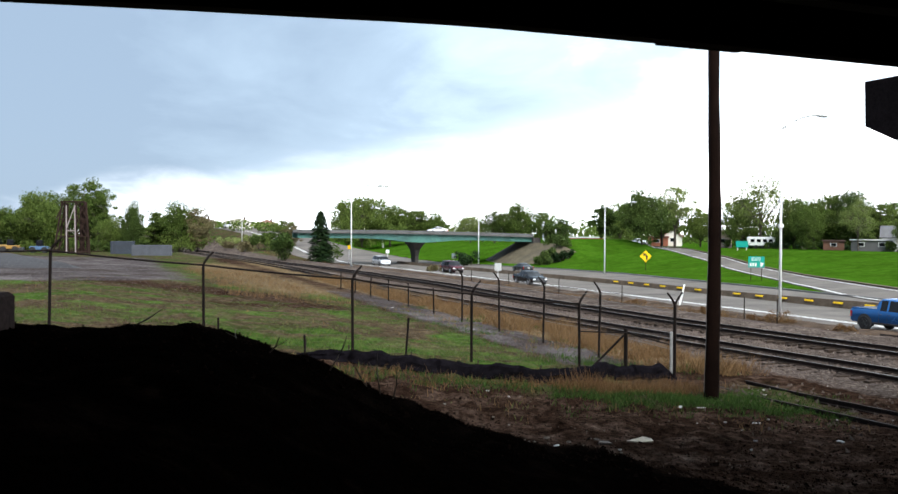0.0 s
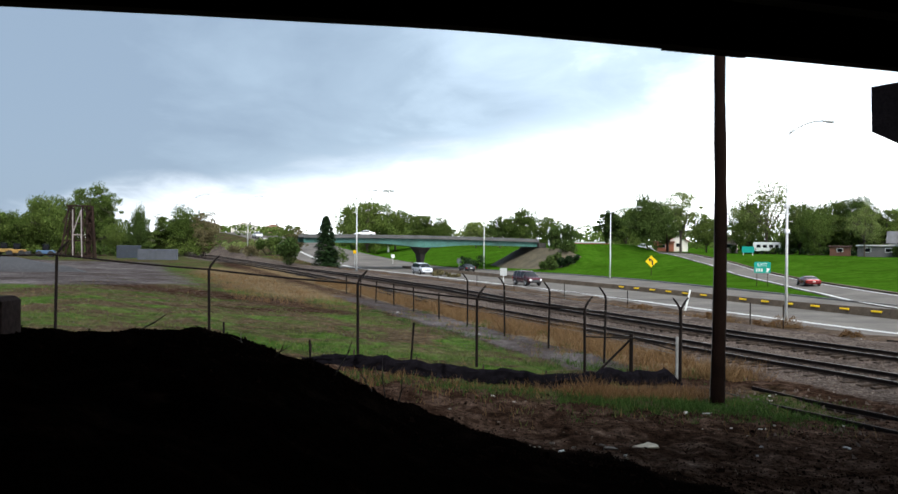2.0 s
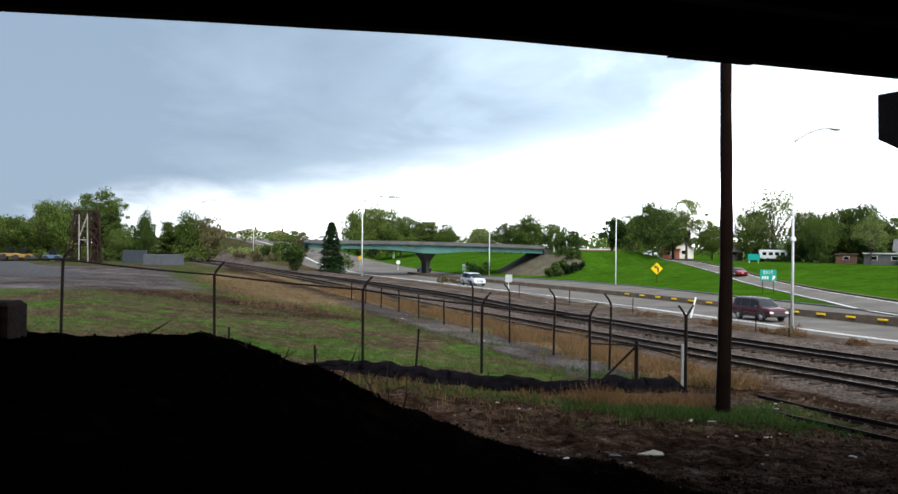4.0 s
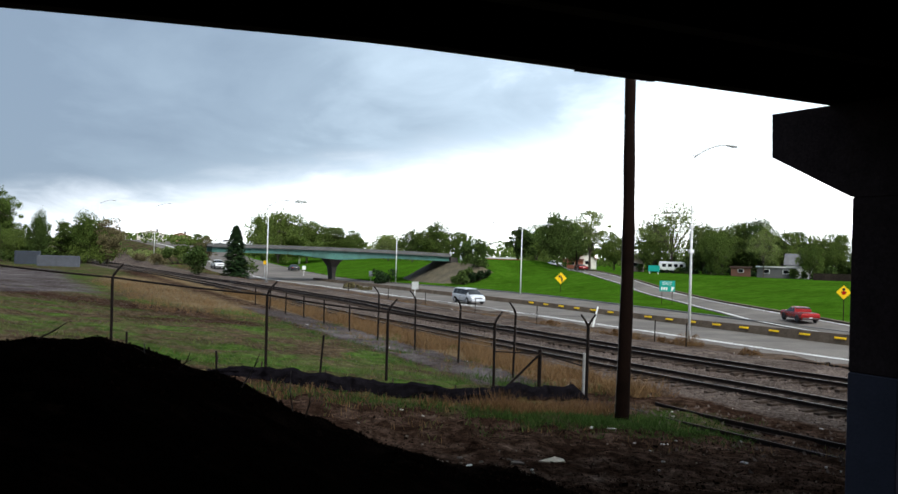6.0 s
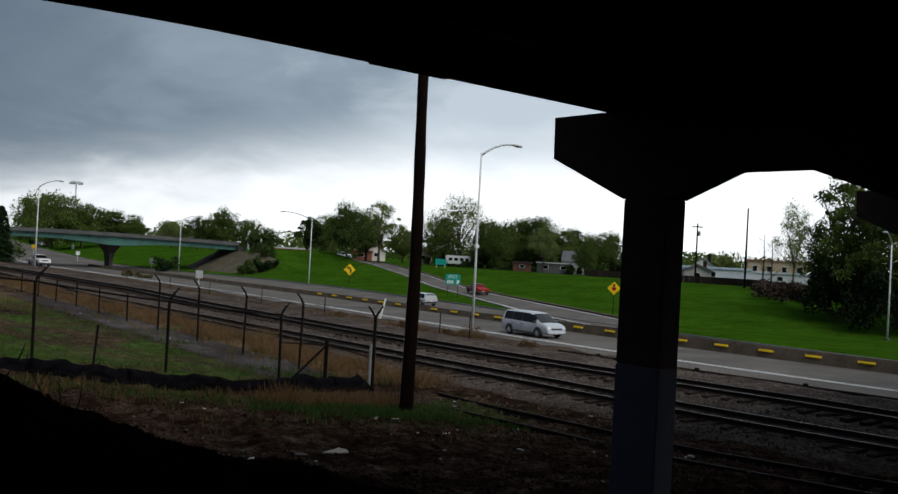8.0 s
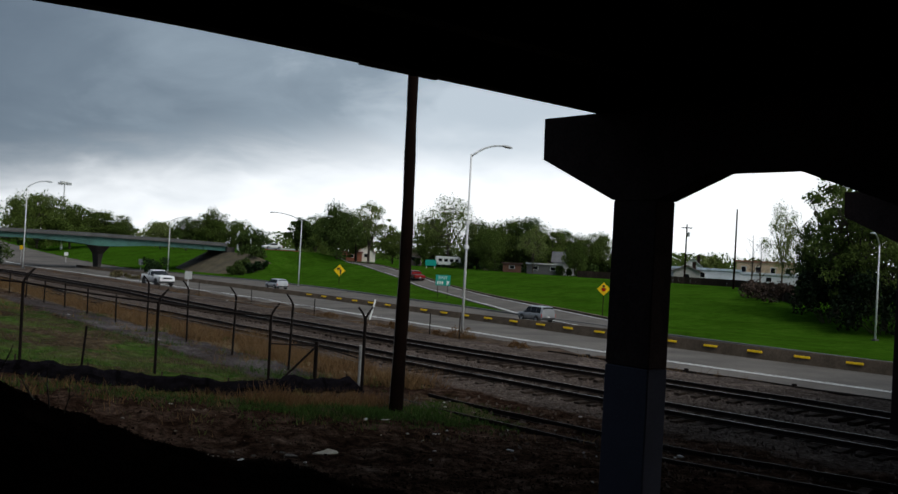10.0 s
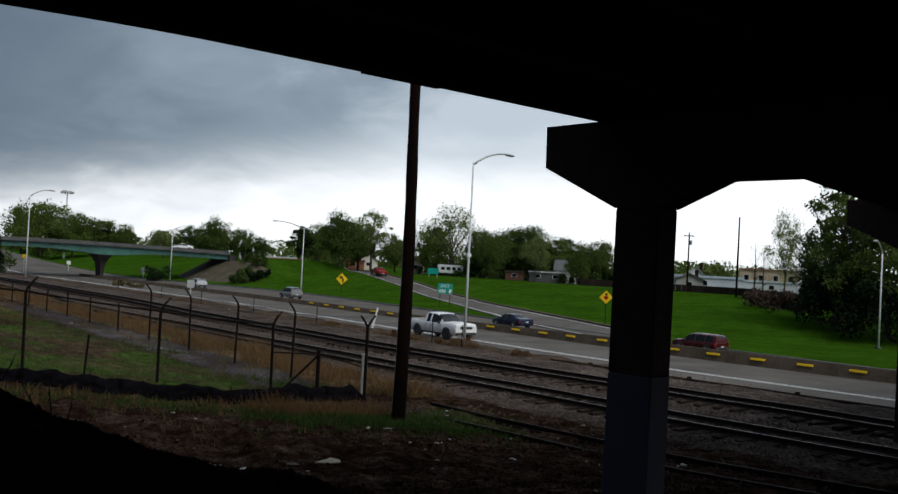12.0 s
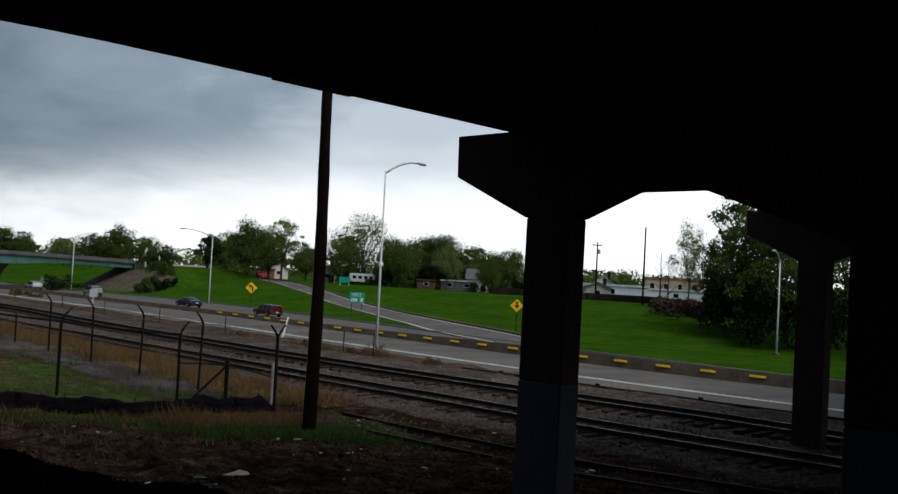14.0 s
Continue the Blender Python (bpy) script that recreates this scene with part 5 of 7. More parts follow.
    if kind in ("pickup", "crew"):
        bx0, bx1, bw = rx + .1, c["rear"][0] - .1, hwid * .82
        bz = st[2][3]
        # the top is closed; a dark panel paints in the bed's shaded inside
        part("bed", Shape().box(bx0, bx1, -bw, bw, bz + .006, bz + .022), M["trim"], o, "dark panel standing in for the shaded load bed")
        for sg in (1, -1):
            part("bed_rail", Shape().box(bx0 - .05, bx1, sg * (bw + .05) - .045, sg * (bw + .05) + .045, bz - .02, bz + .05, bevel=.015), paint, o)
        part("tailgate", Shape().box(bx0 - .10, bx0 - .02, -bw, bw, bz - .5, bz + .04, bevel=.015), paint, o)
    return o


# ---- signs and roadside --------------------------------------------------


def diamond_sign(x, y, zc, half, turn, name, label, mark):
    z0 = H(x, y)
    o = thing(name, label, "road sign", (x, y, z0), turn)
    part("post", Shape().box(-.04, .04, -.03, .03, -.3, zc - z0 + half * .9), M["trestle"], o)
    s = Shape()
    ring = [(0, -half), (half, 0), (0, half), (-half, 0)]
    s.prism(ring, -.02, .0, Matrix.Translation((0, -.045, zc - z0)) @ Matrix.Rotation(radians(90), 4, "X"))
    board = part("board", s, M["sign_yellow"], o)
    m = Matrix.Translation((0, -.05, zc - z0)) @ Matrix.Rotation(radians(90), 4, "X")
    if mark == "arrow":
        s = Shape().prism([(.06 * half, -.62 * half), (.30 * half, -.62 * half), (.34 * half, .02 * half), (.10 * half, .30 * half), (-.08 * half, .12 * half), (.08 * half, -.08 * half)], .018, .026, m)
        s.prism([(-.46 * half, .50 * half), (-.34 * half, -.06 * half), (.16 * half, .44 * half)], .018, .026, m)
        part("arrow", s, M["sign_black"], board, "black curved arrow")
    else:
        n = 14
        s = Shape().prism([(.28 * half * math.cos(k * math.tau / n), .28 * half * math.sin(k * math.tau / n) - .08 * half) for k in range(n)], .018, .026, m)
        part("disc", s, M["tail"], board, "red disc")
        s = Shape().prism([(.2 * half * math.cos(k * math.tau / n), .2 * half * math.sin(k * math.tau / n) + .42 * half) for k in range(n)], .018, .026, m)
        s.box(-.34 * half, -.24 * half, -.1 * half, .1 * half, .018, .026, m).box(.24 * half, .34 * half, -.1 * half, .1 * half, .018, .026, m)
        part("dot", s, M["sign_black"], board, "black marks")
    return o


def text_part(body, size, mat, parent, m, label=""):
    cu = bpy.data.curves.new("letters", "FONT")
    cu.body, cu.size, cu.align_x, cu.align_y, cu.extrude = body, size, "CENTER", "CENTER", .004
    tmp = bpy.data.objects.new("letters", cu)
    scene.collection.objects.link(tmp)
    me = bpy.data.meshes.new_from_object(tmp.evaluated_get(bpy.context.evaluated_depsgraph_get()))
    bpy.data.objects.remove(tmp)
    me.materials.clear()
    me.materials.append(mat)
    ob = new("letters", me)
    ob.parent = parent
    ob.matrix_basis = m
    return tagged(ob, label)


def build_signs():
    diamond_sign(30.2, 138.6, 2.45, .86, -14, "warning_sign", "yellow diamond warning sign with a black arrow on the lawn", "arrow")
    diamond_sign(45.2, 84.3, 3.0, .66, -28, "signal_sign", "yellow diamond sign with a red disc beside the ramp", "disc")
    x, y, zc = 36.9, 110.0, 2.45
    z0 = H(x, y)
    o = thing("exit_sign", "green exit sign with white legend in the grass gore", "road sign", (x, y, z0), -19)
    for px in (-.6, .6):
        part("post", Shape().box(px - .03, px + .03, -.03, .03, -.3, zc - z0 + .5), M["trestle"], o)
    board = part("board", Shape().box(-.9, .9, -.08, -.05, zc - z0 - .64, zc - z0 + .64, bevel=.008), M["sign_green"], o)
    up = Matrix.Translation((0, -.085, zc - z0)) @ Matrix.Rotation(radians(90), 4, "X")
    text_part("EXIT", .55, M["sign_white"], board, up @ Matrix.Translation((0, .3, 0)), "white letters")
    s = Shape()
    for k in (-.62, -.34, -.06):
        s.box(k - .09, k + .09, -.5, -.12, 0, .006, up)
    part("legend", s, M["sign_white"], board, "white bars", kind="stuff")
    part("arrow", Shape().prism([(.42, -.5), (.62, -.55), (.85, -.12), (.40, -.05), (.5, -.2)], 0, .006, up), M["sign_white"], board, "white arrow")
    # far green board near the top of the ramp
    x, y = 49.3, 154.0
    z0 = H(x, y)
    o = thing("street_board", "plain green direction board on two posts", "road sign", (x, y, z0), -20)
    for px in (-.7, .7):
        part("post", Shape().box(px - .05, px + .05, -.04, .04, -.3, 1.4), M["galv"], o)
    part("board", Shape().box(-.95, .95, -.09, -.05, .45, 1.45, bevel=.01), M["sign_green"], o)
    for x, y, w, h, zb, mat, lab in ((2.6, 176.0, .8, 1.0, 1.0, "sign_white", "small white sign under the overpass"), (6.9, 112.0, .8, .9, 1.3, "sign_back", "plain grey back of a road sign beside the lanes"), (-10.5, 190.0, .7, .7, 1.3, "sign_white", "small white sign on the far verge"), (-17.0, 178, .6, .7, 2.6, "sign_yellow", "small yellow sign beside the far bridge")):
        z0 = H(x, y)
        o = thing("road_sign", lab, "road sign", (x, y, z0), 0)
        part("post", Shape().box(-.035, .035, 0, .05, -.2, zb + h), M["galv"], o)
        part("board", Shape().box(-w / 2, w / 2, -.03, -.005, zb, zb + h, bevel=.006), M[mat], o)
    # leaning white delineator and thin wire posts on the bank
    o = thing("marker_post", "white roadside marker post leaning over", "marker post", (17.6, 69.5, H(17.6, 69.5)))
    o.rotation_euler = (0, radians(13), 0)
    part("stake", Shape().box(-.06, .06, -.02, .02, -.2, 1.9, bevel=.008), M["sign_white"], o)
    for x, y, h in ((18.9, 58.5, 1.5), (19.7, 55.0, 1.5), (13.9, 72, 1.4), (10.6, 84, 1.4), (7.0, 96, 1.4), (3.6, 107, 1.4), (-1.0, 122, 1.4)):
        o = thing("wire_post", "thin rusty wire-fence stake on the bank", "fence post", (x, y, H(x, y)), 0, "stakes along the bank")
        part("stake", Shape().tube([(0, 0, -.2), (0, 0, h)], .035, 6), M["post"], o)
    # guard rail by the road where the bridge crosses
    rail = thing("guard_rail", "low dark weathered guard rail beside the lanes", "guard rail")
    line = [p for p in smooth_line([(p.x, p.y, 0) for p in LANE if -40 < p.y < 52], 1.0)]
    c = [Vector((p.x, p.y, H(p.x, p.y))) for p in offset_line(line, -8.4) if p.y < 47]
    beam = Shape().loft([[(p.x + a * .9, p.y + a * .4, p.z - .04 + b * .85) for a, b in ((-.02, 0), (-.06, .07), (-.02, .14), (-.06, .22), (-.02, .3), (.02, .3), (.02, 0))] for p in c])
    part("beam", beam, M["post"], rail, "corrugated steel beam")
    for p in c[::4]:
        part("post", Shape().box(p.x + .02, p.x + .17, p.y - .08, p.y + .08, p.z - .3, p.z + .29), M["post"], rail)
    # two white ornamental lamps at the far abutment
    for x, y in ((19.6, 178.5), (22.0, 180)):
        o = thing("ornamental_lamp", "white bell-shaped lamp on a short column", "lamp", (x, y, H(x, y)))
        part("column", Shape().tube([(0, 0, 0), (0, 0, 2.2)], .22, 8), M["sign_white"], o)
        part("shade", Shape().tube([(0, 0, 2.2), (0, 0, 2.8), (0, 0, 3.6)], [.5, .42, .12], 10), M["sign_white"], o)


def build_litter():
    rnd = random.Random(8)

    def slab(name, label, x, y, w, d, h, mat, turn, tilt=0):
        ring = [(math.cos(k * math.tau / 6) * w / 2 * rnd.uniform(.35, 1.25), math.sin(k * math.tau / 6) * d / 2 * rnd.uniform(.35, 1.25)) for k in range(6)]
        o = solid(name, Shape().prism(ring, -h * .4, h, None, h * .25), M[mat], label, "litter")
        o.matrix_basis = pose(x, y, H(x, y) + .01, tilt, 0, turn)
        return o
    slab("discarded_board", "broken pale board lying on the dirt", 3.96, 18.17, .62, .42, .02, "litter", 20, 6)
    slab("discarded_board", "stained brown board lying in the dirt", 3.14, 17.93, .42, .32, .02, "bark", 40, 3)
    slab("crumpled_sheet", "crumpled grey plastic sheet in the dirt", 2.28, 16.64, .34, .16, .02, "paper", 10, 5)
    slab("crumpled_sheet", "crumpled grey plastic sheet on the bank", 2.17, 17.36, .26, .12, .02, "paper", 70, 5)
    slab("paper_scrap", "white paper scrap beside the siding", 12.35, 18.93, .3, .16, .03, "paper", 30, 3)
    for i in range(34):
        x = rnd.uniform(-.2, 3.4)
        y = 18.6 - .55 * (x - .5) + rnd.gauss(0, .7)
        slab("rubble", "broken grey concrete lump in the dirt", x, y, rnd.uniform(.04, .15), rnd.uniform(.03, .09), rnd.uniform(.01, .03), "rubble", rnd.uniform(0, 180), rnd.uniform(-14, 14))
    for x, y in ((5.52, 21.58), (6.02, 21.65), (6.2, 20.4), (6.87, 20.46), (6.97, 20.47), (8.74, 25.4), (9.22, 26.22), (8.55, 24.74), (8.11, 18.88), (4.7, 56.89), (9.25, 60.33), (9.48, 61.31), (11.66, 34.81), (12.75, 35.8), (13.17, 34.92), (15.29, 36.45), (10.46, 24.03), (9.67, 23.25), (13.63, 33.44), (-2.63, 52.78), (1.48, 40.79), (1.12, 21.87), (1.59, 21.41), (8.06, 18.93), (12.13, 18.81), (5.54, 21.7), (12.6, 24.5)):
        slab("litter_scrap", "white scrap of paper trodden into the ground", x, y, rnd.uniform(.08, .19), rnd.uniform(.05, .12), .014, "scrap", rnd.uniform(0, 180), rnd.uniform(-12, 12))
    line = [p for p in LANE if 38 < p.y < 88]
    for i in range(55):
        p = rnd.choice(line)
        x, y = p.x - rnd.uniform(4.4, 13), p.y + rnd.uniform(-1.5, 1.5)
        slab("litter_scrap", "small pale scrap of litter by the tracks", x, y, rnd.uniform(.05, .17), rnd.uniform(.04, .11), .02, "paper", rnd.uniform(0, 180), rnd.uniform(-16, 16))
    for i in range(44):
        a, r = radians(rnd.uniform(-6, 30)), rnd.uniform(15.5, 27)
        if i > 20:
            r = rnd.uniform(28, 44)
            a = radians(rnd.uniform(6, 26))
        x, y = r * math.sin(a), r * math.cos(a)
        slab("litter_scrap", "small pale scrap of litter on the dirt", x, y, rnd.uniform(.03, .11), rnd.uniform(.03, .09), .02, "paper", rnd.uniform(0, 180), rnd.uniform(-10, 10))



# ---- planting ------------------------------------------------------------
# kind, place, height, width
TREES_WEST = [
    ("leaf", -95.5, 220.0, 9.0, 12.0),
    ("leaf", -80.5, 224.0, 13.5, 9.0),
    ("dark", -100.0, 214.0, 7.6, 12.0),
    ("leaf", -98.1, 213.5, 8.5, 12.9),
    ("leaf", -91.0, 216.4, 12.8, 13.6),
    ("leaf", -84.0, 227.0, 15.6, 12.0),
    ("dark", -88.2, 223.2, 13.0, 15.1),
    ("leaf", -75.0, 217.4, 6.9, 9.1),
    ("dark", -68.2, 211.3, 9.9, 5.3),
    ("leaf", -64.2, 215.3, 8.6, 9.3),
    ("leaf", -59.7, 217.7, 10.2, 11.0),
    ("red", -55.2, 216.8, 9.3, 7.5),
    ("leaf", -103.8, 210.8, 9.0, 16.6),
]
TREES_NORTH = [
    ("leaf", -37.5, 229.0, 6.0, 6.0),
    ("red", -35.1, 226.0, 5.4, 5.0),
    ("leaf", -21.5, 261.1, 13.7, 17.3),
    ("leaf", -13.7, 261.6, 11.0, 15.6),
    ("leaf", -6.6, 264.9, 8.7, 14.6),
    ("leaf", -1.3, 262.0, 7.2, 9.1),
    ("leaf", -26.7, 268.7, 13.0, 9.4),
    ("pale", 8.5, 261.9, 7.1, 11.2),
    ("dark", 14.9, 257.6, 8.6, 9.4),
    ("leaf", 20.6, 254.1, 10.1, 11.5),
    ("leaf", 27.7, 253.5, 8.0, 9.5),
    ("dark", 31.8, 248.0, 6.4, 8.3),
]
TREES_HOUSES = [
    ("dark", 33.0, 189.1, 6.2, 5.5),
    ("dark", 37.2, 174.1, 9.0, 10.0),
    ("leaf", 38.5, 201.4, 8.7, 6.9),
    ("open", 48.3, 194.1, 11.5, 9.6),
    ("leaf", 46.9, 199.6, 8.9, 8.0),
    ("leaf", 53.2, 192.8, 7.1, 8.1),
    ("leaf", 57.9, 181.0, 9.1, 9.5),
    ("open", 59.8, 176.1, 12.3, 15.8),
    ("dark", 64.9, 173.2, 9.1, 9.2),
    ("leaf", 66.3, 167.4, 8.3, 9.0),
    ("leaf", 71.4, 169.6, 9.2, 9.1),
    ("dark", 72.4, 164.8, 10.2, 10.4),
    ("leaf", 74.3, 159.5, 7.5, 7.5),
]
TREES_EAST = [
    ("open", 66.3, 149.5, 7.6, 6.0),
    ("leaf", 61.5, 158.0, 6.6, 5.0),
    ("leaf", 72.2, 145.5, 5.4, 4.4),
    ("leaf", 79.0, 164.0, 7.9, 7.1),
    ("leaf", 81.9, 162.5, 7.0, 7.1),
    ("leaf", 83.9, 159.3, 7.5, 7.1),
    ("leaf", 88.3, 156.8, 6.9, 7.8),
    ("pale", 117.1, 174.4, 5.0, 5.0),
    ("leaf", 122.0, 177.0, 5.2, 6.0),
    ("open", 81.7, 103.7, 10.3, 6.6),
    ("big", 68.6, 78.4, 15.0, 7.8),
    ("big", 66.9, 74.3, 13.9, 9.0),
    ("big", 67.6, 70.9, 11.9, 9.2),
    ("dark", 69.2, 82.9, 9.3, 5.5),
    ("big", 77.1, 71.3, 11.9, 10.0),
]

KINDS = {
    "leaf": [("leafy_tree", "rounded leafy tree in fresh spring green", "leaf", dict(count=15000, size=.165, low=.08, open_=o)) for o in (.0, .3, .12, .22)],
    "dark": [("leafy_tree", "dense dark green leafy tree", "leaf_dark", dict(count=16000, size=.17, low=.06, open_=o)) for o in (0, .2, .1)],
    "pale": [("leafy_tree", "thin tree with pale new leaves", "leaf_yellow", dict(count=9000, size=.17, low=.12, open_=.3))] * 2,
    "red": [("leafy_tree", "shrubby tree with copper-brown leaves", "leaf_red", dict(count=11000, size=.16, low=.04, open_=.1))],
    "open": [("open_tree", "tall open-crowned tree with sparse pale leaves", "leaf_yellow", dict(count=9000, size=.14, low=.2, open_=.6))] * 3,
    "big": [("leafy_tree", "large spreading tree over dark undergrowth", "leaf", dict(count=9500, size=.14, low=.14, open_=.62))] * 3,
}
MADE = {}


def place_tree(i, kind, x, y, h, w):
    variants = KINDS[kind]
    h, w = h * 1.13, w * 1.08
    k = i % len(variants)
    z = H(x, y)
    turn = (i * 67) % 360
    if (kind, k) not in MADE:
        name, label, leaf, opt = variants[k]
        o = tree(name, label, h, w, 11 * k + len(kind) * 7, leaf, trunk=.02 * h + .06, **opt)
        o.matrix_basis = pose(x, y, z, 0, 0, turn)
        MADE[kind, k] = (o, h, w)
    else:
        p, ph, pw = MADE[kind, k]
        copy_thing(p, pose(x, y, z, 0, 0, turn) @ Matrix.Diagonal((w / pw, w / pw, h / ph, 1)))


def shrub(x, y, h, w, leaf, label, seed=1, count=900, size=.22):
    """A bush: short stems and a ragged mass of leaves down to the ground."""
    rnd = random.Random(seed)
    o = thing("shrub", label, "shrub", (x, y, H(x, y)))
    s = Shape()
    blobs = []
    for i in range(9):
        a, q = rnd.uniform(0, math.tau), w * .5 * rnd.random() ** .6
        e = Vector((math.cos(a) * q, math.sin(a) * q, h * rnd.uniform(.25, .8)))
        s.tube([(e.x * .3, e.y * .3, -.1), e], [.05, .015], 4)
        blobs.append((e, rnd.uniform(.16, .3) * (w + h) * .5))
    part("stem", s, M["bark"], o)
    v, f = [], []
    for _ in range(count):
        c, r = rnd.choice(blobs)
        d = Vector((rnd.gauss(0, 1), rnd.gauss(0, 1), rnd.gauss(0, 1))).normalized()
        p = c + d * r * rnd.random() ** .5
        p.z = max(p.z, .05)
        a = Vector((rnd.gauss(0, 1), rnd.gauss(0, 1), rnd.gauss(0, 1))).normalized()
        b = a.orthogonal().normalized()
        c2 = a.cross(b)
        sz = size * rnd.uniform(.5, 1.2)
        k = len(v)
        v += [p + b * sz, p + c2 * sz * .6, p - b * sz, p - c2 * sz * .6]
        f.append((k, k + 1, k + 2, k + 3))
    part("leaves", mesh_of("leaves", v, f, M[leaf]), None, o)


def plant():
    i = 0
    for lot in (TREES_WEST, TREES_NORTH, TREES_HOUSES, TREES_EAST):
        for row in lot:
            place_tree(i, *row)
            i += 1
    o = conifer("conifer", "dark pointed conifer beside the overpass", 8.8, 5.2, 4)
    o.matrix_basis = pose(-19.8, 157.2, H(-19.8, 157.2) - .2)
    for j, (x, y, h, w, leaf, label) in enumerate((
            (-25.6, 157.0, 5.0, 4.0, "leaf_dark", "tall green bush before the end of the overpass"),
            (-19.6, 160.5, 3.2, 6.0, "leaf_dark", "low dark bush under the end of the overpass"),
            (20.3, 173.0, 4.6, 3.6, "leaf_dark", "dark bush on the abutment bank"), (21.0, 169.0, 3.2, 4.4, "leaf_dark", "dark bush on the abutment bank"), (19.4, 165.5, 2.8, 3.6, "leaf_dark", "dark bush on the abutment bank"), (17.5, 162.0, 1.6, 3.6, "leaf_dark", "dark bush on the abutment bank"), (21.5, 164.0, 2.2, 4.0, "needle", "dark bush on the abutment bank"),
            (-.9, 140.0, .9, 2.2, "leaf_red", "rust-brown bush at the road's edge"), (1.2, 137.0, .5, 1.6, "leaf_red", "rust-brown bush at the road's edge"),
            (76.0, 98.5, 1.5, 8.0, "brush", "leafless brown brush along the fence"), (73.5, 95.0, 1.7, 8.0, "brush", "leafless brown brush along the fence"), (72.0, 91.2, 1.9, 7.0, "brush", "leafless brown brush along the fence"),
            (68.4, 80.8, 5.4, 5.4, "shade_leaf", "dense dark undergrowth below the trees"), (65.6, 75.5, 5.4, 7.0, "shade_leaf", "dense dark undergrowth below the trees"), (66.5, 69.5, 5.8, 7.0, "shade_leaf", "dense dark undergrowth below the trees"), (70, 65.4, 5.8, 7.0, "shade_leaf", "dense dark undergrowth below the trees"), (75.0, 66.5, 5.5, 8.0, "shade_leaf", "dense dark undergrowth below the trees"), (72.5, 78.0, 5.0, 7.0, "shade_leaf", "dense dark undergrowth below the trees"), (72.0, 61.0, 4.6, 7.0, "shade_leaf", "dense dark undergrowth below the trees"), (68.5, 58.5, 3.6, 6.0, "shade_leaf", "dense dark undergrowth below the trees"),
            (-40.0, 215.0, 4.6, 5.6, "leaf_dark", "green bush on the bank"), (-37.2, 213.0, 4.0, 5.0, "leaf", "green bush on the bank"), (-43.5, 214.0, 2.6, 4.0, "leaf_red", "brown bush on the bank"), (-34.5, 210.0, 2.4, 4.0, "leaf_dark", "green bush on the bank"), (-46.0, 236.0, 2.0, 7.0, "leaf_yellow", "pale brush on the bank"), (-55.0, 250.0, 2.2, 8.0, "leaf_yellow", "pale brush on the bank"), (-52.0, 240.0, 1.6, 7.0, "leaf_red", "brown brush on the bank"),
            (5.0, 168.0, 2.4, 4.2, "needle", "dark bush beyond the lanes"), (42.2, 196, 2.2, 3.0, "leaf_dark", "dark bush by the houses"), (75.5, 147.5, 2.0, 4.0, "leaf_dark", "dark bush before the white house"), (71, 147.5, 1.5, 3.0, "leaf_dark", "dark bush before the white house"))):
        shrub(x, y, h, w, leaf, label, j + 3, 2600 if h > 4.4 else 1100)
    for j, (x, y, h, w) in enumerate(((20.3, 56.2, .9, 1.9), (19.6, 58.0, .6, 1.5), (17.2, 62.5, .5, 1.3), (22.2, 51.5, .45, 1.3), (14.6, 70.5, .5, 1.4))):
        shrub(x, y, h, w, "tuft", "tangled dead brush on the dirt bank", 60 + j, 900, .05)
    # undergrowth that closes the gap below the crowns
    rnd = random.Random(77)
    for j in range(30):
        if j < 16:
            x, y = 58 + 2.0 * j + rnd.uniform(-.8, .8), 184 - 1.55 * j + rnd.uniform(-2, 2)
            lab = "dark undergrowth among the houses"
        else:
            x, y = -106 + 3.9 * (j - 16) + rnd.uniform(-1, 1), 216 + rnd.uniform(-3, 3)
            lab = "green undergrowth along the yard"
        shrub(x, y, rnd.uniform(2.2, 4.2), rnd.uniform(5, 7.5), rnd.choice(("leaf_dark", "leaf_dark", "leaf")), lab, 200 + j, 700, .3)
    for j in range(15):
        x, y = 57 + 1.38 * j + rnd.uniform(-.5, .5), 178 - 2.3 * j + rnd.uniform(-1, 1)
        shrub(x, y, rnd.uniform(.7, 1.5), rnd.uniform(2.2, 3.6), rnd.choice(("needle", "leaf_dark", "needle")), "low dark brush along the top of the lawn", 300 + j, 420, .2)
    # far belt of woods
    rnd = random.Random(21)
    v, f = [], []
    for _ in range(420):
        a, r = radians(rnd.uniform(-42, 72)), rnd.uniform(285, 430)
        cx, cy = r * math.sin(a), r * math.cos(a)
        base = H(cx, cy)
        h, w = rnd.uniform(4.5, 8.5), rnd.uniform(5, 11)
        if -.40 < a < -.11:      # open rise with houses
            h *= .4
        for _ in range(170):
            p = Vector((cx + rnd.gauss(0, w * .33), cy + rnd.gauss(0, w * .33), base + h * rnd.random() ** .8))
            q = Vector((rnd.gauss(0, 1), rnd.gauss(0, 1), rnd.gauss(0, 1))).normalized()
            b = q.orthogonal().normalized()
            c2 = q.cross(b)
            sz = rnd.uniform(.3, .65)
            k = len(v)
            v += [p + b * sz, p + c2 * sz * .7, p - b * sz, p - c2 * sz * .7]
            f.append((k, k + 1, k + 2, k + 3))
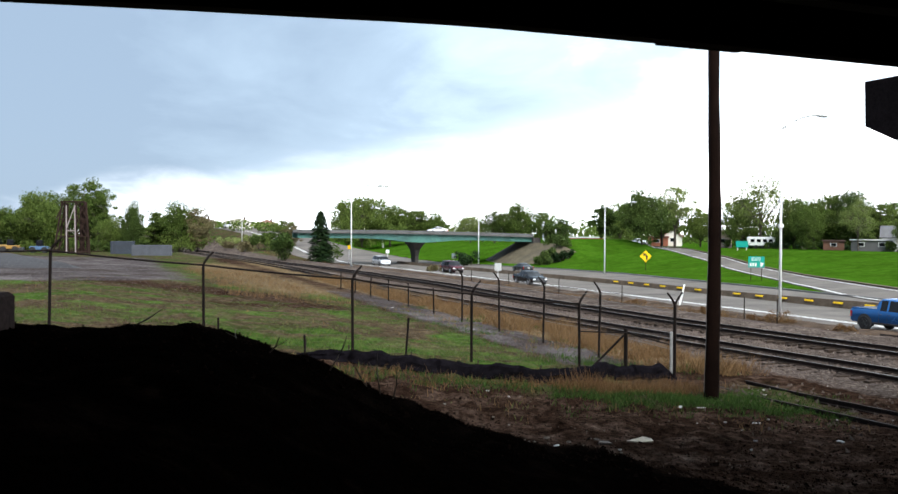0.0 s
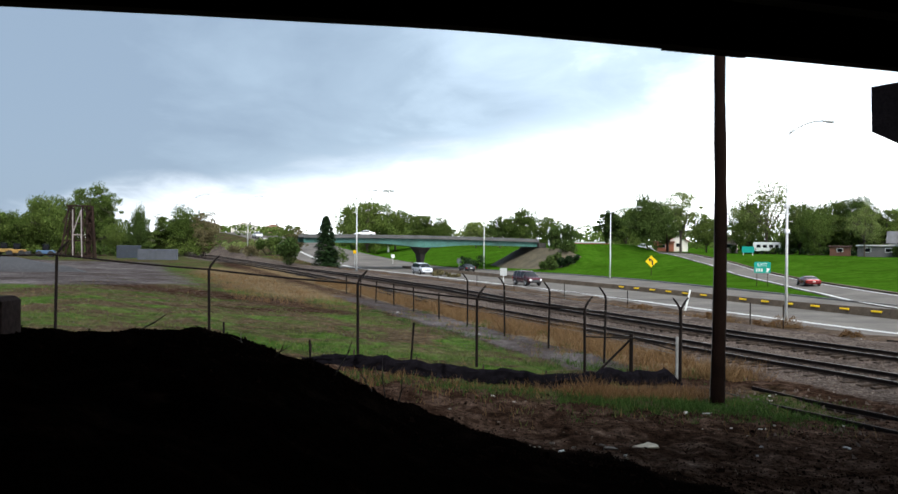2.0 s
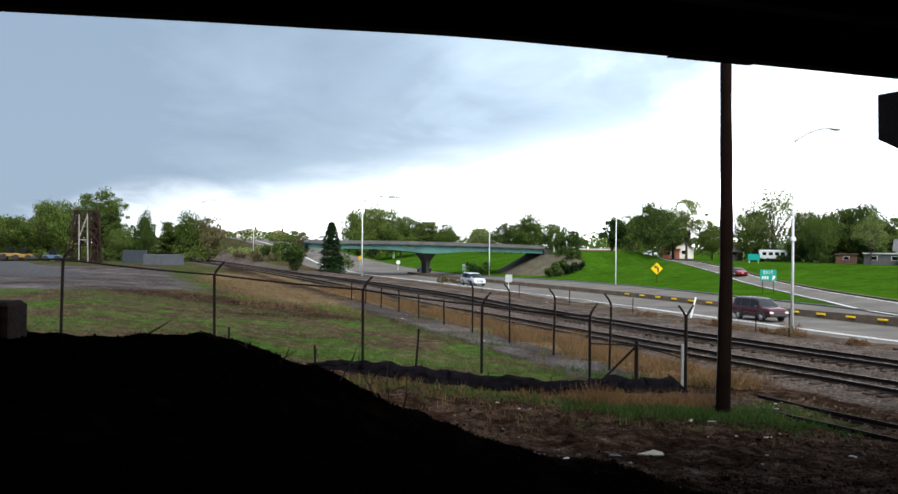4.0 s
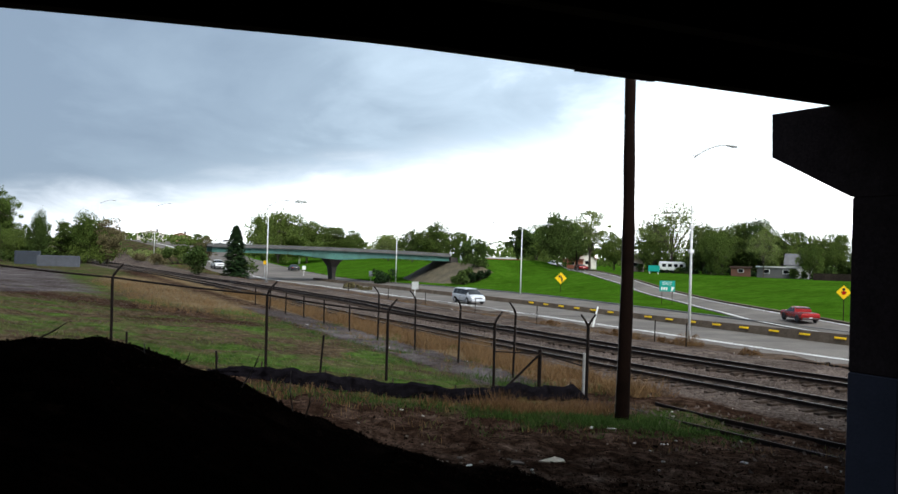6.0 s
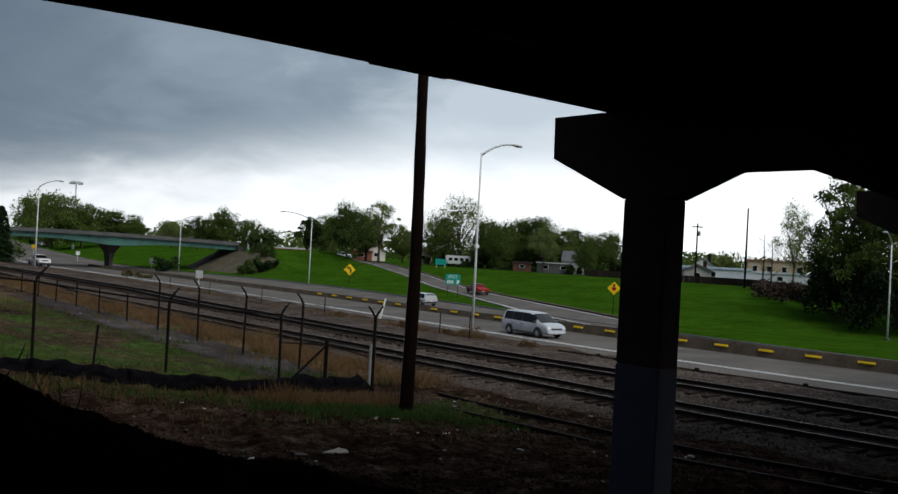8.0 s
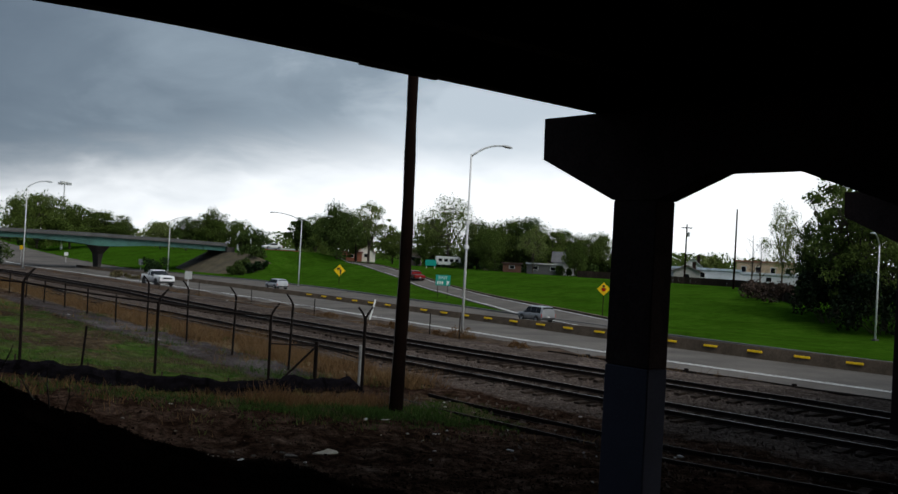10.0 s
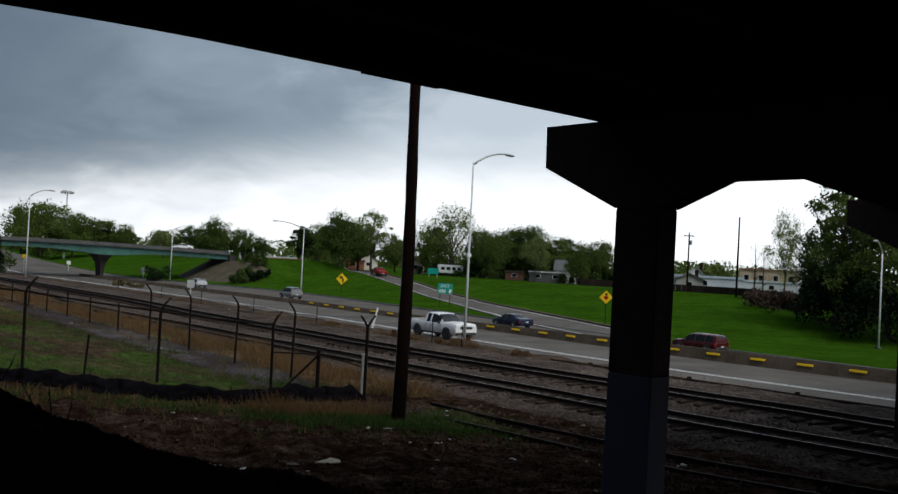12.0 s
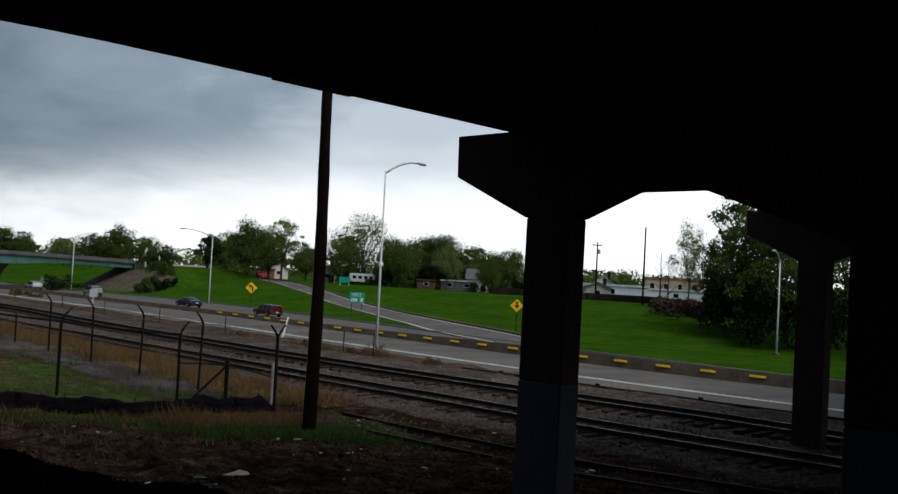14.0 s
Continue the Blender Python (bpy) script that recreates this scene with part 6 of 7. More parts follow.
    tagged(new("far_woods", mesh_of("far_woods", v, f, M["leaf"])), "distant belt of spring-green woods on the horizon", "woods", kind="stuff")


# ---- buildings and yard --------------------------------------------------


def house(x, y, turn, w, d, h, roof, wall, rcol, label, gable=True, name="house"):
    z = H(x, y)
    o = thing(name, label, "house", (x, y, z), turn)
    wm = material(name + "_wall", wall, .85, var=.12, scale=.8)
    rm = material(name + "_roof", rcol, .9, var=.25, scale=1.2)
    s = Shape()
    if gable:
        s.add([(-w / 2, -d / 2, -.5), (w / 2, -d / 2, -.5), (w / 2, -d / 2, h), (0, -d / 2, h + roof), (-w / 2, -d / 2, h), (-w / 2, d / 2, -.5), (w / 2, d / 2, -.5), (w / 2, d / 2, h), (0, d / 2, h + roof), (-w / 2, d / 2, h)],
              [(0, 1, 2, 3, 4), (9, 8, 7, 6, 5), (0, 4, 9, 5), (1, 6, 7, 2), (2, 7, 8, 3), (3, 8, 9, 4)])
    else:
        s.box(-w / 2, w / 2, -d / 2, d / 2, -.5, h)
    part("wall", s, wm, o)
    s = Shape()
    if gable:
        e = .35
        sl = math.hypot(w / 2, roof)
        for sg in (-1, 1):
            a = math.atan2(roof, w / 2)
            m = Matrix.Translation((0, 0, h + roof + .06)) @ Matrix.Rotation(sg * a, 4, "Y")
            s.box(0 if sg > 0 else -sl - e, sl + e if sg > 0 else 0, -d / 2 - e, d / 2 + e, -.06, .08, m)
    else:
        s.box(-w / 2 - .2, w / 2 + .2, -d / 2 - .2, d / 2 + .2, h, h + roof)
    part("roof", s, rm, o)
    if gable:
        part("chimney", Shape().box(w * .18, w * .18 + .6, -.3, .3, h, h + roof + .7, bevel=.03), M["trestle"], o)
    n = 1 if name == "workshop" else max(1, int(w / 2.4))
    for k in range(n):
        cx = -w / 2 + (k + .5) * w / n
        win = part("window", Shape().box(cx - .5, cx + .5, -d / 2 - .03, -d / 2 + .02, h * .42, h * .82), M["sign_white"], o, "white window frame")
        part("pane", Shape().box(cx - .42, cx + .42, -d / 2 - .045, -d / 2 - .034, h * .45, h * .79), M["glass"], win)
    return o


def build_town():
    house(73.6, 152.0, 62, 5.0, 4.0, 2.3, 1.7, (.60, .60, .58), (.12, .12, .125), "small white gabled house with a grey roof")
    house(69.0, 150.5, -28, 6.0, 3.0, 1.7, .2, (.10, .10, .10), (.70, .70, .69), "open dark carport with a pale flat roof", gable=False, name="carport")
    house(57.0, 190.0, -18, 3.2, 7, 2.2, 1.3, (.55, .36, .33), (.2, .18, .17), "little pinkish gabled house behind the lawn")
    house(52.0, 211.0, -15, 4.0, 7, 2.2, 1.6, (.75, .72, .66), (.25, .09, .06), "white gabled house with red trim among trees")
    house(48.2, 209.0, -15, 4.5, 5, 1.8, .4, (.38, .13, .08), (.2, .08, .06), "low red brick outbuilding", gable=False, name="shed")
    house(37.0, 240.0, -8, 8.5, 8, 1.6, .35, (.45, .07, .05), (.6, .58, .55), "long low red-walled shop on the horizon", gable=False, name="shop")
    house(66.0, 158.0, -24, 3.2, 3, 1.5, .2, (.15, .07, .045), (.1, .06, .05), "small brown brick shed by the lawn", gable=False, name="shed")
    house(92.5, 138.0, -34, 12.0, 9, 2.3, .35, (.58, .62, .68), (.50, .60, .70), "long low building with a blue metal roof", gable=False, name="workshop")
    house(102.0, 133.0, -36, 9.0, 8, 2.0, .3, (.60, .62, .65), (.58, .62, .68), "long low pale shed with a light roof", gable=False, name="workshop")
    house(116.0, 152.0, -38, 10.5, 8, 4.2, .3, (.55, .41, .28), (.30, .14, .09), "buff two-storey brick building with a flat brown roof", gable=False, name="block")
    house(86.6, 133.5, -34, 4.2, 5, 1.9, .9, (.42, .40, .37), (.13, .11, .10), "grey shed with a dark pitched roof behind the fence", name="shed")
    house(105.0, 160.0, -34, 4.0, 5, 2.6, 1.8, (.74, .74, .72), (.4, .4, .4), "white gabled house far behind the sheds")
    house(128.0, 150.0, -40, 8.0, 8, 3.2, 1.4, (.60, .40, .28), (.35, .16, .1), "brown gabled house far behind the sheds")
    for x, y, w, c, lab in ((-70, 330, 9, (.70, .66, .58), "pale house far off on the rise"), (-61, 334, 7, (.45, .25, .18), "brown house far off on the rise"), (-82, 330, 7, (.6, .55, .5), "grey house far off on the rise"), (-50, 330, 9, (.7, .7, .68), "long white house far off on the rise")):
        house(x, y, 12, w, 7, 2.2, 1.2, c, (.35, .22, .17), lab)
    # travel trailer and parked pickup by the lawn
    o = thing("travel_trailer", "white travel trailer parked behind the lawn", "trailer", (59.6, 175.2, H(59.6, 175.2)), -18)
    part("body", Shape().box(-2.5, 2.5, -1.1, 1.1, .5, 2.2, bevel=.15), M["sign_white"], o)
    for k in (-1.5, -.4, .7, 1.7):
        part("window", Shape().box(k - .35, k + .35, -1.13, -1.09, 1.2, 1.75), M["glass"], o)
    for k in (-.9, .4):
        part("wheel", Shape().tube([(k, -1.0, .35), (k, -.8, .35)], .35, 12), M["tyre"], o)
    # board fence in front of the sheds
    fen = thing("board_fence", "dark weathered board fence along the top of the lawn", "fence")
    bm = Shape().box(-.46, .46, -.02, .02, 0, 1.15, bevel=.008).mesh("board", M["tie"])
    pts = smooth_line([(70, 139, 0), (78, 128, 0), (83.0, 117, 0), (81, 104, 0), (74, 94, 0), (70.5, 86, 0)], .9)
    for p, q in zip(pts, pts[1:]):
        b = part("board", bm, None, fen)
        b.matrix_basis = pose(p.x, p.y, H(p.x, p.y) - .1, 0, 0, math.degrees(math.atan2(q.y - p.y, q.x - p.x)))
    # power poles and a bare tree
    for x, y, h, arm in ((81.3, 126.0, 9.1, 1), (79.5, 111, 11.0, 0), (44.5, 190, 7.0, 1)):
        o = thing("power_pole", "thin wooden power pole with crossarm" if arm else "thin bare wooden power pole", "power pole", (x, y, H(x, y)), -30)
        part("shaft", Shape().tube([(0, 0, -.3), (0, 0, h)], [.16, .1], 8), M["pole"], o)
        if arm:
            part("crossarm", Shape().box(-.8, .8, -.06, .06, h - .6, h - .45), M["pole"], o)
            part("transformer", Shape().tube([(.3, -.2, h - 1.9), (.3, -.2, h - 1.2)], .2, 8), M["sign_back"], o)
    for k, (x, y, h) in enumerate(((80.5, 108.5, 7.5), (84.5, 112, 7.0))):
        rnd = random.Random(31 + k)
        s = Shape()
        s.tube([(0, 0, -.3), (.1, 0, h * .5), (0, 0, h)], [.14, .08, .02], 6)
        for _ in range(26):
            z = h * rnd.uniform(.2, .9)
            a, q = rnd.uniform(0, math.tau), rnd.uniform(.5, 1.6)
            e = Vector((math.cos(a) * q, math.sin(a) * q, z + q * rnd.uniform(.5, 1.3)))
            s.tube([(0.05, 0, z), e], [.035, .008], 4)
            s.tube([e * .6 + Vector((0, 0, z * .4)), e + Vector((rnd.uniform(-.6, .6), rnd.uniform(-.6, .6), .5))], [.015, .006], 3)
        o = thing("bare_tree", "slender leafless tree by the board fence", "tree", (x, y, H(x, y)))
        part("trunk", s, M["bark"], o)
    # yard on the west: trestle towers, containers, gravel heap, loaders
    x, y, hh = -74.0, 191.0, 10.4
    o = thing("trestle_tower", "rusty timber and steel trestle tower with pale braces", "tower", (x, y, H(x, y)), 21)
    for bx, tx, dy in ((-3.4, -1.7, 0), (-2.5, -1.2, 1.2), (1.0, .8, .4), (3.4, 2.7, 0), (3.0, 2.4, 1.3), (1.9, 1.6, .9)):
        part("leg", Shape().bar((bx, dy, -.3), (tx, dy, hh), .36), M["trestle"], o)
    for z, w in ((hh, 2.5), (hh * .66, 2.8), (hh * .33, 3.05), (.3, 3.3)):
        part("beam", Shape().box(-w + .3, w, .18, .42, z - .16, z + .16, bevel=.02), M["trestle"], o)
    for j in range(3):
        z0, z1 = hh * j / 3, hh * (j + 1) / 3
        part("brace", Shape().bar((.9, .5, z0), (2.9, .5, z1), .24), M["trestle"], o)
        part("brace", Shape().bar((3.0, .7, z0), (.9, .7, z1), .24), M["trestle"], o)
        part("brace", Shape().bar((-2.9, .9, z0), (-1.3, .9, z1), .24), M["trestle"], o)
    part("back_panel", Shape().box(-1.35, -.55, 1.3, 1.36, 0, hh * .97), M["trestle"], o, "dark rusty sheet")
    part("back_panel", Shape().box(1.5, 2.5, 1.5, 1.56, 0, hh * .93), M["trestle"], o)
    for bx, tx in ((-.95, -1.0), (.75, .55)):
        part("pale_leg", Shape().bar((bx, -.3, -.2), (tx, -.3, hh * .93), .24), M["trestle_light"], o, "pale weathered leg")
    part("pale_brace", Shape().bar((-.9, -.34, hh * .50), (.5, -.34, hh * .90), .20), M["trestle_light"], o, "pale weathered brace")
    part("pale_brace", Shape().bar((-.95, -.34, hh * .44), (.65, -.34, hh * .44), .20), M["trestle_light"], o)
    for x, y, w, h, c, lab in ((-64.9, 194.5, 4.6, 2.6, (.020, .027, .040), "dark blue steel container standing in the yard"), (-55.1, 181.8, 7.3, 2.0, (.058, .064, .078), "pale blue-grey steel container beside the tracks")):
        o = thing("yard_box", lab, "container", (x, y, H(x, y)), 12)
        mm = material("yard_box_paint", c, .7, var=.25, scale=.8)
        part("body", Shape().box(-w / 2, w / 2, -1.1, 1.1, -.1, h, bevel=.05), mm, o)
        for q in range(int(w / .8)):
            part("rib", Shape().box(-w / 2 + .3 + q * .8, -w / 2 + .42 + q * .8, -1.15, -1.1, .05, h - .1), mm, o)
    hp = Shape()
    rnd = random.Random(6)
    n = 26
    rings = []
    for k, (q, z) in enumerate(((1.0, -.3), (.8, .4), (.55, .85), (.3, 1.2), (.08, 1.35))):
        rings.append([(math.cos(j * math.tau / n) * 8.5 * q * (1 + .12 * math.sin(j * 1.7 + k)), math.sin(j * math.tau / n) * 6 * q * (1 + .1 * math.cos(j * 2.3 + k)), z + rnd.uniform(-.06, .06)) for j in range(n)])
    o = solid("gravel_mound", hp.loft(rings), material("gravel", (.032, .031, .034), .95, var=.3, scale=.7, bump=.8), "grey gravel heap in the yard", "gravel heap", smooth=True)
    o.matrix_basis = pose(-40.5, 84, H(-40.5, 84))
    for x, y, c, lab in ((-84.5, 187.0, (.30, .16, .03), "yellow wheel loader parked in the yard"), (-79.6, 189.0, (.06, .12, .22), "blue machine parked in the yard"), (-88.4, 190.0, (.28, .17, .04), "yellow machine parked in the yard")):
        o = thing("loader", lab, "machine", (x, y, H(x, y)), 10)
        mm = material("loader_paint", c, .5, var=.2, scale=1.5)
        part("chassis", Shape().box(-1.7, 1.7, -.8, .8, .6, 1.3, bevel=.08), mm, o)
        part("cab", Shape().box(-.5, .7, -.65, .65, 1.3, 2.5, bevel=.06), M["glass"], o, "glazed cab")
        part("bucket", Shape().box(1.7, 2.5, -1.0, 1.0, .2, .9, bevel=.1), M["trim"], o)
        for wx in (-1.1, 1.1):
            for sg in (-1, 1):
                part("wheel", Shape().tube([(wx, sg * .95, .6), (wx, sg * .65, .6)], .6, 14), M["tyre"], o)
    # block at the head of the bank, and the rail beyond it
    o = thing("concrete_block", "dark concrete block at the head of the bank", "block", (-4.42, 9.35, 4.2), 0)
    part("body", Shape().box(-1.6, .10, -.15, .35, -.6, .60, bevel=.04), M["pier"], o)


# ---- grass, clods and sticks ---------------------------------------------


def blades(name, label, spots, mat, lo, hi, width):
    rnd = random.Random(len(spots))
    v, f = [], []
    zs = height(np.array([q[0] for q in spots]), np.array([q[1] for q in spots])).tolist()
    for (x, y, dens, sc), z in zip(spots, zs):
        for _ in range(dens):
            a = rnd.uniform(0, math.tau)
            bx, by = x + rnd.gauss(0, .12), y + rnd.gauss(0, .12)
            h = rnd.uniform(lo, hi) * sc
            lean = h * rnd.uniform(.1, 1.1)
            dx, dy = math.cos(a), math.sin(a)
            k = len(v)
            w = width * rnd.uniform(.6, 1.3)
            b = rnd.uniform(0, math.tau)
            v += [(bx - math.cos(b) * w, by - math.sin(b) * w, z - .02), (bx + math.cos(b) * w, by + math.sin(b) * w, z - .02), (bx + dx * lean, by + dy * lean, z + h)]
            f.append((k, k + 1, k + 2))
    return tagged(new(name, mesh_of(name, v, f, M[mat])), label, "grass", kind="stuff")


def build_grass():
    rnd = random.Random(14)
    green, straw, weed, tuft = [], [], [], []
    for _ in range(9000):
        y = 25.5 + 38 * rnd.random() ** 1.6
        x = rnd.uniform(-24, 9)
        d = -(.95 * (x - 7.2) + .31 * (y - 28.6))
        n = noise.noise((x * .22, y * .22, 1)) + .5 * noise.noise((x * .7, y * .7, 4))
        bare = math.exp(-((y - 49 + .4 * x) / 4.5) ** 2) + .8 * math.exp(-((y - 36 + .25 * x) / 1.6) ** 2)
        if d > 3.0 and n > .08 + bare * .6:
            green.append((x, y, 4, rnd.uniform(.4, 1)))
        elif d > 2 and rnd.random() < .07:
            straw.append((x, y, 3, .4))
    # weeds in clumps before the netting and round the pole
    for cx, cy, r, n in ((-1.9, 23.6, .55, 60), (-.2, 23.6, .5, 40), (.6, 22.9, .45, 34), (1.6, 22.5, .5, 40), (4.6, 22.6, .7, 110), (5.4, 22.6, .7, 130), (6.2, 23.2, .6, 120), (6.9, 23.7, .6, 130),
                         (7.6, 24.2, .5, 80), (8.4, 24.4, .5, 70), (9.4, 24.9, .6, 50), (5.2, 29.6, .5, 60), (6.0, 30.2, .4, 40), (3.2, 23.0, .4, 30), (8.9, 23.2, .4, 24)):
        for _ in range(n):
            weed.append((cx + rnd.gauss(0, r * 1.1), cy + rnd.gauss(0, r * .6), 6, rnd.uniform(.3, .9)))
    for cx, cy, r, n in ((3.3, 23.5, .25, 60), (3.9, 23.4, .3, 90), (4.4, 23.7, .3, 90), (5.0, 24.6, .35, 90), (5.6, 25.4, .3, 60), (-1.3, 23.7, .3, 40), (1.1, 23.2, .3, 30), (2.3, 23.3, .3, 40), (6.6, 26.6, .4, 50), (7.0, 26.0, .3, 40)):
        for _ in range(n):
            tuft.append((cx + rnd.gauss(0, r * 1.5), cy + rnd.gauss(0, r * .7), 3, rnd.uniform(.25, .9)))
    for _ in range(520):
        x = rnd.uniform(2.9, 6.9)
        y = 23.2 + .42 * (x - 3.2) + rnd.gauss(0, .42) + (.5 if x > 5.8 else 0)
        k = noise.noise((x * 1.4, y * 1.4, 17))
        if k > -.15:
            tuft.append((x, y, 6, .5 + 1.6 * max(0, k) + rnd.uniform(0, .5)))
    for _ in range(1100):
        x = rnd.uniform(2.6, 9.6)
        y = 21.6 + .12 * (x - 3) + rnd.gauss(.3, .62)
        if noise.noise((x * 1.1, y * 1.1, 8)) > -.18:
            weed.append((x, y, 6, rnd.uniform(.35, 1.2)))
    for _ in range(420):
        x = rnd.uniform(-2.6, 3.2)
        y = 22.7 + rnd.gauss(0, .5)
        if noise.noise((x * 1.3, y * 1.3, 2)) > .02:
            (weed if rnd.random() < .65 else tuft).append((x, y, 5, rnd.uniform(.5, 1.1)))
    for _ in range(700):
        y = 29 + 26 * rnd.random() ** 1.3
        x = 7.2 - (y - 28.6) * .326 - 1.6 + rnd.gauss(0, .8)
        if noise.noise((x * .9, y * .6, 11)) > .12:
            (green if rnd.random() < .6 else straw).append((x, y, 5, .7))
    for _ in range(420):
        x, y = rnd.uniform(-2, 12), rnd.uniform(19, 24.2)
        if noise.noise((x * .5, y * .5, 3)) > .1:
            (green if rnd.random() < .5 else straw).append((x, y, 3, .5))
    for _ in range(4200):
        t = rnd.random() ** 1.4
        y = 29 + t * 62
        x = 7.2 - (y - 28.6) * .326 + rnd.uniform(.5, 3.4)
        k = noise.noise((x * .8, y * .4, 31)) - .5 * float(1 - ramp01(y, 30, 37))
        if k > -.12:
            straw.append((x, y, 11, .55 + 1.5 * max(0, k) + rnd.uniform(0, .5)))
    for _ in range(700):
        y = 50 + 55 * rnd.random()
        x = 7.2 - (y - 28.6) * .326 - rnd.uniform(4, 11)
        straw.append((x, y, 6, 1.1))
    # rust-brown clumps and green weeds through the dry strip and along the grey path
    for _ in range(75):
        cy = 30 + 34 * rnd.random() ** 1.2
        cx = 7.2 - (cy - 28.6) * .326 + rnd.uniform(.3, 3.6)
        r, tall = rnd.uniform(.2, .55), rnd.uniform(.9, 1.9)
        for _ in range(rnd.randrange(14, 38)):
            tuft.append((cx + rnd.gauss(0, r), cy + rnd.gauss(0, r * 1.3), 4, tall * rnd.uniform(.6, 1.2)))
    for _ in range(46):
        cy = 29.5 + 26 * rnd.random() ** 1.3
        cx = 7.2 - (cy - 28.6) * .326 + rnd.choice((rnd.uniform(-4.2, -1.6), rnd.uniform(.2, 3.2)))
        r = rnd.uniform(.2, .6)
        for _ in range(rnd.randrange(8, 30)):
            weed.append((cx + rnd.gauss(0, r), cy + rnd.gauss(0, r * 1.3), 5, rnd.uniform(.4, 1.2)))
    for _ in range(60):
        weed.append((5.0 + rnd.gauss(0, .4), 30.0 + rnd.gauss(0, .5), 6, rnd.uniform(.8, 1.7)))
    for cx, cy, n in ((20.6, 56.4, 120), (8.5, 29.5, 90), (18.0, 60, 60)):
        for _ in range(n):
            straw.append((cx + rnd.gauss(0, .45), cy + rnd.gauss(0, .35), 6, 1.7))
    for _ in range(260):
        p = rnd.choice(LANE[34:90])
        cx, cy, n = p.x - rnd.uniform(4.3, 12), p.y + rnd.uniform(-2, 2), rnd.randrange(3, 12)
        for _ in range(n):
            straw.append((cx + rnd.gauss(0, .35), cy + rnd.gauss(0, .3), 4, rnd.uniform(.4, 1.0)))
    blades("field_grass", "patchy short green field grass", green, "blade", .08, .26, .012)
    blades("weed_patch", "bright green weeds round the foot of the pole and netting", weed, "weed", .05, .22, .012)
    blades("dry_tuft", "rust-brown dead grass tufts before the black netting", tuft, "tuft", .12, .38, .010)
    blades("dry_grass", "tall dry straw-coloured grass along the fence", straw, "straw", .18, .5, .009)
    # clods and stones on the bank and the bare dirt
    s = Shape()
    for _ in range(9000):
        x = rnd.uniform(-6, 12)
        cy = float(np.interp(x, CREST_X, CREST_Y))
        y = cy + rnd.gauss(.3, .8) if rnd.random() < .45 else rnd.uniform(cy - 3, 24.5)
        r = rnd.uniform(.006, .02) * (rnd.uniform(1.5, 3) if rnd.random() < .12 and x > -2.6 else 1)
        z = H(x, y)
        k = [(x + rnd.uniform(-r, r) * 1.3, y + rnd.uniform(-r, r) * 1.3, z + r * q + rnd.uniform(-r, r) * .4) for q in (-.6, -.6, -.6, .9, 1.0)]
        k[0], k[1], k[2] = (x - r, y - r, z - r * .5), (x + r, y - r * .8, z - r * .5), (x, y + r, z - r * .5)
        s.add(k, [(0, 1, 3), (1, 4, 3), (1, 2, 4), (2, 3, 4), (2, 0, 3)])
    for _ in range(6000):
        x, y = rnd.uniform(0, 16), rnd.uniform(14, 26)
        r = rnd.uniform(.01, .03)
        z = H(x, y)
        s.add([(x - r, y - r, z - r * .4), (x + r, y - r * .7, z - r * .4), (x + rnd.uniform(-r, r), y + r, z - r * .4), (x, y, z + r * .9)], [(0, 1, 3), (1, 2, 3), (2, 0, 3)])
    t = Shape()
    for _ in range(1000):
        x, y = rnd.uniform(1.5, 16), rnd.uniform(14, 26)
        if noise.noise((x * .8, y * .8, 20)) < .1:
            continue
        r = rnd.uniform(.006, .02) * (1.8 if rnd.random() < .08 else 1)
        z = H(x, y) + .01
        t.add([(x - r, y - r * .5, z - r), (x + r * .9, y - r, z - r), (x + rnd.uniform(-r, r), y + r, z - r), (x + rnd.uniform(-r, r) * .5, y, z + r * .7)], [(0, 1, 3), (1, 2, 3), (2, 0, 3)])
    solid("scattered_pebbles", t, M["rubble"], "pale pebbles and crumbs scattered over the bare dirt", "pebbles", kind="stuff")
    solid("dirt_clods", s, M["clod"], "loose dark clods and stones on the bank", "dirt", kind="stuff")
    for x, y, ln, tilt, turn in ((-2.0, 10.95, .5, 62, 30), (-2.3, 10.9, .35, 70, 200), (-3.4, 10.4, .4, 65, 120), (-1.35, 11.6, .5, 30, 80), (-.75, 12.1, .55, 18, 200), (-.6, 12.2, .45, 25, 20), (-.9, 12.1, .4, 35, 300)):
        o = thing("stick", "thin dark weed stem sticking up from the bank", "stick", (x, y, H(x, y) - .03), turn)
        o.rotation_euler = (radians(tilt), 0, radians(turn))
        part("stem", Shape().tube([(0, 0, 0), (.02, 0, ln * .6), (0, .03, ln)], [.01, .008, .004], 5), M["bark"], o)
        part("twig", Shape().tube([(.015, 0, ln * .5), (.12, .02, ln * .8)], [.006, .003], 4), M["bark"], o)


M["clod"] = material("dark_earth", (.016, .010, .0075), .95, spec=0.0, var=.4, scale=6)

# ---- assembly ------------------------------------------------------------
build_ground()
build_road()
build_ramp()
build_overhead_bridge()
OVER_A, OVER_B, OVER_D, OVER_N, over_top = build_road_bridge()
build_fence()
build_pole()
build_lamps()
build_signs()
plant()
build_town()
build_litter()
build_grass()


def sized(car, sx, sy, sz):
    """Draws a vehicle's parts in together, so that its size looks right from the camera."""
    for c in car.children:
        c.matrix_basis = Matrix.Diagonal((sx, sy, sz, 1)) @ c.matrix_basis
    return car


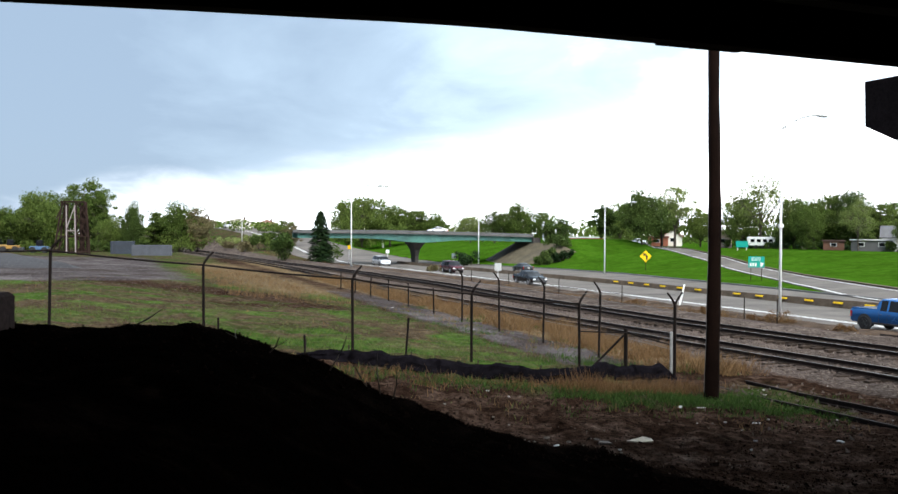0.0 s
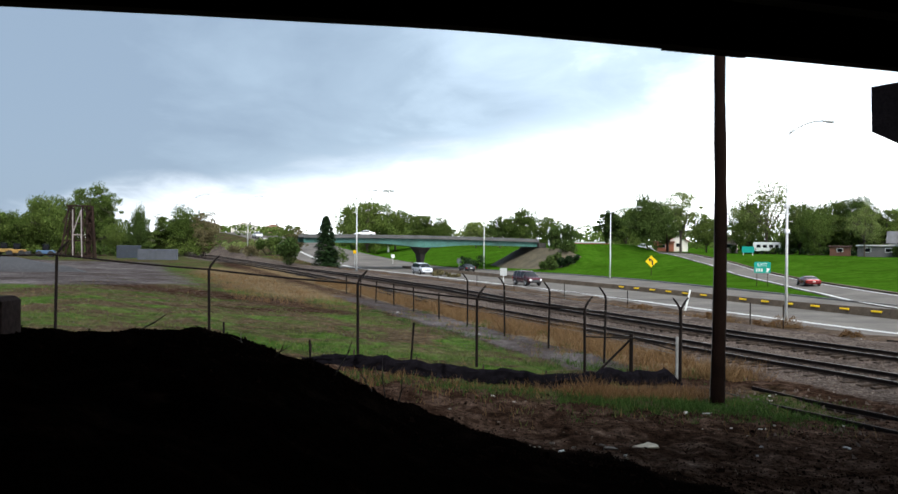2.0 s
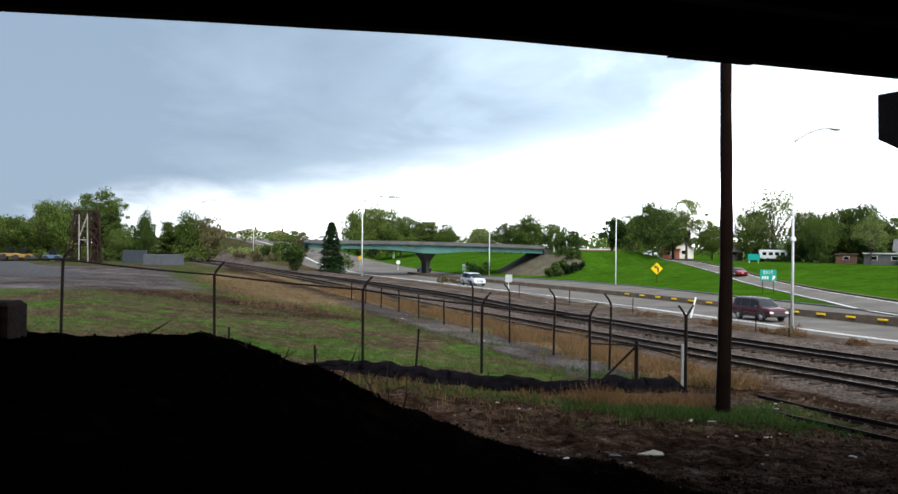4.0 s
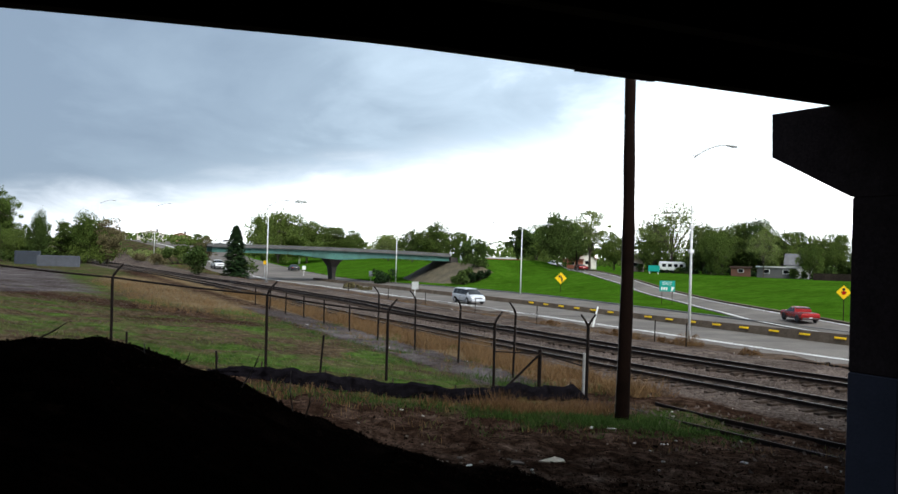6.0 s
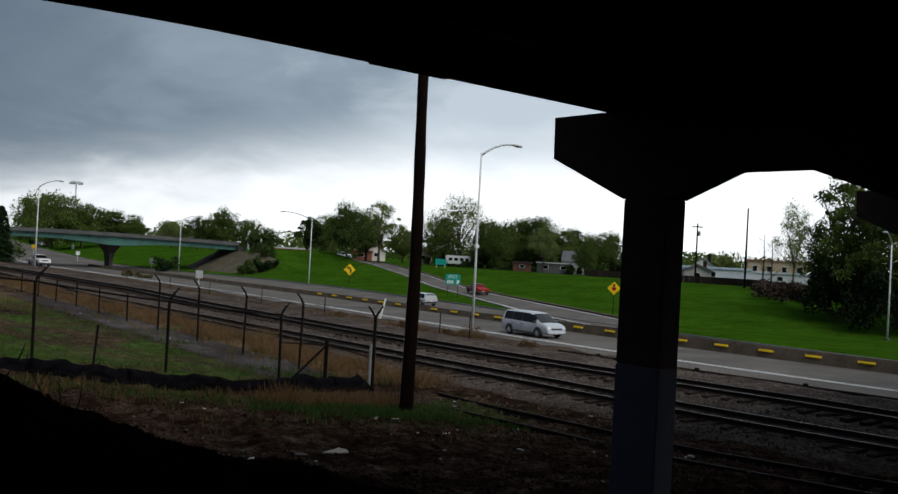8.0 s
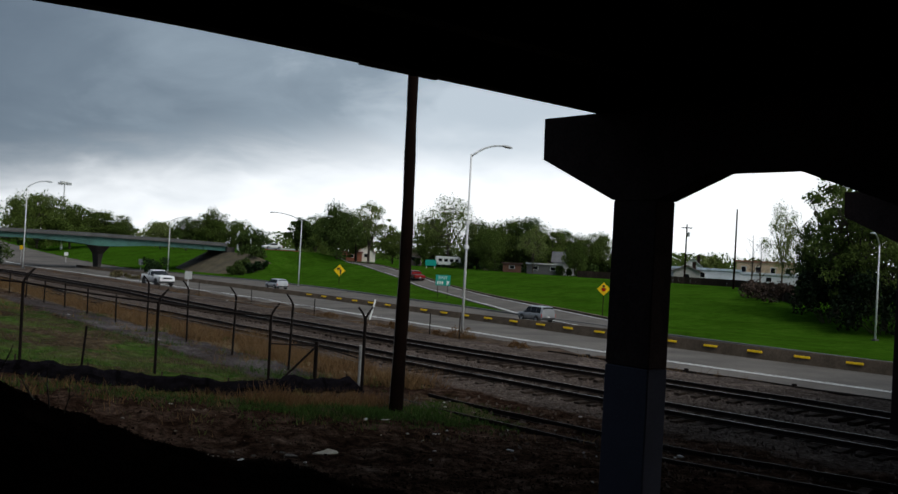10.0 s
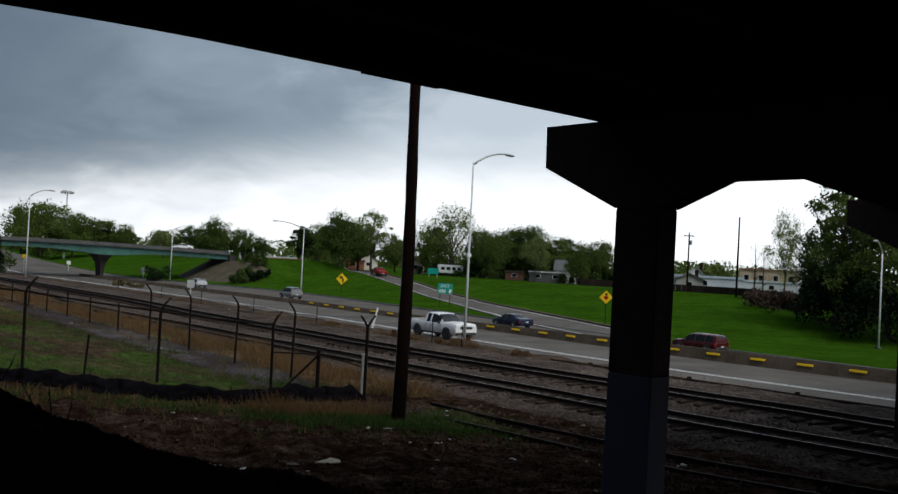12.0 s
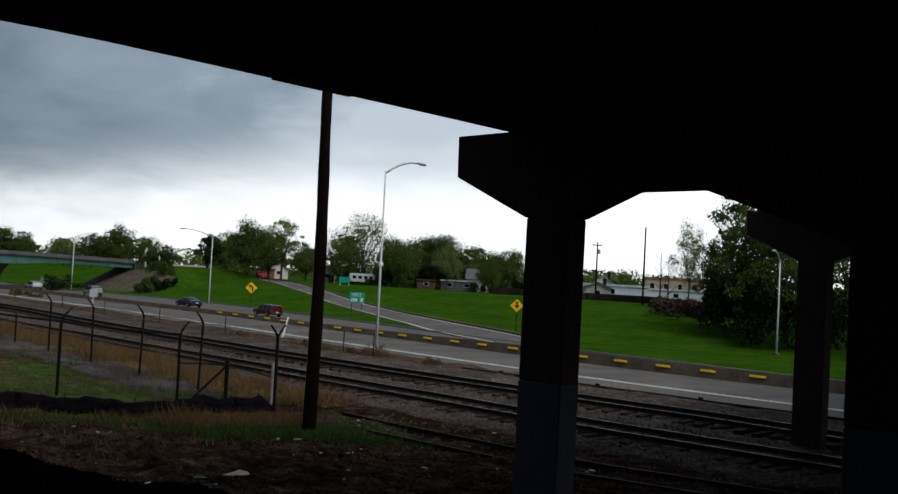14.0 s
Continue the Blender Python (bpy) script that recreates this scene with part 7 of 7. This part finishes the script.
TRAFFIC = [  # vehicle, lane offset, (seconds, metres along the road)
    (vehicle("pickup", "pickup_truck", "blue pickup truck with an open bed on the road", (.02, .12, .34), "truck"), -1.9, [(0, 124.5), (.3, 116.5)]),
    (vehicle("crew", "sport_truck", "black four-door sport truck on the road", (.006, .007, .009), "truck", 0.0), -1.9, [(0, 177), (.3, 168.2), (.6, 160), (.9, 150.5), (1.2, 141.8), (1.5, 132.9), (1.8, 124.9)]),
    (vehicle("suv", "station_wagon", "dark maroon sport utility car on the road", (.075, .014, .020)), 1.8, [(0, 209.5), (.6, 204.6), (1.2, 197.7), (1.8, 189.8), (2.4, 181), (3, 170.7), (3.2, 167), (5.2, 108)]),
    (sized(vehicle("van", "minivan", "silver minivan with dark windows on the road", (.52, .54, .57), metal=.15), .98, 1.0, .98), 1.8, [(0, 242), (1.5, 228.6), (3, 216.2), (5.3, 192.1), (6.5, 169.8), (7, 158.6), (7.5, 146), (8, 132.5), (8.7, 114.1)]),
    (vehicle("pickup", "pickup_truck", "white extended-cab pickup truck on the road", (.88, .88, .88), "truck", 0.0), -1.9, [(6.5, 275.5), (7.5, 257), (8.3, 239), (10.8, 173.2), (11, 167), (11.5, 151.5), (12, 137.5), (12.5, 124.8), (13, 112.2), (13.2, 107.2)]),
    (sized(vehicle("suv", "station_wagon", "pale silver hatchback on the far lanes", (.66, .68, .70)), .70, .92, .76), 13.4, [(6.3, 128.1), (6.7, 137), (7, 143.5), (7.5, 153.6), (7.9, 161.7), (8.3, 169), (8.7, 175.7), (10.8, 203), (12.5, 222.7), (13.5, 234.5)]),
    (sized(vehicle("sedan", "sedan_car", "dark blue sedan on the far lanes", (.012, .022, .055)), .86, .98, .88), 13.4, [(10.8, 114.2), (11.2, 125), (11.6, 137), (12, 147.6), (12.5, 160.2), (13.5, 181.8), (14, 192)]),
    (sized(vehicle("suv", "off_road_car", "white and black off-road car on the far lanes", (.34, .35, .36)), .68, .93, .86), 13.4, [(8.7, 104), (10.8, 168.5), (11, 172.1), (12.5, 198.3), (13.5, 212.4)]),
    (sized(vehicle("suv", "station_wagon", "dark red sport utility car on the far lanes", (.085, .007, .009)), .82, .93, .78), 13.4, [(11.6, 115.2), (12, 126), (12.5, 139.4), (13, 151.2), (13.5, 162.8), (14, 174.7)]),
    (sized(vehicle("sedan", "sedan_car", "dark grey sedan on the far lanes", (.04, .042, .045)), .85, .97, .9), 13.4, [(0, 210.5), (1.5, 228)]),
]
RAMP_TRAFFIC = [
    (sized(vehicle("sedan", "sedan_car", "red sedan climbing the exit ramp", (.16, .010, .010)), .88, .95, .75), [(.6, 71.3), (1.5, 85.1), (2.1, 95), (2.7, 104), (3, 108.5)]),
    (sized(vehicle("pickup", "pickup_truck", "bright red small pickup climbing the exit ramp", (.30, .010, .010), "truck"), .82, .88, .70), [(5.9, 66), (6.2, 70.6), (6.5, 75), (7, 83), (7.5, 91.3), (8, 100.3), (8.5, 108.5), (11, 134), (12.5, 147.6)]),
]
OVER_TRAFFIC = [
    (sized(vehicle("sedan", "sedan_car", "white sedan crossing the overpass", (.78, .79, .80), metal=0.0), .78, .9, .86), [(0, 25.5), (1.5, 14.7)]),
    (sized(vehicle("sedan", "sedan_car", "white sedan following over the overpass", (.80, .80, .80), metal=0.0), .78, .9, .86), [(11, 44.0), (12.5, 30.8), (13.5, 22.4)]),
]
build_tracks()


def along(line, s):
    """The point and heading s metres along a line, carried straight on past its ends."""
    d = 0.0
    for i in range(len(line) - 1):
        seg = (line[i + 1] - line[i])
        n = seg.length
        if s < d + n or i == len(line) - 2:
            if s < 0:
                return line[0] + (line[1] - line[0]).normalized() * s, line[1] - line[0]
            return line[i] + seg.normalized() * (s - d), seg
        d += n


def at_time(keys, t):
    """Metres along the way at t: between the keys, and at the end speeds beyond them."""
    if len(keys) > 1 and t < keys[0][0]:
        (a, p), (b, q) = keys[:2]
        return p + (q - p) / (b - a) * (t - a)
    for (a, p), (b, q) in zip(keys, keys[1:]):
        if t <= b or (b, q) == keys[-1]:
            return p + (q - p) / (b - a) * (t - a)


STEPS = [k * .5 for k in range(29)]


def motions():
    for car, off, keys in TRAFFIC:
        away = keys[-1][1] > keys[0][1]
        rows = []
        for t in STEPS:
            p, d = along(LANE, at_time(keys, t))
            n = Vector((d.y, -d.x, 0)).normalized()
            d = d if away else -d
            q = p + n * off
            rows.append((t, pose(q.x, q.y, max(0.0, float(rise(q.y))) + .005, 0, 0, math.degrees(math.atan2(d.y, d.x)))))
        walk(car, rows)
    l = smooth_line([((a[0] + b[0]) / 2, (a[1] + b[1]) / 2, 0) for a, b in zip(RAMP_L, RAMP_R)], 2.0)
    l = [Vector((62, 20, 0)), Vector((52.5, 40, 0))] + l
    for car, keys in RAMP_TRAFFIC:
        rows = []
        for t in STEPS:
            p, d = along(l, at_time(keys, t))
            p2 = p + d.normalized() * 2
            z = H(p.x, p.y) + .12 if p.y > 60 else max(H(p.x, p.y), 0) + .05
            z2 = H(p2.x, p2.y) + .12 if p.y > 60 else z
            rows.append((t, pose(p.x, p.y, z, 0, -math.degrees(math.atan2(z2 - z, 2)), math.degrees(math.atan2(d.y, d.x)))))
        walk(car, rows)
    span = (OVER_B - OVER_A).length
    for car, keys in OVER_TRAFFIC:
        rows = []
        for t in STEPS:
            s = min(span + 22.3, max(2.6, at_time(keys, t)))      # held at either end, where foliage hides it from the camera
            p = OVER_A + OVER_D * s + OVER_N * 2.6
            rows.append((t, pose(p.x, p.y, over_top(min(1, s / span)) - .45 + (H(p.x, p.y) + .48 - over_top(1.0)) * float(ramp01(s, span, span + 14)), 0, 0, math.degrees(math.atan2(-OVER_D.y, -OVER_D.x)))))
        walk(car, rows)


motions()
